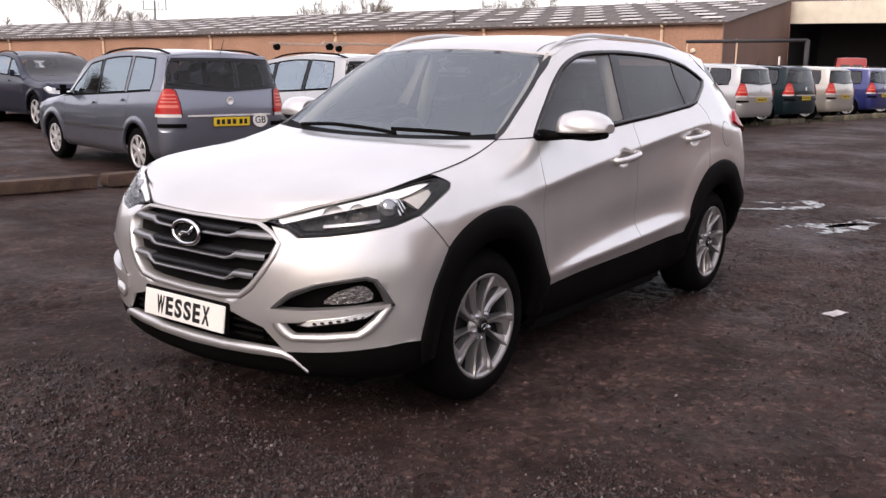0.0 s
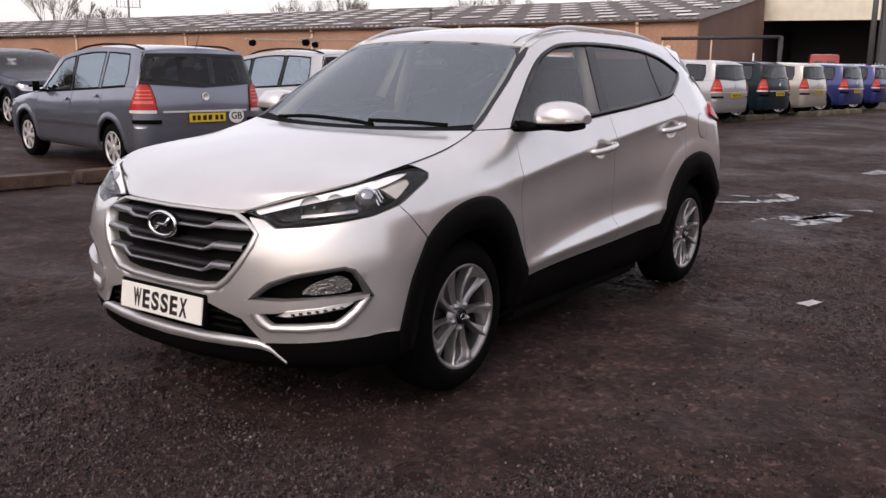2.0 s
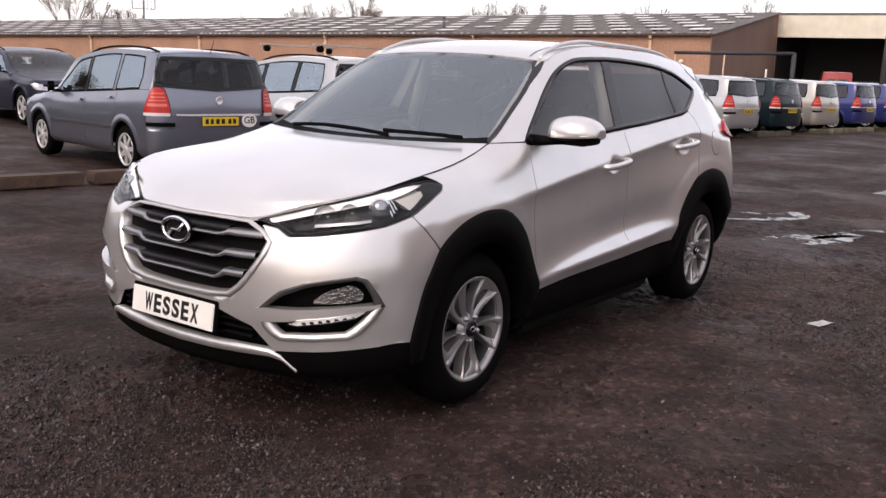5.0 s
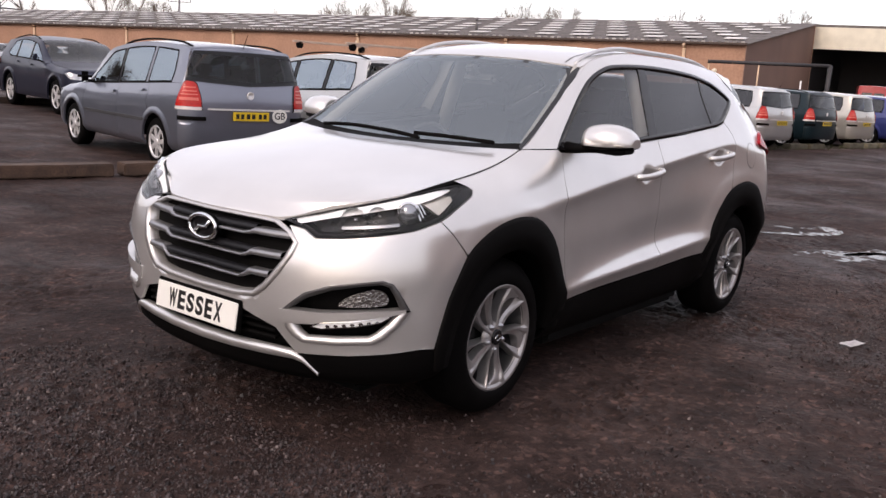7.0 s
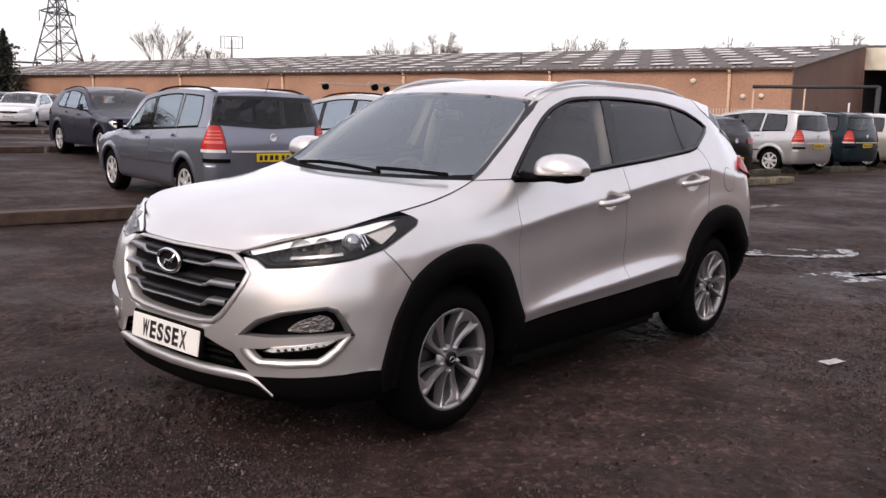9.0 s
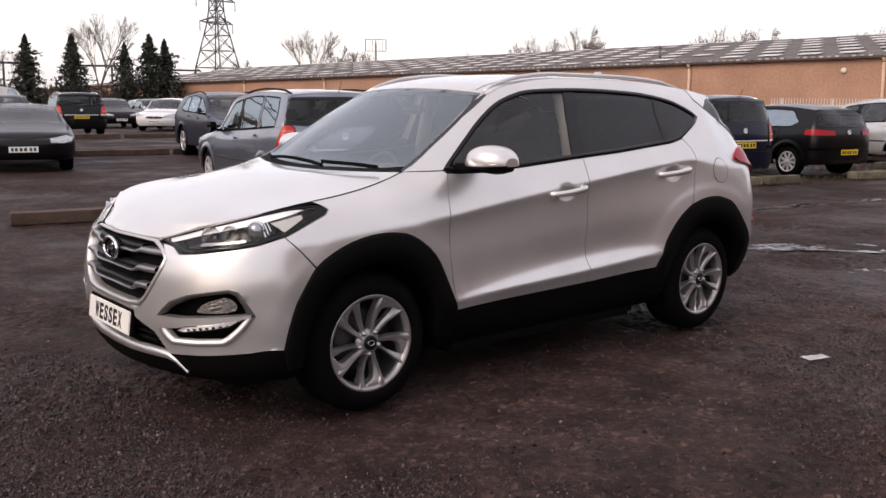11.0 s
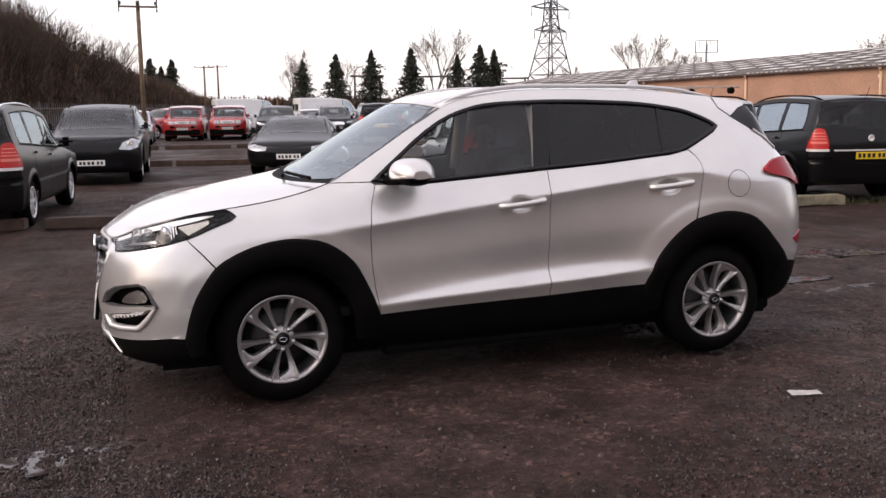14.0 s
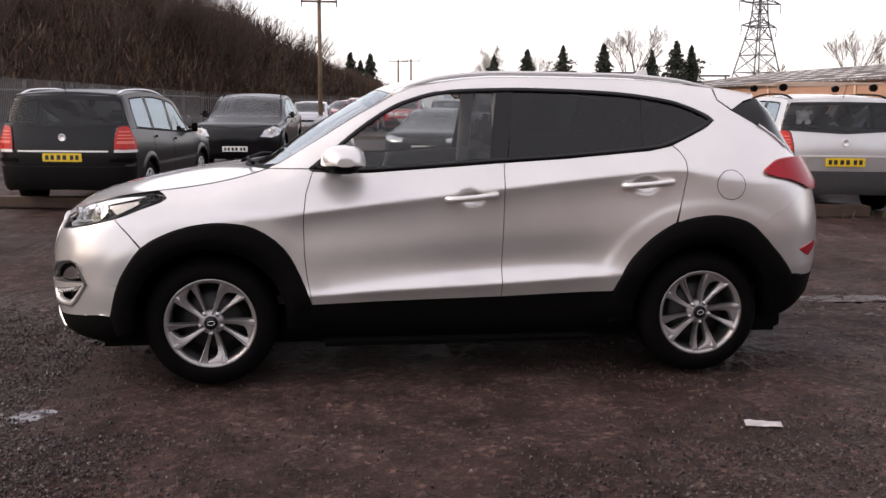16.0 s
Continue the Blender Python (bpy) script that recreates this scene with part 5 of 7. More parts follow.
for x in (0, 2.67):
    for s in (-1, 1):
        b = bmesh.new()
        lathe(b, [(0.44, 0), (0.44, 0.30), (0.0, 0.30)], 28, pose(x, s * 0.80, 0.36, 90 * s, 0, 0))
        bmesh.ops.bisect_plane(b, geom=b.verts[:] + b.edges[:] + b.faces[:], plane_co=(0, 0, 0.30), plane_no=(0, 0, -1), clear_outer=True)
        part("wheel_liner", b, UNDER, suv)
# cabin
b = bmesh.new()
box(b, (2.9, 1.36, 0.05), pose(1.75, 0, 0.42), 0.01)
part("cabin_floor", b, TRIM, suv)
b = bmesh.new()
box(b, (0.42, 1.38, 0.22), pose(0.62, 0, 0.98, 0, 8, 0), 0.06)
box(b, (0.5, 1.36, 0.03), pose(0.50, 0, 1.10, 0, -3, 0), 0.012)
box(b, (0.25, 0.36, 0.10), pose(0.66, 0.36, 1.10, 0, 10, 0), 0.04)
part("dashboard", b, TRIM, suv)
b = bmesh.new()
tm = pose(0.93, 0.37, 0.99, 0, -65, 0)
tube(b, [tm @ Vector((0.185 * math.cos(a), 0.185 * math.sin(a), 0)) for a in np.linspace(0, 2 * math.pi, 33)[:-1]], 0.016, 8, closed=True)
box(b, (0.10, 0.12, 0.04), tm, 0.015)
box(b, (0.03, 0.34, 0.02), tm, 0.006)
part("steering_wheel", b, TRIM, suv)


def seat(x, y, w, back):
    b = bmesh.new()
    box(b, (0.52, w, 0.16), pose(x, y, 0.62, 0, -8, 0), 0.05)
    box(b, (0.15, w, 0.62), pose(x + back, y, 0.94, 0, 14, 0), 0.06)
    s = part("seat", b, CLOTH, suv)
    for dy in ((0,) if w < 0.7 else (-0.42, 0.0, 0.42)):
        b = bmesh.new()
        box(b, (0.10, 0.26, 0.18), pose(x + back + 0.11, y + dy, 1.33, 0, 10, 0), 0.045)
        rod(b, (x + back + 0.08, y + dy - 0.06, 1.2), (x + back + 0.1, y + dy - 0.06, 1.3), 0.007)
        rod(b, (x + back + 0.08, y + dy + 0.06, 1.2), (x + back + 0.1, y + dy + 0.06, 1.3), 0.007)
        part("headrest", b, CLOTH, s)


seat(1.25, 0.37, 0.5, 0.28), seat(1.25, -0.37, 0.5, 0.28), seat(2.1, 0, 1.3, 0.3)
part("headlining", panel([(1.0, 0.06), (2.9, 0.06), (2.9, 1.0), (1.0, 1.0)], top, step=(0.2, 0.2), proud=-0.045, thick=0, side=2, centre=(1, 1.0)), LINER, suv)
for s in (-1, 1):
    b = bmesh.new()
    tube(b, [(1.55, s * 0.72, 1.1), (1.56, s * 0.66, 1.35), (1.56, s * 0.58, 1.56)], 0.045, 8)
    part("door_post", b, LINER, suv)
    b = bmesh.new()
    tube(b, curve([(0.40, s * 0.66, 1.12), (0.7, s * 0.62, 1.33), (1.0, s * 0.56, 1.52)], 4), 0.035, 8)
    part("screen_post_lining", b, LINER, suv)
b = bmesh.new()
box(b, (0.04, 0.22, 0.06), pose(0.93, 0, 1.44, 0, 20, 0), 0.02)
box(b, (0.09, 0.07, 0.04), pose(0.86, 0, 1.485, 0, 25, 0), 0.015)
part("rear_view_mirror", b, mat("grey_mirror_back", (0.09, 0.09, 0.09), 0.5, vary=0.1), suv)

# ---- the other cars ----
CAR_GLASS = glass("car_window_glass", (0.58, 0.61, 0.62), ior=1.6)
SIDE_GLASS = glass("car_side_glass", (0.60, 0.65, 0.67), ior=4.0, sheen=(0.80, 0.92, 1.0))
# dark tint stands in for the dark surroundings the far row's windows reflect
DARK_REFLECTION = glass("dark_reflection_glass", (0.22, 0.23, 0.235), ior=1.7)
REAR_GLASS = glass("dark_rear_glass", (0.66, 0.68, 0.69), ior=1.4)
REAR_PANE = mat("blank_rear_glass", (0.012, 0.013, 0.014), 0.04, spec=0.8, vary=0.5, scale=3)
PLASTIC_GREY = mat("grey_bumper_plastic", (0.04, 0.04, 0.042), 0.55, vary=0.1)
WHITE_LENS = mat("reversing_lens", (0.7, 0.66, 0.64), 0.15, coat=1.0)
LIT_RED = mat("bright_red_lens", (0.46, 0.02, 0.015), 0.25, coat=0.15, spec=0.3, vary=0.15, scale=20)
COVER = mat("wheel_cover", (0.62, 0.61, 0.61), 0.36, 0.45, vary=0.06)


def road_wheel(rad, spokes, width=0.2):
    """A small wheel with a spoked face towards -y, built once for each size."""
    w = part("wheel", bmesh.new(), [])
    turn = pose(0, 0, 0, 90, 0, 0)
    rim = rad * 0.66
    b = bmesh.new()
    lathe(b, [(rim, 0.01), (rim + 0.02, 0.02), (rad - 0.03, 0.015), (rad - 0.008, -0.005), (rad, -0.03), (rad, -width + 0.03), (rad - 0.03, -width), (rim, -width)], 36, turn)
    part("tyre", b, RUBBER, w)
    b = bmesh.new()
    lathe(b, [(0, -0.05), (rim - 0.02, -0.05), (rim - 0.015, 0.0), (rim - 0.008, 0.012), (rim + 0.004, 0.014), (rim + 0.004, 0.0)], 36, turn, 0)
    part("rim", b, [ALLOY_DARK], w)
    b = bmesh.new()
    lathe(b, [(rim - 0.022, 0.0), (rim - 0.012, 0.014), (rim + 0.003, 0.016), (rim + 0.004, 0.004)], 36, turn)
    part("rim_lip", b, COVER, w)
    for i in range(spokes):
        b = bmesh.new()
        a = 2 * math.pi * i / spokes
        box(b, (rim * 0.92, 0.05 * 7 / spokes + 0.012, 0.02), turn @ Matrix.Rotation(a, 4, "Z") @ pose(rim * 0.5, 0, -0.002, 0, 3, 0), 0.006)
        part("spoke", b, COVER, w)
    b = bmesh.new()
    lathe(b, [(0.055, -0.01), (0.05, 0.012), (0.03, 0.018), (0, 0.019)], 20, turn)
    part("hub", b, COVER, w)
    return w


def car_skin(L, half, H, fo, wb, hood, belt, cowl, header, roof_end, lean, tumble, nose=0.45, tail=0.35, tail_z=None, bow=0.0):
    """A plain car skin from its main sizes. hood: (front z, rear z); belt: (front z, rear z); cowl, header, roof_end: (x, z)."""
    fx, rx = -fo + nose, L - fo - tail
    uf, ur = fx - 1, rx + 1
    m = 0.5 * (header[0] + roof_end[0])
    ub = [uf, fx - 0.5, fx, 0.5 * (fx + cowl[0]), cowl[0], header[0], m, roof_end[0] if roof_end[0] < rx else rx - 0.02, rx + 0.02, rx + 0.5, ur]
    n = len(ub)
    seam = [hood[0], hood[0] + 0.03, hood[0] + 0.6 * (hood[1] - hood[0]), hood[1] - 0.04, cowl[1] - 0.01, header[1] - 0.05, H - 0.045, roof_end[1] - 0.03, roof_end[1] - 0.045, roof_end[1] - 0.04, roof_end[1] - 0.03]
    s_in = [0.10, 0.16, 0.12, 0.13, 0.15, tumble - 0.03, tumble, tumble, tumble + 0.02, (lean + tumble) / 2, lean]
    bl = [min(s - 0.05, belt[0] + (belt[1] - belt[0]) * min(1, max(0, (u - cowl[0]) / (rx - cowl[0])))) for u, s in zip(ub, seam)]
    b_in = [0.05, 0.07, 0.03, 0.03, 0.05, 0.06, 0.06, 0.06, 0.06, 0.06, 0.05]
    rows = [[(u, 0.20, 0.16) for u in ub], [(u, 0.29, 0.04) for u in ub], [(u, 0.42, 0.012) for u in ub], [(u, 0.56, 0.0) for u in ub]]
    rows.append([(u, 0.56 + 0.62 * (z - 0.56), 0.008 + bow) for u, z in zip(ub, bl)])
    rows.append([(u, z, i) for u, z, i in zip(ub, bl, b_in)])
    rows.append([(u, 0.5 * (z + s), i + 0.48 * (k - i)) for u, z, i, s, k in zip(ub, bl, b_in, seam, s_in)])
    rows.append([(u, s, k) for u, s, k in zip(ub, seam, s_in)])
    ridge = [(uf, -fo + 0.10, hood[0]), (fx - 0.5, -fo + 0.14, hood[0] + 0.03), (fx, -fo + 0.30, hood[0] + 0.6 * (hood[1] - hood[0])), (ub[3], 0.5 * (fx + cowl[0]) - 0.15, hood[1] - 0.01), (cowl[0], cowl[0] - 0.18, cowl[1] + 0.01),
             (header[0], header[0] - 0.08, header[1]), (m, m, H), (ub[7], roof_end[0] + 0.02, roof_end[1]), (rx + 0.02, L - fo - lean - 0.05, roof_end[1] - 0.01), (ur, L - fo - lean, roof_end[1] - 0.03)]
    return Skin(half, fx, rx, nose, tail, (2.6, 3.0), rows, ridge), ub


def bars(parent, m, material=None, w=0.40):
    """Unreadable lettering as plain bars."""
    for x, k in ((-0.31, 0.09), (-0.2, 0.09), (-0.07, 0.1), (0.05, 0.1), (0.2, 0.09), (0.31, 0.09)):
        b = bmesh.new()
        box(b, (k * w * 1.25, 0.062, 0.002))
        part("bar", b, INK, parent, m=m @ pose(x * w * 1.6, 0, 0))


def number_plate(parent, m, yellow):
    b = bmesh.new()
    box(b, (0.52, 0.11, 0.008), None, 0.003)
    p = part("number_plate", b, YELLOW_PLATE if yellow else WHITE_PLATE, parent, m=m)
    bars(p, pose(0, 0, 0.005))


def car(kind, label, m, body, spec, wheel_ob, wheels, details, group=""):
    """A car from its skin: body panels, glass, lamps, plates, wheels. wheels: (wheelbase, half track, radius)."""
    skin, ub = spec
    c = thing(kind, label, "car", m, group)
    F, T, S = skin.flank, skin.top, skin.seam_z
    wb, track, rad = wheels
    ra = rad + 0.055
    uf, ur, fx, rx = ub[0], ub[-1], skin.front, skin.rear
    arch = lambda x: [(x + ra * math.cos(a), rad + ra * math.sin(a)) for a in np.linspace(math.pi + 0.2, -0.2, 15)]  # noqa: E731
    belt = lambda u: float(np.interp(u, skin.span, skin.zs[5]))  # noqa: E731
    d0, d1, d2 = details["doors"]
    lower = [(uf, 0.26), (fx - 0.3, 0.24)] + arch(0) + arch(wb) + [(rx + 0.3, 0.26), (ur, 0.28)]
    upper = [(u, belt(u)) for u in np.linspace(ur, ub[4] - 0.02, 26)] + [(u, float(S(u)) - 0.004) for u in np.linspace(ub[4] - 0.021, uf, 22)]
    flank_poly = lower + upper
    step = details.get("step", (0.09, 0.07))
    for side in (0, 1):
        o = dict(side=side, step=step, thick=0.02)
        names = [("front_wing", -0.32, d0), ("front_door", d0, d1)] + ([("rear_door", d1, d2)] if d2 - d1 > 0.2 else []) + [("rear_quarter", d2, rx + 0.05)]
        for name, u0, u1 in names:
            part(name, panel(shrunk(slice_poly(flank_poly, u0, u1, 0.0), 0.003), F, **o), body, c)
        # frame over the windows
        glass_top = [(u, S(u) - details.get("frame", 0.06)) for u in np.linspace(ub[5] + 0.05, details["glass_end"], 12)]
        glass_poly = [(ub[4] + 0.22, belt(ub[4] + 0.22) + 0.012), (ub[5] - 0.02, S(ub[5]) - 0.075)] + glass_top + [(details["glass_end"] + details.get("kick", 0.12), belt(details["glass_end"]) + details.get("kick_z", 0.05)), (details["glass_end"] + 0.02, belt(details["glass_end"]) + 0.012)] + [(u, belt(u) + 0.012) for u in np.linspace(details["glass_end"] - 0.1, ub[4] + 0.4, 6)]
        seam = [(u, S(u) - 0.001) for u in np.linspace(ub[4] - 0.02, rx + 0.05, 26)]
        end = details["glass_end"]
        rear_low = (end + 0.02, belt(end) + 0.012)
        frame_poly = [(ub[4] - 0.02, belt(ub[4] - 0.02)), glass_poly[0], glass_poly[1]] + glass_top + [(end + details.get("kick", 0.12), belt(end) + details.get("kick_z", 0.05)), rear_low, (end + 0.03, belt(end + 0.03))]
        frame_poly += [(u, belt(u)) for u in np.linspace(end + 0.1, rx + 0.05, 6)] + seam[::-1]
        part("upper_body", panel(frame_poly, F, **o), body, c)
        part("window_ledge", panel([(u, belt(u)) for u in np.linspace(ub[4], end + 0.02, 12)] + [(u, belt(u) + 0.014) for u in np.linspace(end + 0.02, ub[4] + 0.2, 12)], F, step=(0.2, 0.2), thick=0.02, side=side), BLACK_PLASTIC, c)
        cuts = details["panes"]
        for k, ((a0, a1), (b0, b1)) in enumerate(zip(cuts, cuts[1:])):
            part("window_pillar", panel(slice_poly(glass_poly, a1, b0, details.get("pillar_lean", 0.02)), F, step=(0.2, 0.12), thick=0.02, side=side), body if details.get("body_pillar") == k else GLOSS_BLACK, c)
        tip = slice_poly(glass_poly, ub[4], cuts[0][0], details.get("pillar_lean", 0.02))
        if len(tip) > 2:
            part("mirror_corner", panel(tip, F, step=(0.2, 0.12), thick=0.02, side=side), GLOSS_BLACK, c)
        for u0, u1 in details["panes"]:
            cut = slice_poly(glass_poly, u0, u1, details.get("pillar_lean", 0.02))
            pane = part("side_window", panel(cut, F, step=(0.15, 0.12), proud=0.0, thick=0, side=side), details.get("pane_mat", SIDE_GLASS), c)
            pane.visible_shadow = False
            part("window_seal", ribbon([[(*q, 0.0035) for q in shrunk(cut, -0.004)], [(*q, 0.0035) for q in shrunk(cut, 0.016)]], F, side, closed=True), BLACK_PLASTIC, pane)
        if details.get("strip"):
            z0 = details["strip"]
            part("door_moulding", panel([(d0 + 0.03, z0), (d2, z0 + 0.01), (d2, z0 + 0.05), (d0 + 0.03, z0 + 0.04)], F, step=(0.2, 0.05), proud=0.012, side=side), details.get("strip_mat", PLASTIC_GREY), c)
        for k, (du, dz) in enumerate(((d1 - 0.16, -0.10), (d2 - 0.18, -0.08))[: 2 if d2 - d1 > 0.2 else 1]):
            part("door_handle", panel([(du - 0.08, belt(du) + dz - 0.012), (du + 0.08, belt(du) + dz - 0.012), (du + 0.08, belt(du) + dz + 0.012), (du - 0.08, belt(du) + dz + 0.012)], F, step=(0.05, 0.02), proud=0.035, thick=0.03, side=side), body, c)
        b = bmesh.new()
        s = -1 if side == 0 else 1
        my, mx, mz = s * (skin.half + 0.045), ub[4] + 0.36, belt(ub[4] + 0.3)
        box(b, (0.12, 0.20, 0.14), pose(mx, my, mz + 0.085, 0, 0, s * 10), 0.055)
        mirror = part("door_mirror", b, details.get("mirror", body), c)
        b = bmesh.new()
        box(b, (0.06, 0.14, 0.03), pose(mx + 0.02, s * (skin.half - 0.06), mz + 0.03), 0.012)
        part("mirror_foot", b, BLACK_PLASTIC, mirror)
        # rolled wheel-arch lips
        for x in (0, wb):
            an = np.linspace(math.pi + 0.15, -0.15, 19)
            ring = [[(x + (ra + d) * math.cos(a), rad + (ra + d) * math.sin(a), q) for a in an] for d, q in ((-0.001, -0.012), (0.0, 0.016), (0.03, 0.015), (0.055, 0.007), (0.085, 0.0))]
            part("arch_lip", ribbon(ring, F, side), details.get("lip", body), c)
        if details.get("rails"):
            b = bmesh.new()
            us = np.linspace(ub[5] + 0.15, rx - 0.1, 16)
            tube(b, [Vector(T([u], [0.10])[0]) * 1 + Vector((0, 0, 0.03 * min(1, 8 * t * (1 - t)))) for t, u in zip(np.linspace(0, 1, 16), us)], 0.014, 6)
            if side:
                for v in b.verts:
                    v.co.y = -v.co.y
                bmesh.ops.recalc_face_normals(b, faces=b.faces)
            part("roof_rail", b, details["rails"], c)
        # lamps
        fl = [(u, min(z, float(S(u)) - 0.012)) for u, z in details["front_lamp"]]
        part("headlamp", panel(fl, F, step=(0.05, 0.05), proud=0.008, side=side), details.get("lamp_mat", HEADLAMP), c)
        if details.get("round_lamp"):
            u, z, r = details["round_lamp"]
            p, q = Vector(F([u], [z], 0.012)[0]), Vector(F([u], [z], 0.03)[0])
            b = bmesh.new()
            lathe(b, [(r, -0.02), (r, 0.004), (r * 0.86, 0.012), (r * 0.8, 0.002), (r * 0.45, -0.004), (r * 0.3, 0.01), (0, 0.014)], 24, Matrix.Translation(p) @ (q - p).to_track_quat("Z", "Y").to_matrix().to_4x4())
            if side:
                for v in b.verts:
                    v.co.y = -v.co.y
                bmesh.ops.reverse_faces(b, faces=b.faces)
            part("round_lamp", b, AMBER, c)
        for poly, material in details.get("rear_bands", ()):
            part("lamp_band", panel(poly, F, step=(0.06, 0.06), proud=0.02, thick=0.006, side=side), material, c)
        for poly in details.get("inserts", ()):
            part("bumper_insert", panel(poly, F, step=(0.06, 0.05), proud=0.018, side=side), BLACK_PLASTIC, c)
        for poly, material in details["rear_lamp"]:
            tail = part("tail_lamp", panel(poly, F, step=(0.06, 0.06), proud=0.016, side=side), material, c)
            part("lamp_rim", ribbon([[(*q, 0.004) for q in shrunk(list(poly), -0.008)], [(*q, 0.018) for q in shrunk(list(poly), 0.002)], [(*q, 0.018) for q in shrunk(list(poly), 0.007)]], F, side, closed=True), GLOSS_BLACK, tail)
    # bumpers, bonnet, roof, glass front and back
    nose = slice_poly(flank_poly, uf - 0.1, -0.325, 0.0)
    part("front_bumper", panel(nose, F, step=step, side=2, thick=0.02, centre=(0, uf)), body, c)
    rear = [(rx + 0.055, 0.27), (ur, 0.29), (ur, details["rear_split"]), (rx + 0.055, details["rear_split"])]
    part("rear_bumper", panel(rear, F, step=step, side=2, thick=0.02, proud=0.012, centre=(0, ur)), details.get("rear_bumper", body), c)
    rw = details["rear_glass"]
    see = abs(rw[1][0] - ur) < 1e-6
    hole = shrunk([(u, z) for u, z in rw[:1] + [(ur + 0.3, rw[1][1]), (ur + 0.3, rw[2][1])] + rw[3:]], 0.045)
    hole = [(min(u, ur), z) for u, z in hole]
    notch = [hole[1], hole[0]] + hole[:2:-1] + [hole[2]] if see else []
    gate = [(rx + 0.055, details["rear_split"]), (ur, details["rear_split"])] + notch + [(ur, float(S(ur)) - 0.002), (rx + 0.5, float(S(rx + 0.5)) - 0.002), (rx + 0.055, float(S(rx + 0.055)) - 0.002)]
    gate_ob = part("tailgate", panel(gate, F, step=step, side=2, thick=0.02, centre=(0, ur)), body, c)
    if see:
        part("window_surround", panel([rw[0], rw[1]] + notch + [rw[2]] + rw[3:], F, step=(0.12, 0.1), proud=0.006, thick=0.02, side=2, centre=(0, ur)), GLOSS_BLACK, gate_ob)
        part("rear_window", panel(hole, F, step=(0.12, 0.1), proud=0.002, thick=0, side=2, centre=(0, ur)), REAR_GLASS, gate_ob).visible_shadow = False
    else:
        part("rear_window", panel(rw, F, step=(0.12, 0.1), proud=0.006, thick=0.012, side=2, centre=(0, ur)), REAR_PANE, gate_ob)
    part("bonnet", panel([(u, 0.004) for u in np.linspace(uf + 0.01, ub[4] - 0.03, 20)] + [(ub[4] - 0.03, 1.0), (uf + 0.005, 1.0)], T, step=(0.1, 0.12), side=2, centre=(1, 1.0)), body, c)
    part("windscreen", panel([(ub[4] - 0.01, 1.0), (ub[4] - 0.01, 0.04), (ub[5] - 0.03, 0.07), (ub[5] - 0.03, 1.0)], T, step=(0.12, 0.15), proud=0.0, thick=0, side=2, centre=(1, 1.0)), CAR_GLASS, c).visible_shadow = False
    part("screen_pillar", ribbon([[(u, 0.0, 0.001) for u in np.linspace(ub[4] - 0.03, ub[5], 8)], [(u, 0.05, 0.004) for u in np.linspace(ub[4] - 0.03, ub[5], 8)]], T, 2), body, c)
    part("roof", panel([(ub[5] - 0.02, 1.0), (ub[5] - 0.02, 0.004)] + [(u, 0.004) for u in np.linspace(ub[5], rx + 0.06, 16)] + [(ur - 0.01, 0.01), (ur - 0.01, 1.0)], T, step=(0.14, 0.14), side=2, thick=0.02, centre=(1, 1.0)), details.get("roof_mat", body), c)
    gr = details["grille"]
    part("grille", panel(gr, F, step=(0.08, 0.05), proud=0.006, side=2, centre=(0, uf)), details.get("grille_mat", GLOSS_BLACK), c)
    fp = F([uf], [details["plate_z"]], 0.014)[0]
    number_plate(c, pose(fp[0], 0, fp[2], 90, 0, -90), False)
    rp = F([ur], [details["rear_plate_z"]], 0.02 if details["rear_plate_z"] > details["rear_split"] else 0.03)[0]
    number_plate(c, pose(rp[0], 0, rp[2], 90, 0, 90), True)
    if details.get("chrome_z"):
        z0 = details["chrome_z"]
        part("chrome_strip", panel([(rx + 0.42, z0), (ur, z0), (ur, z0 + 0.022), (rx + 0.42, z0 + 0.022)], F, step=(0.1, 0.03), proud=0.022, side=2, centre=(0, ur)), STRIP, gate_ob)
    if details.get("badge_z"):
        p = F([ur], [details["badge_z"]], 0.012)[0]
        b = bmesh.new()
        lathe(b, [(0.05, -0.006), (0.05, 0.004), (0.042, 0.008), (0.04, 0.004), (0, 0.004)], 24, pose(p[0], 0, p[2], 0, 90, 0))
        part("badge", b, STRIP, gate_ob)
    if details.get("aerial"):
        b = bmesh.new()
        p = T([rx - 0.05], [0.95])[0]
        rod(b, (p[0], 0, p[2]), (p[0] + 0.10, 0, p[2] + 0.17), 0.006, 0.003, 6)
        part("aerial", b, BLACK_PLASTIC, c)
    # cabin
    zs = max(0.5, belt(1.4) - 0.45)
    for x, w, y in ((1.45, 0.5, -0.37), (1.45, 0.5, 0.37), (2.3, 1.25, 0.0)):
        if x > ub[7] - 0.55:
            continue
        b = bmesh.new()
        box(b, (0.48, w, 0.14), pose(x - 0.2, y, zs, 0, -6, 0), 0.04)
        box(b, (0.13, w, 0.58), pose(x + 0.08, y, zs + 0.33, 0, 12, 0), 0.05)
        st = part("seat", b, CLOTH, c)
        for dy in ((0,) if w < 0.7 else (-0.38, 0.38)):
            b = bmesh.new()
            box(b, (0.09, 0.25, 0.17), pose(x + 0.17, y + dy, zs + 0.70, 0, 8, 0), 0.04)
            part("headrest", b, CLOTH, st)
    b = bmesh.new()
    box(b, (0.45, skin.half * 1.5, 0.2), pose(ub[4] + 0.38, 0, belt(ub[4] + 0.3) - 0.12, 0, 5, 0), 0.06)
    part("dashboard", b, TRIM, c)
    # dark core behind the arches
    b = bmesh.new()
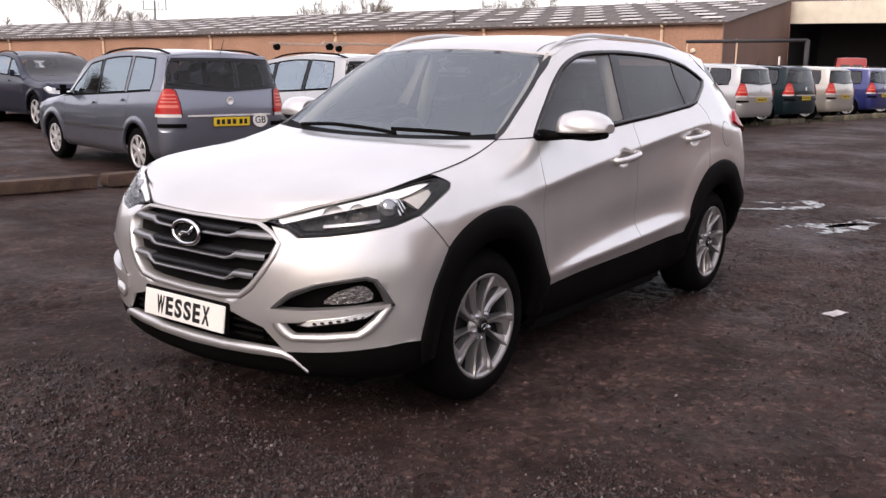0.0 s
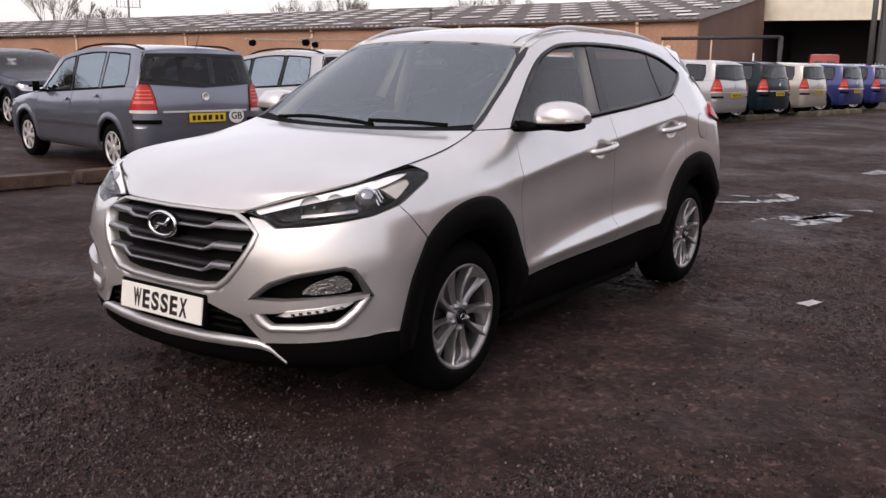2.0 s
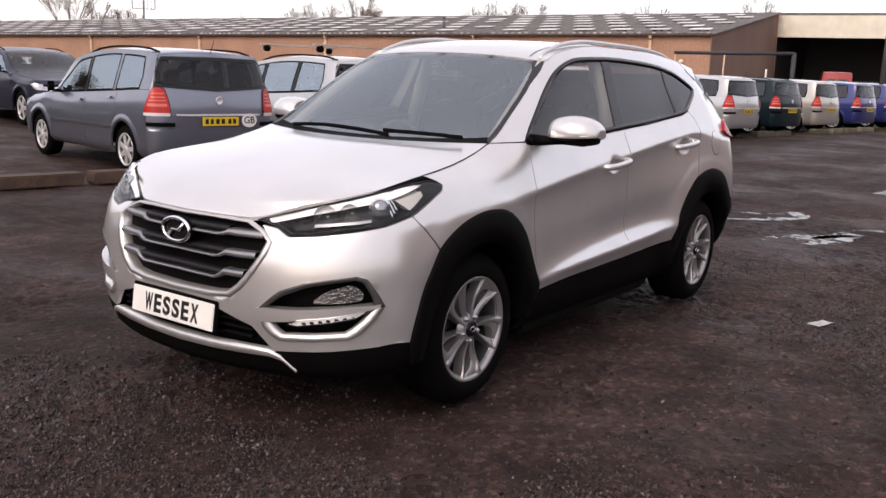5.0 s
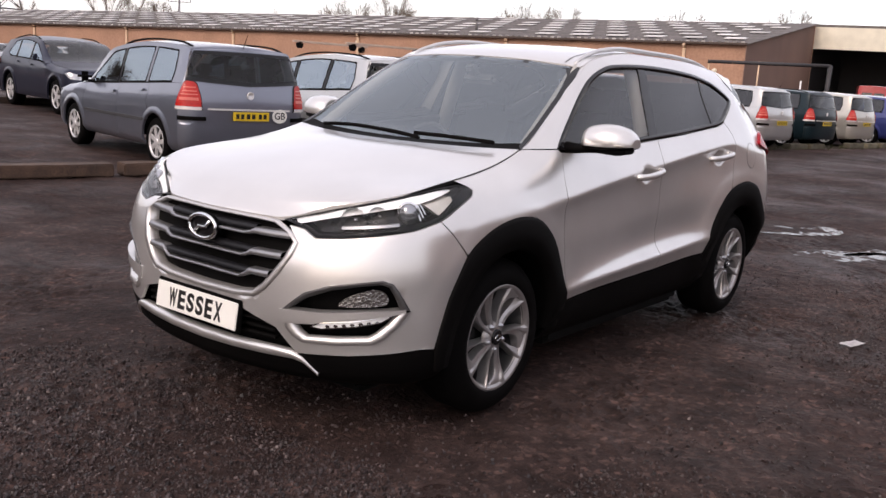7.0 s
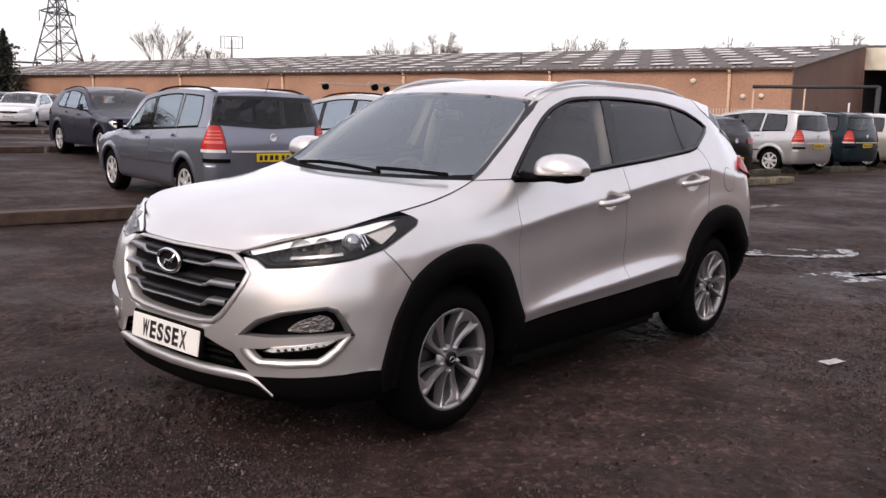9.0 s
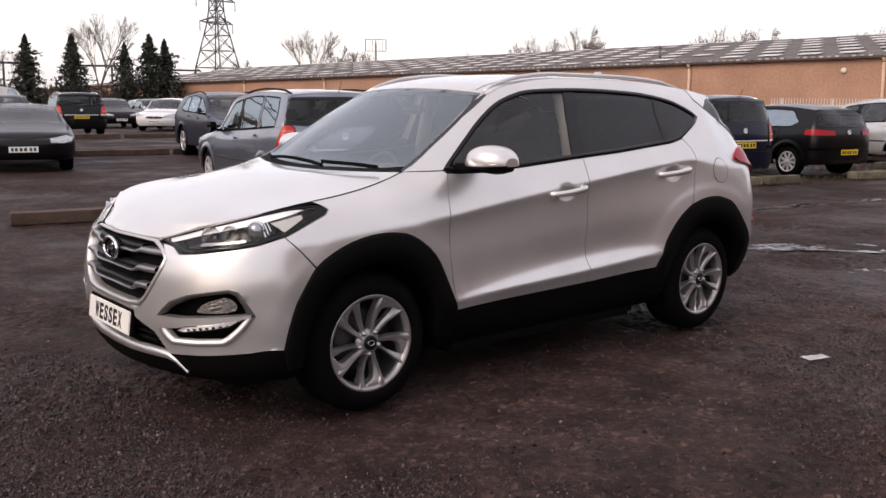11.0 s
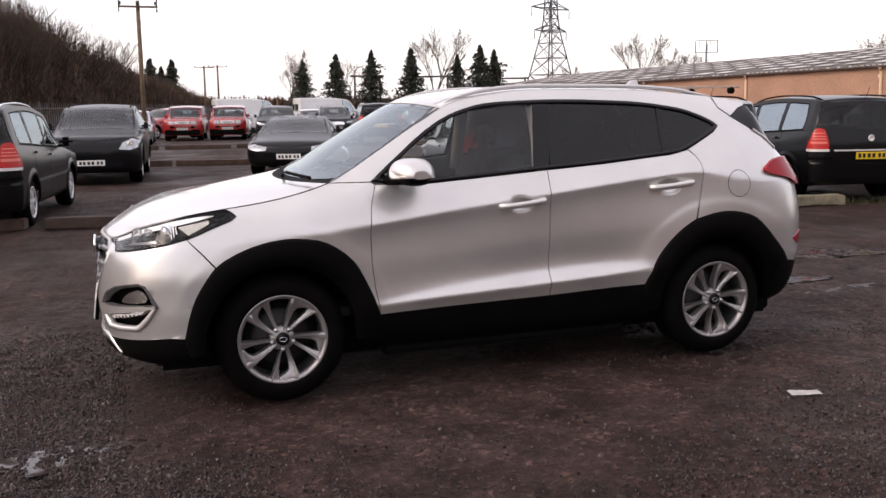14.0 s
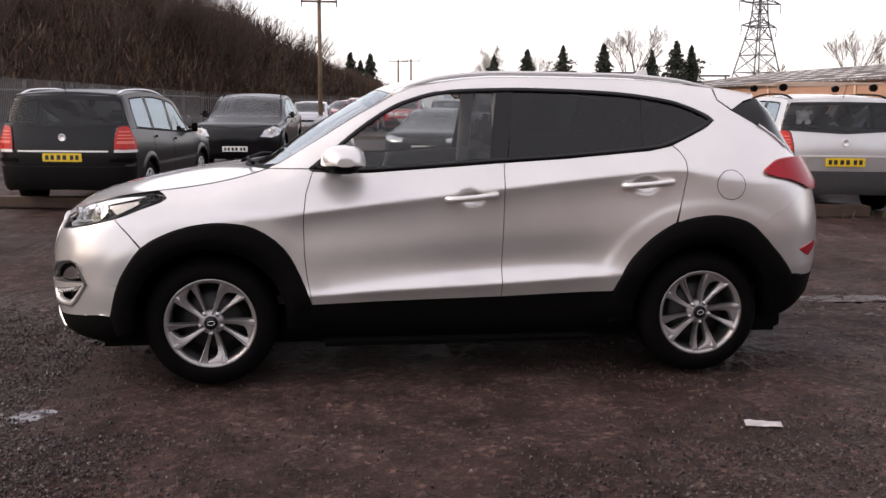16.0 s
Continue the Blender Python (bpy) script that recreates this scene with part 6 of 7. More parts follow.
    box(b, (skin.rear - skin.front + 0.1, skin.half * 1.30, 0.34), pose(0.5 * (skin.front + skin.rear), 0, 0.48), 0.05)
    part("underbody", b, UNDER, c)
    for x in (0, wb):
        for s, rz in ((-1, 0), (1, 180)):
            w = copy_thing(wheel_ob, pose(x, s * track, rad, 0, 17 * x, rz))
            w.parent = c
    return c


HEADLAMP = mat("headlamp_glass", (0.42, 0.43, 0.44), 0.08, 0.55, coat=1.0, vary=0.35, scale=14)
DARK_LAMP = mat("dark_headlamp_glass", (0.16, 0.16, 0.17), 0.06, 0.5, coat=1.0, vary=0.3, scale=14)

STRIP = mat("satin_strip", (0.72, 0.71, 0.70), 0.4, 0.4)
PALE_RED = mat("pale_red_lens", (0.66, 0.16, 0.12), 0.25, spec=0.3)

wheel_mpv = road_wheel(0.315, 7)
wheel_suv = road_wheel(0.37, 5, 0.24)
wheel_sport = road_wheel(0.34, 10, 0.24)
wheel_hatch = road_wheel(0.31, 9)
MPV = car_skin(4.467, 0.90, 1.625, 0.93, 2.70, (0.76, 0.96), (0.93, 1.10), (0.22, 0.99), (1.16, 1.525), (3.30, 1.565), 0.17, 0.19, nose=0.55, tail=0.26)
rx, ur = MPV[0].rear, MPV[1][-1]
MPV_PARTS = dict(doors=(0.42, 1.55, 2.45), glass_end=3.02, kick=0.05, kick_z=0.17, panes=((0.68, 1.50), (1.57, 2.36), (2.43, 3.3)), strip=0.55, mirror=BLACK_PLASTIC, rails=None, aerial=True, pillar_lean=0.03,
                 front_lamp=[(-1.02, 0.64), (-0.62, 0.68), (-0.46, 0.80), (-0.56, 0.86), (-0.98, 0.76)], body_pillar=1,
                 rear_lamp=(([(rx + 0.01, 0.825), (rx + 0.35, 0.825), (rx + 0.34, 0.95), (rx + 0.30, 1.10), (rx + 0.27, 1.125), (rx + 0.14, 1.135), (rx + 0.10, 1.11), (rx + 0.04, 0.95)], LIT_RED), ([(rx, 0.785), (rx + 0.355, 0.785), (rx + 0.35, 0.822), (rx + 0.008, 0.822)], WHITE_LENS)),
                 rear_bands=tuple(([(rx + 0.075 + k, z), (rx + 0.31 - k * 0.6, z), (rx + 0.31 - k * 0.6, z + h), (rx + 0.075 + k, z + h)], PALE_RED) for z, h, k in ((0.90, 0.035, 0.0), (0.965, 0.014, 0.015), (1.005, 0.014, 0.03), (1.05, 0.014, 0.045))),
                 inserts=([(rx + 0.06, 0.655), (rx + 0.40, 0.655), (rx + 0.40, 0.705), (rx + 0.06, 0.705)],),
                 rear_split=0.60, rear_glass=[(rx + 0.12, 1.14), (ur, 1.09), (ur, 1.515), (rx + 0.30, 1.505), (rx + 0.09, 1.475)], grille=[(-1.48, 0.62), (-1.08, 0.62), (-1.08, 0.74), (-1.48, 0.75)], plate_z=0.48, rear_plate_z=0.72, chrome_z=0.79, badge_z=0.98)
paints = {}


def coat(name, col, metal=0.35, rough=0.34):
    if name not in paints:
        paints[name] = paint(name + "_paint", col, metal, rough) if max(col) > 0.1 else mat(name + "_paint", col, 0.3, metal, 0.18, vary=0.08, scale=3, spec=0.2)
    return paints[name]


HEAD = -99.4


def mpv(name, label, x, y, body, rz=HEAD, **more):
    """An MPV by the place of its rear bumper's middle."""
    d = dict(MPV_PARTS)
    d.update(more)
    back = Matrix.Translation((x, y, ground_z(x, y))) @ Matrix.Rotation(radians(rz), 4, "Z")
    return car(name, label, back @ Matrix.Translation((-(4.467 - 0.93), 0, 0)), body, MPV, wheel_mpv, (2.70, 0.86, 0.315), d, "cars parked in the yard")


STEEL_BLUE = coat("steel_blue_grey", (0.19, 0.205, 0.25), 0.7)
LIGHT_SILVER = coat("pale_silver", (0.52, 0.52, 0.51), 0.68)
JET = coat("black", (0.003, 0.003, 0.0035), 0.0, 0.3)
NAVY = coat("navy", (0.006, 0.008, 0.022), 0.2)
BOTTLE = coat("dark_teal", (0.01, 0.022, 0.028), 0.2)
BEIGE = coat("warm_silver", (0.50, 0.475, 0.42), 0.55)
ROYAL = coat("royal_blue", (0.025, 0.035, 0.16), 0.3)

gb_car = mpv("minivan", "blue-grey MPV seen from its rear corner, behind the sleepers", 4.62, 6.22, STEEL_BLUE, rails=BLACK_PLASTIC)
b = bmesh.new()
lathe(b, [(0.09, 0), (0.09, 0.003), (0, 0.003)], 28)
for f in b.faces:
    f.smooth = False
for v in b.verts:
    v.co.x *= 1.25
sticker = part("oval_sticker", b, WHITE_PLATE, gb_car, "white oval sticker lettered GB", m=pose(3.56, 0.42, 0.73, 90, 0, 90))
words("GB", 0.125, INK, "lettering", sticker, pose(0, 0, 0.004), bold=0.012)
BARE_BAR = mat("bare_bar", (0.52, 0.40, 0.32), 0.5, 0.2, vary=0.1)
bar_car = mpv("minivan", "pale silver MPV with roof bars across its rails", 7.45, 5.85, LIGHT_SILVER, rails=BLACK_PLASTIC, rear_bumper=PLASTIC_GREY, body_pillar=None)
for x in (1.35, 2.75):
    b = bmesh.new()
    box(b, (0.07, 1.5, 0.035), pose(x, 0, 1.765), 0.012)
    bar = part("roof_bar", b, BARE_BAR, bar_car)
    for s in (-1, 1):
        b = bmesh.new()
        box(b, (0.10, 0.10, 0.10), pose(x, s * 0.62, 1.71), 0.02)
        part("bar_foot", b, BLACK_PLASTIC, bar)
b = bmesh.new()
for x, z, r in ((0.0, 0.0, 0.085), (0.03, 0.125, 0.06), (-0.055, -0.09, 0.04), (0.06, -0.09, 0.04), (-0.075, 0.03, 0.035), (0.09, 0.04, 0.035)):
    for v in bmesh.ops.create_icosphere(b, subdivisions=2, radius=r)["verts"]:
        v.co = v.co * (1 + 0.5 * noise.noise(v.co * 25)) + Vector((0, x, z))
for f in b.faces:
    f.smooth = True
tagged(part("plush_toy", b, mat("white_plush", (0.72, 0.70, 0.66), 0.95, vary=0.1, scale=20), m=bar_car.matrix_basis @ pose(3.17, -0.46, 1.335)), "white plush toy behind the rear window of a silver car", "toy")
mpv("minivan", "black MPV with a chrome strip over its yellow plate", 9.94, 5.44, JET, rails=BLACK_PLASTIC)
mpv("minivan", "navy blue MPV reversed up to the kerb", 12.55, 5.05, NAVY, rails=CHROME)
mpv("minivan", "pale silver MPV with grey bumper in the row", 21.2, 4.9, LIGHT_SILVER, rails=LIGHT_SILVER, pane_mat=DARK_REFLECTION)
mpv("minivan", "dark teal MPV in the row behind the kerb", 24.14, 4.6, BOTTLE, rails=BLACK_PLASTIC, pane_mat=DARK_REFLECTION)
mpv("minivan", "warm silver MPV in the row behind the kerb", 27.26, 4.29, BEIGE, pane_mat=DARK_REFLECTION)
mpv("minivan", "royal blue MPV in the row behind the kerb", 30.5, 3.85, ROYAL, pane_mat=DARK_REFLECTION)
mpv("minivan", "royal blue MPV at the end of the row", 33.7, 3.47, ROYAL, pane_mat=DARK_REFLECTION)
mpv("minivan", "black MPV standing with its rear to the yard", -2.84, 7.05, JET, rz=HEAD + 1.8, rails=CHROME)
mpv("minivan", "black MPV among the farther rows of cars", 9.21, 30.28, JET, rails=CHROME)

# hatchbacks
HATCH = car_skin(4.30, 0.90, 1.47, 0.88, 2.65, (0.74, 0.90), (0.93, 1.02), (0.55, 0.99), (1.36, 1.42), (2.95, 1.40), 0.38, 0.23, tail=0.34)
hx, hr = HATCH[0].rear, HATCH[1][-1]
HATCH_PARTS = dict(doors=(0.45, 1.55, 2.40), glass_end=2.62, kick=0.22, kick_z=0.10, panes=((0.78, 1.50), (1.57, 2.9)), frame=0.06,
                   front_lamp=[(-1.1, 0.62), (-0.66, 0.66), (-0.5, 0.78), (-0.62, 0.80), (-1.05, 0.70)],
                   rear_lamp=(([(hx - 0.05, 0.86), (hx + 0.62, 0.86), (hx + 0.62, 0.95), (hx + 0.2, 0.98), (hx - 0.02, 0.97)], RED),),
                   rear_split=0.56, rear_glass=[(hx + 0.18, 1.03), (hr, 1.02), (hr, 1.30), (hx + 0.34, 1.29)], grille=[(-1.42, 0.56), (-1.12, 0.58), (-1.1, 0.66), (-1.42, 0.67)], plate_z=0.44, rear_plate_z=0.52, badge_z=0.92, step=(0.16, 0.12))


def hatch(label, x, y, body, rz, **more):
    d = dict(HATCH_PARTS)
    d.update(more)
    return car("hatchback_car", label, Matrix.Translation((x, y, ground_z(x, y))) @ Matrix.Rotation(radians(rz), 4, "Z") @ Matrix.Translation((-1.3, 0, 0)), body, HATCH, wheel_hatch, (2.65, 0.86, 0.31), d, "cars parked in the yard")


FACE = 80.6
WHITE = coat("white", (0.72, 0.72, 0.71), 0.0)
DARK_GREY = coat("dark_grey", (0.018, 0.018, 0.021), 0.3)
MID_SILVER = coat("mid_silver", (0.35, 0.36, 0.38), 0.5)
SIGNAL_RED = coat("red", (0.36, 0.012, 0.012), 0.0)
hatch("black hatchback with chrome window line in the row", 16.08, 6.8, JET, HEAD, step=(0.09, 0.07))
hatch("white hatchback facing the yard in a farther row", 15.4, 37.0, WHITE, FACE - 30)
hatch("black hatchback facing the yard in a farther row", 15.0, 42.8, JET, FACE)
for label, x, y, body, rz in (("silver hatchback parked by the palisade fence", -0.1, 37.6, MID_SILVER, FACE + 5), ("white hatchback among the far rows", 5.3, 46, WHITE, FACE), ("white hatchback among the far rows", 9.8, 47, WHITE, FACE),
                              ("dark grey hatchback among the far rows", 17.8, 44, DARK_GREY, FACE), ("silver hatchback among the far rows", 21.5, 47, MID_SILVER, FACE), ("white hatchback among the far rows", 24, 42.5, WHITE, FACE - 25),
                              ("silver hatchback among the far rows", 20.5, 52, LIGHT_SILVER, FACE), ("dark grey hatchback among the far rows", 25.5, 52, DARK_GREY, FACE), ("white hatchback among the far rows", 28, 50, WHITE, FACE)):
    hatch(label, x, y, body, rz)

# SUVs
TALL = car_skin(4.65, 0.94, 1.62, 0.90, 2.83, (0.88, 1.04), (1.06, 1.13), (0.62, 1.10), (1.40, 1.55), (3.15, 1.53), 0.34, 0.24, tail=0.34)
tx, tr = TALL[0].rear, TALL[1][-1]
TALL_PARTS = dict(doors=(0.50, 1.62, 2.50), glass_end=2.85, kick=0.2, kick_z=0.08, panes=((0.85, 1.57), (1.64, 2.44), (2.5, 3.3)), rails=BLACK_PLASTIC,
                  front_lamp=[(-1.06, 0.74), (-0.66, 0.77), (-0.52, 0.87), (-0.62, 0.90), (-1.02, 0.83)],
                  rear_lamp=(([(tx, 0.92), (tx + 0.5, 0.92), (tx + 0.5, 1.06), (tx + 0.05, 1.08)], RED),), rear_split=0.62,
                  rear_glass=[(tx + 0.2, 1.14), (tr, 1.13), (tr, 1.46), (tx + 0.32, 1.45)], grille=[(-1.45, 0.50), (-1.16, 0.52), (-1.13, 0.80), (-1.45, 0.82)], plate_z=0.50, rear_plate_z=0.80)


def tall(label, x, y, body, rz, name="suv", **more):
    d = dict(TALL_PARTS)
    d.update(more)
    return car(name, label, Matrix.Translation((x, y, ground_z(x, y))) @ Matrix.Rotation(radians(rz), 4, "Z") @ Matrix.Translation((-1.4, 0, 0)), body, TALL, wheel_suv, (2.83, 0.90, 0.37), d, "cars parked in the yard")


SLATE = coat("slate_blue", (0.024, 0.027, 0.045), 0.4)
tall("dark slate-blue SUV facing the yard in the second row", 8.33, 16.65, SLATE, FACE)
tall("black SUV with round headlamps facing the yard", -1.1, 16.3, JET, FACE + 5, front_lamp=[(-1.0, 0.72), (-0.8, 0.70), (-0.62, 0.76), (-0.54, 0.88), (-0.70, 0.93), (-0.92, 0.85)], round_lamp=(-0.78, 0.815, 0.065), plate_z=0.46, grille=[(-1.45, 0.36), (-0.95, 0.38), (-0.95, 0.52), (-1.45, 0.55)])
tall("dark grey SUV among the farther rows", 10.3, 43.5, DARK_GREY, FACE, grille_mat=CHROME)
tall("dark SUV behind the black coupe", 6.4, 38.5, DARK_GREY, FACE)
tall("red SUV among the farther rows", 1.6, 46.5, SIGNAL_RED, FACE - 40)

# boxy red off-roaders
BOXY = car_skin(4.24, 0.90, 1.68, 0.80, 2.57, (0.98, 1.08), (1.08, 1.12), (0.55, 1.12), (1.10, 1.60), (3.10, 1.62), 0.15, 0.14, nose=0.35, tail=0.25)
bx, br = BOXY[0].rear, BOXY[1][-1]
nose_x = lambda z: float(BOXY[0].flank([BOXY[1][0]], [z], 0.006)[0][0])  # noqa: E731
for label, x in (("red boxy off-roader with a seven-slot grille", 2.33), ("red boxy off-roader beside its twin", 4.45)):
    d = dict(TALL_PARTS)
    d.update(doors=(0.48, 1.5, 2.35), glass_end=2.75, panes=((0.72, 1.45), (1.52, 2.3), (2.38, 3.2)), front_lamp=[(-1.12, 0.80), (-0.85, 0.80), (-0.83, 0.96), (-1.10, 0.96)], lamp_mat=HEADLAMP,
             rear_lamp=(([(bx + 0.05, 0.95), (bx + 0.35, 0.95), (bx + 0.35, 1.12), (bx + 0.05, 1.12)], RED),), rear_glass=[(bx + 0.25, 1.16), (br, 1.16), (br, 1.5), (bx + 0.3, 1.5)], grille=[(-1.45, 0.80), (-1.14, 0.80), (-1.14, 0.96), (-1.45, 0.96)], grille_mat=WHITE_LENS, round_lamp=(-0.98, 0.88, 0.085), rails=LIGHT_SILVER, plate_z=0.58)
    jeep = car("off_roader", label, Matrix.Translation((x, 41.3, ground_z(x, 41.3))) @ Matrix.Rotation(radians(FACE), 4, "Z") @ Matrix.Translation((0, 0, 0)), SIGNAL_RED, BOXY, wheel_suv, (2.57, 0.87, 0.37), d, "cars parked in the yard")
    for k in range(-3, 4):
        b = bmesh.new()
        box(b, (0.03, 0.045, 0.13), pose(nose_x(0.88) + 0.003 * k * k, 0.088 * k, 0.88), 0.008)
        part("grille_slot", b, INK, jeep)
    for z, h, w in ((0.42, 0.26, 1.66), (0.66, 0.10, 1.2)):
        b = bmesh.new()
        box(b, (0.10, w, h), pose(nose_x(z) + 0.03, 0, z), 0.04)
        part("bumper_insert", b, BLACK_PLASTIC, jeep)

# low black coupe
LOW = car_skin(4.79, 0.94, 1.31, 0.92, 2.75, (0.66, 0.86), (0.90, 0.96), (0.60, 0.93), (1.50, 1.27), (2.40, 1.22), 0.75, 0.28, nose=0.55, tail=0.45)
lx, lr = LOW[0].rear, LOW[1][-1]
d = dict(TALL_PARTS)
d.update(doors=(0.55, 1.85, 1.86), glass_end=2.15, kick=0.15, kick_z=0.04, panes=((0.9, 1.85), (1.9, 2.5)), rails=None, front_lamp=[(-0.98, 0.585), (-0.78, 0.57), (-0.60, 0.61), (-0.52, 0.68), (-0.62, 0.735), (-0.82, 0.72), (-0.96, 0.66)],
         rear_lamp=(([(lx, 0.78), (lx + 0.4, 0.78), (lx + 0.4, 0.86), (lx, 0.86)], RED),), rear_split=0.5, rear_glass=[(lx + 0.35, 0.97), (lr, 0.95), (lr, 1.14), (lx + 0.45, 1.14)], grille=[(-1.37, 0.40), (-1.05, 0.41), (-1.0, 0.50), (-1.37, 0.52)], plate_z=0.46, rear_plate_z=0.6, step=(0.06, 0.05))
car("coupe", "low black coupe facing the yard in the second row", Matrix.Translation((2.95, 15.25, 0)) @ Matrix.Rotation(radians(FACE - 6), 4, "Z"), JET, LOW, wheel_sport, (2.75, 0.89, 0.34), d, "cars parked in the yard")

# white panel vans
VAN = car_skin(5.6, 0.98, 2.35, 0.90, 3.5, (1.05, 1.25), (1.30, 1.34), (0.15, 1.34), (0.95, 2.2), (4.4, 2.33), 0.08, 0.14, nose=0.40, tail=0.2)
vx, vr = VAN[0].rear, VAN[1][-1]
for label, x, y, rz in (("white panel van seen over the cars", 8.6, 62, 190), ("white panel van seen over the cars", 14.2, 61, 188), ("red van standing before the loading bay", 61.4, 12.5, 196)):
    d = dict(TALL_PARTS)
    d.update(doors=(0.3, 1.4, 1.41), glass_end=1.35, kick=0.02, kick_z=0.1, panes=((0.4, 1.4),), rails=None, front_lamp=[(-1.2, 0.8), (-0.9, 0.8), (-0.7, 1.0), (-0.85, 1.05), (-1.15, 0.95)], rear_lamp=(([(vx, 0.8), (vx + 0.2, 0.8), (vx + 0.2, 1.3), (vx, 1.3)], RED),), rear_split=0.6, rear_glass=[(vx + 0.4, 1.4), (vr - 0.05, 1.4), (vr - 0.05, 1.9), (vx + 0.4, 1.9)], grille=[(-1.5, 0.7), (-1.2, 0.7), (-1.2, 0.9), (-1.5, 0.9)])
    car("panel_van", label, Matrix.Translation((x, y, ground_z(x, y))) @ Matrix.Rotation(radians(rz), 4, "Z") @ Matrix.Translation((-1.7, 0, 0)), SIGNAL_RED if x > 40 else WHITE, VAN, wheel_suv, (3.5, 0.9, 0.37), d, "cars parked in the yard")
for w in (wheel_mpv, wheel_suv, wheel_sport, wheel_hatch):
    for o in (*w.children_recursive, w):
        bpy.data.objects.remove(o)

# ---- edges of the parking rows ----
OLD_WOOD = mat("weathered_sleeper", (0.055, 0.031, 0.020), 0.8, vary=0.35, scale=5, fine=0.3, fine_scale=60, bump=0.004, rand=0.3)
PALE_STONE = mat("mossy_concrete", (0.12, 0.105, 0.07), 0.85, vary=0.4, scale=6, fine=0.3, fine_scale=80, bump=0.004, rand=0.55)
GRASS = mat("rough_grass", (0.055, 0.06, 0.022), 0.8, rand=0.2)


def sleeper_row(x0, x1, height, seed, gap=0.12, size=2.45, kind="sleeper", label="weathered timber sleeper laid along the parking row", material=OLD_WOOD, skip=0.0):
    """Beams end to end along the line y = height - 0.165 x."""
    rng = random.Random(seed)
    x = x0
    while x < x1:
        L = size * rng.uniform(0.75, 1.05)
        if rng.random() >= skip:
            b = bmesh.new()
            box(b, (L, 0.24, 0.15), None, 0.015)
            bmesh.ops.subdivide_edges(b, edges=[e for e in b.edges if e.calc_length() > 0.5], cuts=7)
            for v in b.verts:
                v.co += Vector((0, noise.noise(v.co * 2 + Vector((seed, x, 0))) * 0.02, noise.noise(v.co * 3 + Vector((x, 0, seed))) * 0.014))
            y = height - 0.165 * (x + L / 2)
            tagged(part(kind, b, material, m=pose(x + L / 2, y, ground_z(x, y) + 0.07, 0, 0, -9.4 + rng.uniform(-1.2, 1.2))), label, "sleeper", "sleepers edging the rows")
        x += L + gap * rng.uniform(0.5, 2)


sleeper_row(-6.4, 6.2, 7.12, 3)
for x0, x1, height in ((6.4, 17, 7.05), (17, 39, 8.8)):
    sleeper_row(x0, x1, height, 4, 0.2, 1.0, "kerb_stone", "broken mossy concrete kerb stone behind the yard", PALE_STONE, 0.42)
sleeper_row(-7, 16, 19.9, 5)
sleeper_row(-6, 22, 30.3, 6)
rng = random.Random(11)
vs, fs = [], []
for k in range(2600):
    x = rng.uniform(5.5, 36)
    y = (7.05 if x < 17 else 8.8) - 0.165 * x + rng.gauss(0.1, 0.22)
    h, a, w = rng.uniform(0.04, 0.16), rng.uniform(0, 6.3), rng.uniform(0.004, 0.009)
    o = len(vs)
    vs += [(x - w * math.cos(a), y - w * math.sin(a), 0), (x + w * math.cos(a), y + w * math.sin(a), 0), (x + rng.gauss(0, 0.05), y + rng.gauss(0, 0.05), h)]
    fs.append((o, o + 1, o + 2))
me = bpy.data.meshes.new("grass_tufts")
me.from_pydata(vs, [], fs)
me.materials.append(GRASS)
tagged(new("grass_tufts", me), "rough grass tufts along the kerb stones", "grass", kind="stuff")

# ---- the long brick shed ----
def brick_material():
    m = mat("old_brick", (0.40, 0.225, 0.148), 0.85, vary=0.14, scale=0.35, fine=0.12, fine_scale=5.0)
    return m


BRICK = brick_material()
PIPE = mat("cream_downpipe", (0.60, 0.42, 0.28), 0.6, vary=0.15)
FASCIA = mat("dark_gutter", (0.07, 0.045, 0.035), 0.6, vary=0.2)
ROOF = mat("grey_cement_sheet", (0.115, 0.10, 0.092), 0.85, vary=0.3, scale=0.5, fine=0.25, fine_scale=4)
ROOFLIGHT = mat("pale_roof_sheet", (0.60, 0.585, 0.57), 0.6, vary=0.15, scale=1.5, rand=0.25)
SHEET_END = mat("sheet_edge", (0.36, 0.34, 0.32), 0.8, vary=0.3, scale=1.0, rand=0.6)
CREAM = mat("cream_cladding", (0.72, 0.67, 0.54), 0.6, vary=0.08, scale=1.0)
GALV = mat("galvanised_steel", (0.15, 0.145, 0.145), 0.6, 0.3, vary=0.2)
DARK_METAL_AND_SHADE = mat("dark_steel_and_bay_shade", (0.03, 0.028, 0.03), 0.6, vary=0.2)
ex = Vector((-0.148, 0.989, -0.0175)).normalized()
ey = Vector((-0.989, -0.148, 0)).normalized()
ez = ex.cross(ey)
shed_m = Matrix((ex, ey, ez)).transposed().to_4x4()
shed_m.translation = (67.82, 23.4, 0.65)
LONG, DEEP, EAVE, TOP = 127.0, 33.0, 4.45, 8.35
shed = thing("brick_shed", "long low brick shed under a grey sheet roof", "building", shed_m)
b = bmesh.new()
box(b, (LONG, 0.35, EAVE + 2.0), pose(LONG / 2, -0.175, EAVE / 2 - 1.0))
part("front_wall", b, BRICK, shed)
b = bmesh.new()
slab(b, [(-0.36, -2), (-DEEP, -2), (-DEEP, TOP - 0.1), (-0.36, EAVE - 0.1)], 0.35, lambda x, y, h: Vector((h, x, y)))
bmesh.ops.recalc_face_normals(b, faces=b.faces)
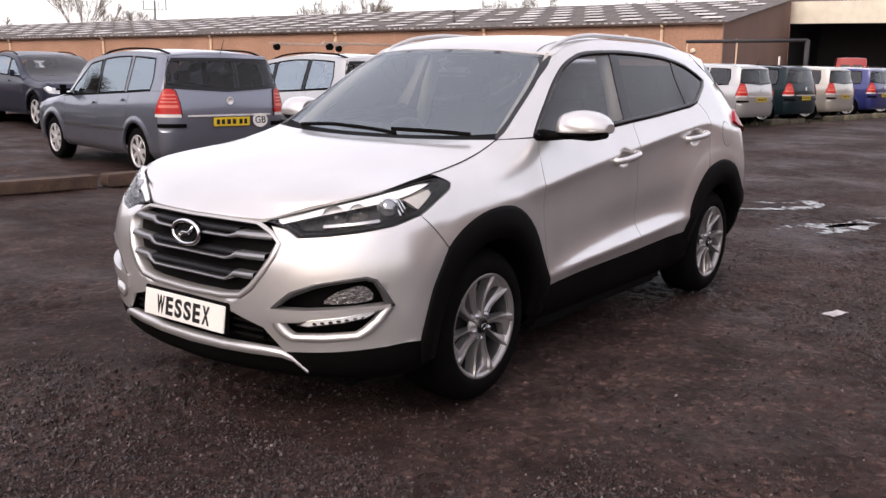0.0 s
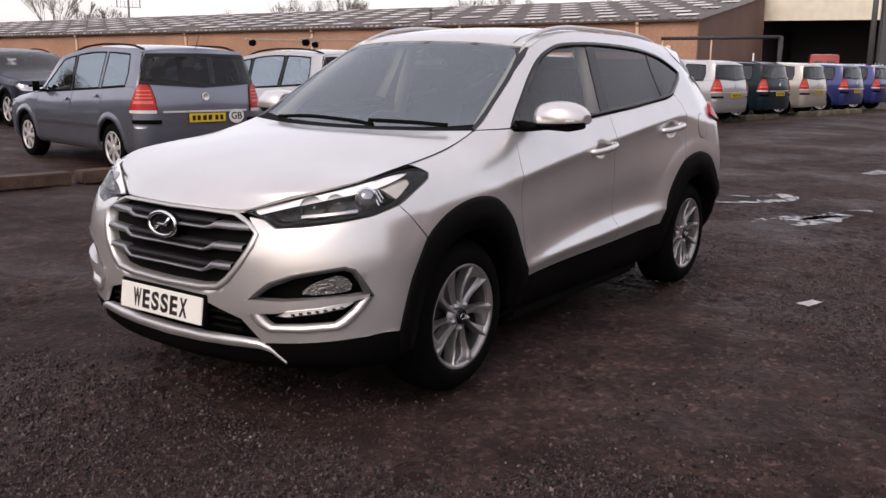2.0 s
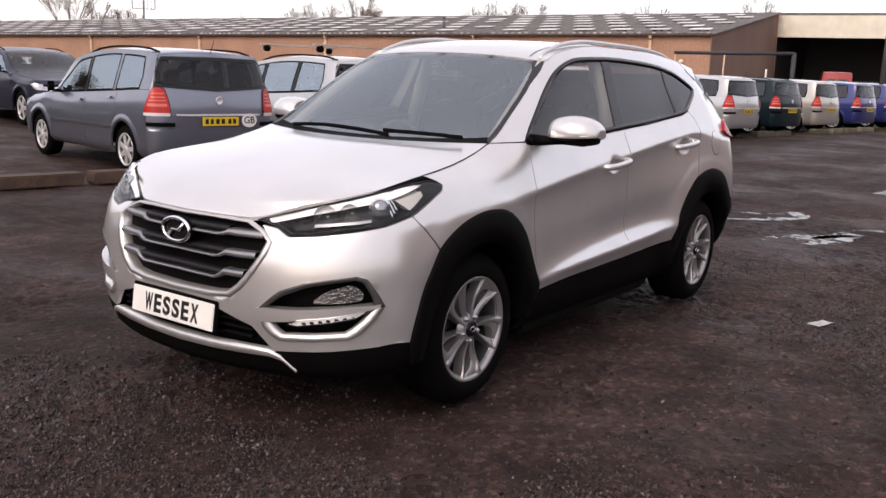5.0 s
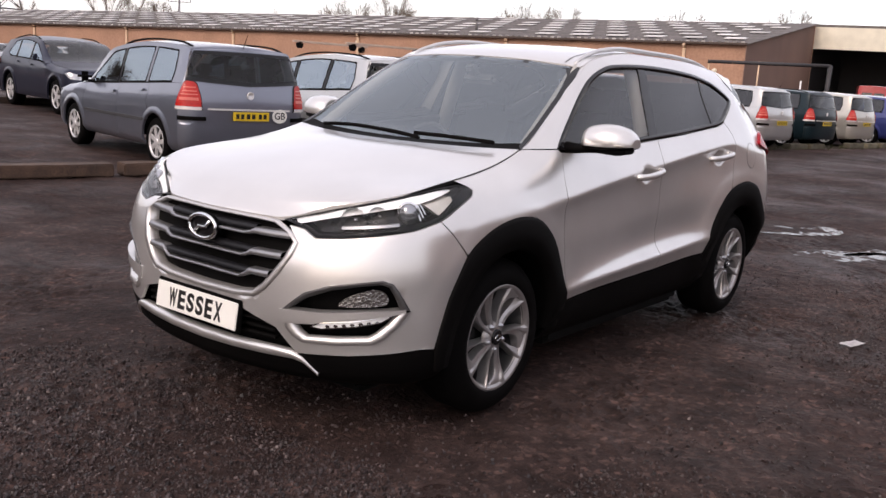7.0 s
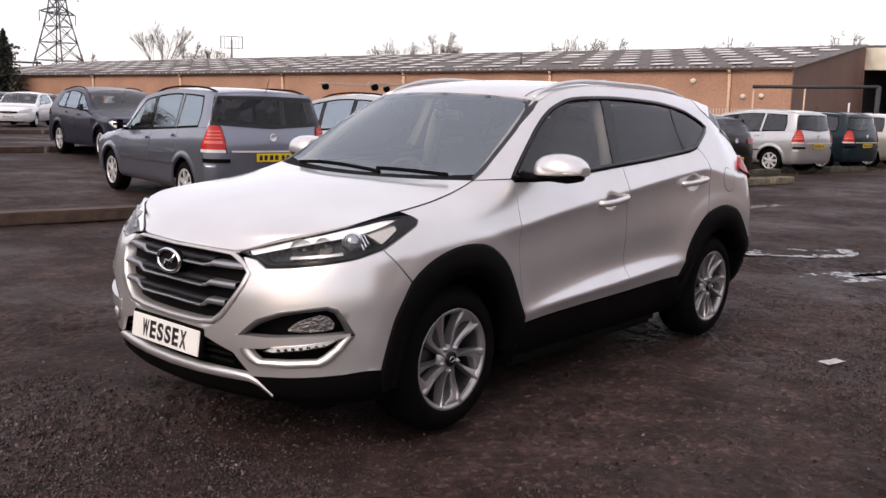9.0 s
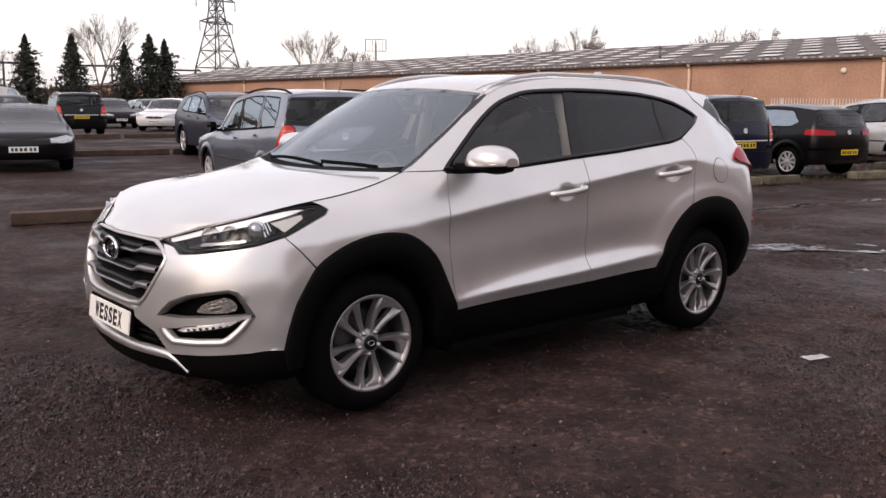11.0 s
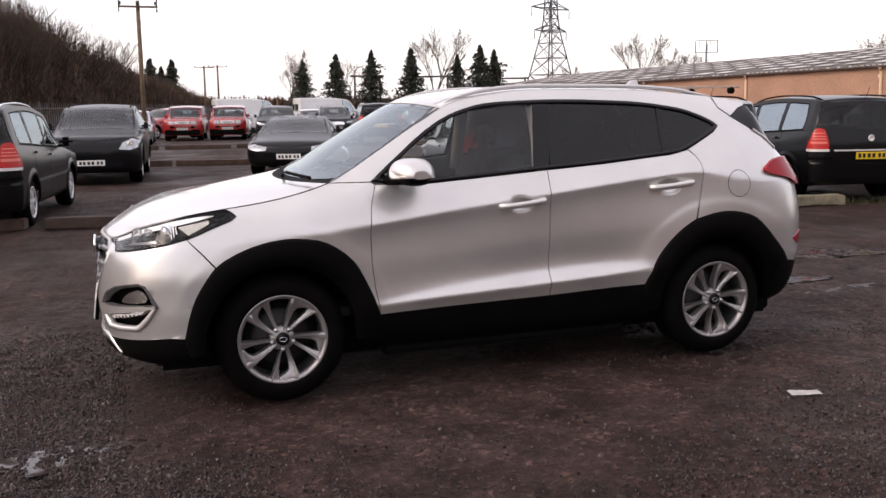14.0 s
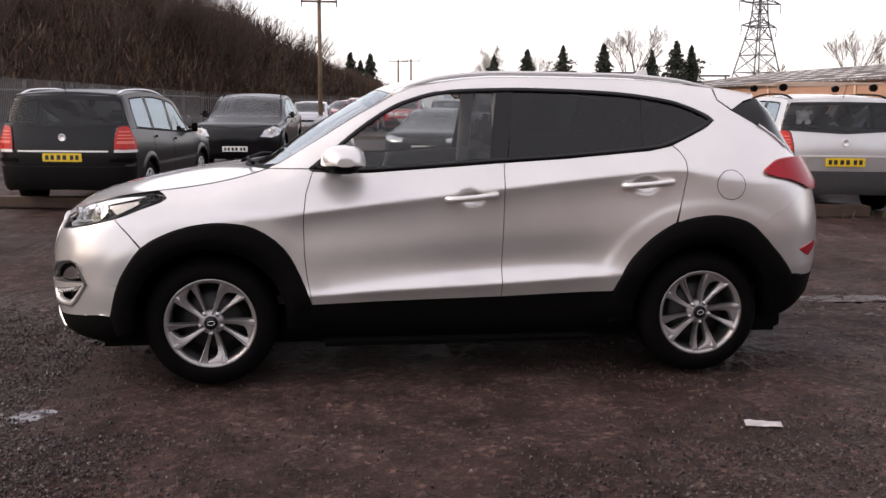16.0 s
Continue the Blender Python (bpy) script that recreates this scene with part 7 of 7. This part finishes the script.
# the gable end's shade is put into a darker, browner brick colour
part("gable_wall", b, mat("shaded_brick", (0.16, 0.085, 0.06), 0.85, vary=0.15, scale=0.15), shed)
b = bmesh.new()
box(b, (LONG, 0.3, TOP + 1), pose(LONG / 2, -DEEP - 0.3, TOP / 2 - 0.5))
part("rear_wall", b, BRICK, shed)
slope = math.degrees(math.atan2(TOP - EAVE, DEEP))
rise = lambda d: EAVE + (TOP - EAVE) * d / DEEP  # noqa: E731
b = bmesh.new()
nn = 420
ridge_top, ridge_low = [], []
for i in range(nn + 1):
    x = -0.3 + (LONG + 0.6) * i / nn
    w = 0.035 * (1 if i % 2 else -1)
    ridge_low.append(b.verts.new((x, 0.35, EAVE - 0.04 + w)))
    ridge_top.append(b.verts.new((x, -DEEP - 0.3, TOP + 0.04 + w)))
for i in range(nn):
    b.faces.new((ridge_low[i], ridge_low[i + 1], ridge_top[i + 1], ridge_top[i]))
bmesh.ops.recalc_face_normals(b, faces=b.faces)
bmesh.ops.solidify(b, geom=b.faces[:], thickness=0.05)
roof = part("roof", b, ROOF, shed)
rng = random.Random(5)
for row, d in enumerate((3.2, 7.8, 12.4, 17.0, 21.6, 26.2, 30.6)):
    x = 1.5 + 1.65 * (row % 2)
    while x < LONG - 2:
        if rng.random() > 0.06:
            b = bmesh.new()
            box(b, (1.65, 1.25, 0.05), None)
            part("roof_light", b, ROOFLIGHT, roof, m=pose(x, -d, rise(d) + 0.14, -slope, 0, 0))
        x += 3.3
b = bmesh.new()
box(b, (0.26, 0.10, 0.12))
end = part("sheet_end", b, SHEET_END, roof, m=pose(0.15, 0.42, EAVE + 0.02))
for i in range(1, 210):
    twin(end, pose(0.15 + LONG * i / 210, 0.42, EAVE + 0.02))
b = bmesh.new()
box(b, (LONG + 0.4, 0.16, 0.17), pose(LONG / 2, 0.36, EAVE - 0.12), 0.03)
part("gutter", b, FASCIA, shed)
for k in range(8):
    b = bmesh.new()
    rod(b, (4.7 + 15.6 * k, 0.12, -1.5), (4.7 + 15.6 * k, 0.12, EAVE - 0.5), 0.13, n=8)
    rod(b, (4.7 + 15.6 * k, 0.12, EAVE - 0.5), (4.7 + 15.6 * k, 0.34, EAVE - 0.15), 0.13, n=8)
    part("downpipe", b, PIPE, shed)
for x, z, r in ((7.6, 3.4, 0.22), (3.6, 2.2, 0.2), (2.2, 2.25, 0.2), (36, 3.5, 0.2), (99, 3.3, 0.25)):
    b = bmesh.new()
    lathe(b, [(r, 0), (r, 0.1), (r * 0.8, 0.16), (0, 0.18)], 14, pose(x, 0.0, z, -90, 0, 0))
    part("bulkhead_lamp", b, mat("pale_lamp_glass", (0.7, 0.62, 0.5), 0.4), shed)
b = bmesh.new()
rod(b, (27, -7, rise(7)), (27, -7, rise(7) + 0.95), 0.13, n=8)
rod(b, (27, -7, rise(7) + 0.95), (27, -7, rise(7) + 1.2), 0.2, 0.08, n=8)
part("roof_vent", b, GALV, shed)

# open-fronted bay beside it
bay = thing("loading_bay", "open dark loading bay under a cream fascia", "building", pose(101.7, 23.0, 0, 0, 0, 3))
# inner walls near-black: the bay's interior shade is put into their colour
for name, size, at, material in (("fascia", (0.4, 12.0, 2.3), (0, 0, 7.6), CREAM), ("bay_roof", (16, 12.4, 0.3), (8.3, 0, 8.9), ROOF), ("back_wall", (0.3, 12, 9), (16, 0, 4.2), DARK_METAL_AND_SHADE), ("side_wall", (15.6, 0.3, 8.7), (8.1, -6.1, 4.2), DARK_METAL_AND_SHADE), ("side_wall", (15.6, 0.3, 8.7), (8.1, 6.1, 4.2), DARK_METAL_AND_SHADE)):
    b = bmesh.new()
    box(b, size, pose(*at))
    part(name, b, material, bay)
# steel pipe on posts
pipe = thing("pipe_bridge", "dark steel pipe carried on thin posts", "pipe", pose(52.6, 19.2, 0, 0, 0, -71))
b = bmesh.new()
rod(b, (-0.8, 0, 3.12), (6.2, 0, 3.26), 0.11, n=10)
rod(b, (6.2, 0, 3.30), (6.2, 0, 0), 0.13, n=10)
part("pipe", b, DARK_METAL_AND_SHADE, pipe)
for x, h, material in ((-0.72, 3.1, PIPE), (2.2, 3.3, PIPE), (4.7, 2.3, ROOFLIGHT)):
    b = bmesh.new()
    rod(b, (x, 0.02, 0), (x, 0.02, h), 0.05, n=8)
    part("post", b, material, pipe)

# pale palisade along the bay


def palisade(name, label, pts, height, spacing, pale, material, post_every=17):
    """Pales on two rails along a line of points."""
    f = thing(name, label, "fence")
    n = 0
    b0 = bmesh.new()
    box(b0, (pale, 0.02, height), pose(0, 0, height / 2), 0.004)
    top3 = [v for v in b0.verts if v.co.z > height * 0.98]
    for v in top3:
        v.co.x *= 0.25
    base = None
    for (xa, ya), (xb, yb) in zip(pts, pts[1:]):
        d = math.hypot(xb - xa, yb - ya)
        ang = math.degrees(math.atan2(yb - ya, xb - xa))
        for z in (0.35, height - 0.4):
            b = bmesh.new()
            box(b, (d, 0.04, 0.06), None)
            part("rail", b, material, f, m=Matrix.Translation(((xa + xb) / 2, (ya + yb) / 2, (ground_z(xa, ya) + ground_z(xb, yb)) / 2 + z)) @ pose(0, 0, 0, 0, -math.degrees(math.atan2(ground_z(xb, yb) - ground_z(xa, ya), d)), 0) @ pose(0, 0, 0, 0, 0, ang))
        k = int(d / spacing)
        for i in range(k):
            t = (i + 0.5) / k
            x, y = xa + (xb - xa) * t, ya + (yb - ya) * t
            m = pose(x, y, ground_z(x, y) - 0.02, 0, 0, ang)
            if base is None:
                base = part("pale", b0, material, f, m=m)
            else:
                twin(base, m)
            if n % post_every == 0:
                b = bmesh.new()
                box(b, (0.09, 0.12, height - 0.05), pose(0, 0.05, (height - 0.05) / 2))
                part("post", b, material, f, m=m)
            n += 1
    return f


palisade("palisade_fence", "pale steel palisade fence before the loading bay", [(45, -3), (45, 24)], 1.75, 0.17, 0.09, mat("pale_fence_paint", (0.6, 0.58, 0.55), 0.5, vary=0.1))
palisade("palisade_fence", "grey galvanised palisade fence before the wooded bank", [(-13.2, 12), (-11.2, 29.5), (-9.6, 48)], 2.25, 0.15, 0.075, GALV)
palisade("palisade_fence", "grey galvanised palisade fence running to the distance", [(-9.6, 48), (-8.2, 62), (-2, 74), (5, 86), (14, 105)], 2.25, 0.28, 0.14, GALV)

# ---- poles, pylon, mast ----
POLE = mat("brown_pole_wood", (0.13, 0.085, 0.05), 0.8, vary=0.3, scale=3, fine=0.2, fine_scale=30)


def wood_pole(name, label, x, y, h, r, arm, frame_top=False):
    p = thing(name, label, "pole", pose(x, y, ground_z(x, y)))
    b = bmesh.new()
    rod(b, (0, 0, 0), (0, 0, h), r, r * 0.75, 10)
    part("shaft", b, POLE, p)
    b = bmesh.new()
    box(b, (arm, 0.08, 0.08), pose(0, -r, h - 0.25), 0.02)
    part("cross_arm", b, POLE, p)
    if frame_top:
        for z, x, size in ((0.12, -arm / 2 + 0.04, (0.05, 0.05, 0.7)), (0.12, arm / 2 - 0.04, (0.05, 0.05, 0.7)), (0.48, 0, (arm, 0.05, 0.05))):
            b = bmesh.new()
            box(b, size, pose(x, -r, h - 0.25 + z), 0.01)
            part("frame_bar", b, DARK_METAL_AND_SHADE, p)
    for x in (-0.45, 0.0, 0.45):
        b = bmesh.new()
        lathe(b, [(0.03, 0), (0.06, 0.05), (0.06, 0.12), (0.02, 0.16), (0, 0.16)], 8, pose(x * arm, -r, h - 0.19))
        part("insulator", b, DARK_METAL_AND_SHADE, p)
    return p


wood_pole("telegraph_pole", "brown wooden pole with a cross-arm", 0.38, 36.2, 6.0, 0.105, 1.6, True)
wood_pole("telegraph_pole", "thin far pole with a cross-arm", 9.7, 112, 7.2, 0.13, 2.4)
wood_pole("telegraph_pole", "thin far pole with a cross-arm", 11.3, 112, 7.3, 0.13, 2.4)
lamp_post = thing("lamp_post", "tall grey steel lighting column", "lamp post", pose(41.0, 5.6, 0))
b = bmesh.new()
rod(b, (0, 0, 0), (0, 0, 1.4), 0.16, n=10)
rod(b, (0, 0, 1.4), (0, 0, 8.5), 0.13, 0.09, n=10)
part("column", b, GALV, lamp_post)
b = bmesh.new()
rod(b, (0, 0, 8.45), (-1.0, 0, 8.7), 0.05, n=8)
box(b, (0.6, 0.25, 0.14), pose(-1.2, 0, 8.7), 0.04)
part("lamp_head", b, GALV, lamp_post)

STEEL = mat("pylon_steel", (0.16, 0.16, 0.17), 0.6, 0.3)
pylon = thing("pylon", "grey lattice electricity pylon", "pylon", pose(112.7, 228.3, -2, 0, 0, 25))
b = bmesh.new()
width = lambda z: 6.2 - 0.195 * z if z < 24 else 1.5 - 0.05 * (z - 24)  # noqa: E731
levels = [0, 6, 11, 15.5, 19.5, 23, 26, 29, 32, 35, 38]
for a, c in zip(levels, levels[1:]):
    for s, t in ((1, 1), (1, -1), (-1, -1), (-1, 1)):
        p, q = (s * width(a), t * width(a), a), (s * width(c), t * width(c), c)
        rod(b, p, q, 0.19, n=4)
        s2, t2 = (t, -s)
        rod(b, p, (s2 * width(c), t2 * width(c), c), 0.11, n=4)
        rod(b, (s2 * width(a), t2 * width(a), a), q, 0.11, n=4)
        rod(b, q, (s2 * width(c), t2 * width(c), c), 0.10, n=4)
part("tower", b, STEEL, pylon)
for z, arm in ((22.5, 6.8), (28.5, 8.0), (34.5, 6.2)):
    for s in (-1, 1):
        b = bmesh.new()
        for dy in (-1, 1):
            rod(b, (0, dy * 1.2, z), (s * arm, 0, z + 0.3), 0.13, n=4)
            rod(b, (0, dy * 1.2, z + 2.0), (s * arm, 0, z + 0.3), 0.13, n=4)
        rod(b, (s * arm, 0, z + 0.3), (s * arm, 0, z - 2.2), 0.12, n=5)
        part("cross_arm", b, STEEL, pylon)

mast = thing("lattice_board", "bare board frame on a steel mast", "mast", pose(94.5, 130.5, -1, 0, 0, -35))
b = bmesh.new()
rod(b, (0, 0, 0), (0, 0, 12), 0.22, 0.16, 8)
part("mast", b, STEEL, mast)
b = bmesh.new()
for z in (10.6, 12.6):
    box(b, (3.7, 0.08, 0.1), pose(0, 0, z))
part("frame", b, STEEL, mast)
for i in range(7):
    b = bmesh.new()
    box(b, (0.07 if i % 3 else 0.16, 0.08, 2.0), pose(-1.8 + 0.6 * i, 0, 11.6))
    part("upright", b, STEEL, mast)
for x, y, w in ((48, 140, 6), (66, 148, 5), (37, 138, 4)):
    g = thing("rail_gantry", "dark steel gantry over the far railway", "gantry", pose(x, y, ground_z(x, y), 0, 0, -24))
    for s in (-1, 1):
        b = bmesh.new()
        rod(b, (s * w / 2, 0, 0), (s * w / 2, 0, 7.2), 0.16, n=6)
        part("post", b, DARK_METAL_AND_SHADE, g)
    b = bmesh.new()
    box(b, (w + 1.4, 0.25, 0.3), pose(0, 0, 7.0))
    part("beam", b, DARK_METAL_AND_SHADE, g)

# ---- trees ----
BARK = mat("grey_bark", (0.085, 0.070, 0.056), 0.9, vary=0.3, scale=4)
TWIG = mat("bare_twigs", (0.17, 0.135, 0.105), 0.9, vary=0.25, scale=0.6)
NEEDLE = mat("dark_needles", (0.030, 0.036, 0.024), 0.8, vary=0.4, scale=1.2)


def bare_tree(seed, h, tips=2):
    """Trunk, limbs and twigs of a leafless tree; (trunk mesh, twig mesh)."""
    rng = random.Random(seed)
    wood, fine = bmesh.new(), bmesh.new()

    def grow(p, d, length, r, depth):
        q = p + d * length
        rod(wood if depth < 3 else fine, p, q, r, r * 0.65, 5 if depth < 3 else 3, caps=False)
        if depth == 6:
            return
        for k in range(3 if depth < 5 else tips):
            side = Vector((rng.gauss(0, 1), rng.gauss(0, 1), rng.gauss(0.55, 0.4)))
            n = (d + side * (0.42 if k else 0.2)).normalized()
            n.z = max(n.z, -0.05)
            grow(p + d * length * (rng.uniform(0.55, 1) if k else 1), n, length * rng.uniform(0.62, 0.84), r * 0.62, depth + 1)

    grow(Vector((0, 0, -0.5)), Vector((0, 0, 1)), h * 0.3, h * 0.015, 0)
    return wood, fine


def conifer(seed, h):
    rng = random.Random(seed)
    wood, leaf = bmesh.new(), bmesh.new()
    rod(wood, (0, 0, -0.5), (0, 0, h * 0.95), h * 0.02, 0.02, 7)
    z = h * 0.10
    while z < h:
        reach = h * 0.36 * (1 - z / h) ** 0.8 * rng.uniform(0.55, 1.25) + 0.06
        for k in range(14):
            a = rng.uniform(0, 6.3)
            reach *= rng.uniform(0.88, 1.13)
            for j in range(9):
                t = (j + rng.random()) / 9
                c = Vector((math.cos(a) * reach * t, math.sin(a) * reach * t, z - 0.18 * reach * t + rng.gauss(0, 0.10)))
                s = h * 0.028 * rng.uniform(0.6, 1.4)
                u = Vector((rng.gauss(0, 1), rng.gauss(0, 1), rng.gauss(0, 0.6))).normalized() * s
                v = Vector((rng.gauss(0, 1), rng.gauss(0, 1), rng.gauss(0, 0.6))).normalized() * s
                leaf.faces.new([leaf.verts.new(c + p) for p in (u, v, -0.6 * u - 0.4 * v)])
        z += h * 0.027
    return wood, leaf


def plant(name, label, meshes, x, y, scale, rz, group):
    t = thing(name, label, "tree", Matrix.Translation((x, y, ground_z(x, y))) @ Matrix.Rotation(rz, 4, "Z") @ Matrix.Diagonal((scale, scale, scale, 1)), group)
    for n, me in meshes:
        o = new(n, me)
        o.parent = t
    return t


def as_meshes(pair, mats, names):
    out = []
    for b, material, name in zip(pair, mats, names):
        me = bpy.data.meshes.new(name)
        b.to_mesh(me)
        b.free()
        me.materials.append(material)
        out.append((name, me))
    return out


DARK_TWIG = mat("brown_twigs", (0.06, 0.040, 0.028), 0.9, vary=0.25, scale=0.6)
brown_trees = [as_meshes(bare_tree(s, 10), (BARK, DARK_TWIG), ("trunk", "crown")) for s in (3, 6, 8)]
leafless = [as_meshes(bare_tree(s, 10, 5), (BARK, TWIG), ("trunk", "crown")) for s in (2, 5, 9)]
firs = [as_meshes(conifer(s, 9), (BARK, NEEDLE), ("trunk", "crown")) for s in (1, 4)]
rng = random.Random(21)


def polar(az, d, cx=-1.7, cy=-5.2):
    return cx + d * math.cos(radians(az)), cy + d * math.sin(radians(az))


for k, (az, el, d) in enumerate(((78.7, 2.55, 130), (76.7, 2.92, 130), (74.55, 3.12, 128), (72.15, 3.24, 130), (69.33, 2.84, 132), (67.94, 3.35, 134), (67.1, 3.1, 136), (87.6, 2.75, 150), (87.0, 2.3, 150), (86.4, 2.7, 150))):
    x, y = polar(az, d)
    h = 1.5 + d * math.tan(radians(el)) - ground_z(x, y)
    plant("conifer", "dark green conifer standing beyond the far cars", firs[k % 2], x, y, h / 9 * (1.0 if d < 140 else 0.98), k * 1.3, "conifers beyond the yard")
for k, (az, el, d) in enumerate(((70.68, 4.2, 140), (79.6, 3.2, 145), (76.0, 3.0, 150), (58.66, 3.85, 190), (57.4, 3.1, 195), (55.4, 3.2, 195), (45.0, 3.5, 190), (42.64, 4.25, 185), (41.4, 3.9, 188), (34.0, 3.95, 190), (32.2, 4.05, 190), (26.6, 3.95, 190), (25.0, 3.9, 190), (19.2, 4.4, 180), (18.0, 4.2, 185), (49.0, 2.6, 195), (63.0, 2.2, 190))):
    x, y = polar(az, d)
    h = 1.5 + d * math.tan(radians(el)) + 1.0
    plant("bare_tree", "leafless tree behind the shed roof", leafless[k % 3], x, y, h / 10 * 1.12, k * 2.1, "leafless trees beyond the yard")

# wooded bank behind the fence
BANK = mat("brown_scrub", (0.03, 0.019, 0.013), 0.95, vary=0.45, scale=0.25, fine=0.4, fine_scale=2.5)


def scrub_material():
    m = mat("brown_thicket", (0.07, 0.046, 0.03), 0.9)
    n, link = m.node_tree.nodes, m.node_tree.links.new
    g, r = n.new("ShaderNodeNewGeometry"), n.new("ShaderNodeValToRGB")
    r.color_ramp.elements[0].color, r.color_ramp.elements[1].color = (0.026, 0.0145, 0.009, 1), (0.20, 0.118, 0.070, 1)
    r.color_ramp.elements.new(0.6).color = (0.064, 0.037, 0.0225, 1)
    link(g.outputs["Random Per Island"], r.inputs[0]), link(r.outputs[0], n["Principled BSDF"].inputs["Base Color"])
    return m


SCRUB = scrub_material()
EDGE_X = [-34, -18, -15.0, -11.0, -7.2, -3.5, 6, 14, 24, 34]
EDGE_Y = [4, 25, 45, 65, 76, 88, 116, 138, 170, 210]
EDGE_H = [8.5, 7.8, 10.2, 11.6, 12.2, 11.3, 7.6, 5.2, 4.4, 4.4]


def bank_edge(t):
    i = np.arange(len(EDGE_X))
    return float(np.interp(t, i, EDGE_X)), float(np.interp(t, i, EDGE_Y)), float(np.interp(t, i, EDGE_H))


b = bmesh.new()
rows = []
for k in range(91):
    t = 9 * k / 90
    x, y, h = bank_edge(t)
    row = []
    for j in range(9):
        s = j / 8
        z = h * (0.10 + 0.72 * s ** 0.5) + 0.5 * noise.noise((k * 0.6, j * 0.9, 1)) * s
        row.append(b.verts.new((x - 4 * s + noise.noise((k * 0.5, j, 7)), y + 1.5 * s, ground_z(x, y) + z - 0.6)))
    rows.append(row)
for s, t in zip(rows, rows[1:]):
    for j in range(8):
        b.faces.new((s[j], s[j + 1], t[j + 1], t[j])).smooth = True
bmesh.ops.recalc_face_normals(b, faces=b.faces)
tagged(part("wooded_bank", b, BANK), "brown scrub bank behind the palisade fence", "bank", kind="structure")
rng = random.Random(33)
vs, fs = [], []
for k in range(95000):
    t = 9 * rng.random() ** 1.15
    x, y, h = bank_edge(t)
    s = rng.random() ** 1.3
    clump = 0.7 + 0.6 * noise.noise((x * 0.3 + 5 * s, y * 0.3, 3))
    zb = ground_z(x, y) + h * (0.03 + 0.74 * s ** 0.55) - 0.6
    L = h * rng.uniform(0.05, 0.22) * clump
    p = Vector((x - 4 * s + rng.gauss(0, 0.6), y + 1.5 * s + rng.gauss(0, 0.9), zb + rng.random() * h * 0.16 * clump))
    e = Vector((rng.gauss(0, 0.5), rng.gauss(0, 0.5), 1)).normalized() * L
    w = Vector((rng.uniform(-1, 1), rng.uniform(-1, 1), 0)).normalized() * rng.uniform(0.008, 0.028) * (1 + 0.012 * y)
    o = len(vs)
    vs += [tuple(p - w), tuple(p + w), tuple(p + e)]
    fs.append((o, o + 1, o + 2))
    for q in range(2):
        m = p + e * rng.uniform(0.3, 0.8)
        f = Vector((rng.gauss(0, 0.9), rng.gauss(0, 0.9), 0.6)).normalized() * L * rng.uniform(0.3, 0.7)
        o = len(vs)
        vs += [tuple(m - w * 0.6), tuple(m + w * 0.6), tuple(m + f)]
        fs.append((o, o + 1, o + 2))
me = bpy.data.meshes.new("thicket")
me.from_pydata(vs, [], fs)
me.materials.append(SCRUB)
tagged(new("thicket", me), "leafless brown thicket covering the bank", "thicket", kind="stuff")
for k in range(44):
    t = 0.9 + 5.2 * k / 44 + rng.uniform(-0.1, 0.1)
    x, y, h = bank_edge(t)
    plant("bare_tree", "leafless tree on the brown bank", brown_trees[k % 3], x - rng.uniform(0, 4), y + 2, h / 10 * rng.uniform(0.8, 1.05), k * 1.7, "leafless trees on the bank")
# far low hedge line that closes the yard
vs, fs = [], []
for k in range(9000):
    t = rng.random()
    az = 87 - 25 * t
    d = 150 + rng.uniform(-4, 10)
    x, y = polar(az, d)
    z = ground_z(x, y)
    h = (3.2 + 1.0 * noise.noise((az * 0.6, 0, 2))) * rng.random()
    a = rng.uniform(0, 6.3)
    s = rng.uniform(0.15, 0.5)
    o = len(vs)
    vs += [(x - s * math.cos(a), y - s * math.sin(a), z + h - 0.4), (x + s * math.cos(a), y + s * math.sin(a), z + h - 0.4), (x + rng.gauss(0, 0.3), y, z + h + rng.uniform(0.4, 1.3))]
    fs.append((o, o + 1, o + 2))
me = bpy.data.meshes.new("far_hedge")
me.from_pydata(vs, [], fs)
me.materials.append(SCRUB)
tagged(new("far_hedge", me), "low brown hedge beyond the far cars", "hedge", kind="stuff")

# unseen wall added behind the camera, so the SUV's flank reflects something dark
b = bmesh.new()
box(b, (60, 0.3, 4.6), pose(31, -11, 2.25))
tagged(part("wall_south", b, mat("unseen_wall_brick", (0.22, 0.105, 0.07), 0.85, vary=0.3, scale=0.35, fine=0.25, fine_scale=3.0)), "unseen dark wall added to darken reflections on the SUV", "wall", kind="structure")
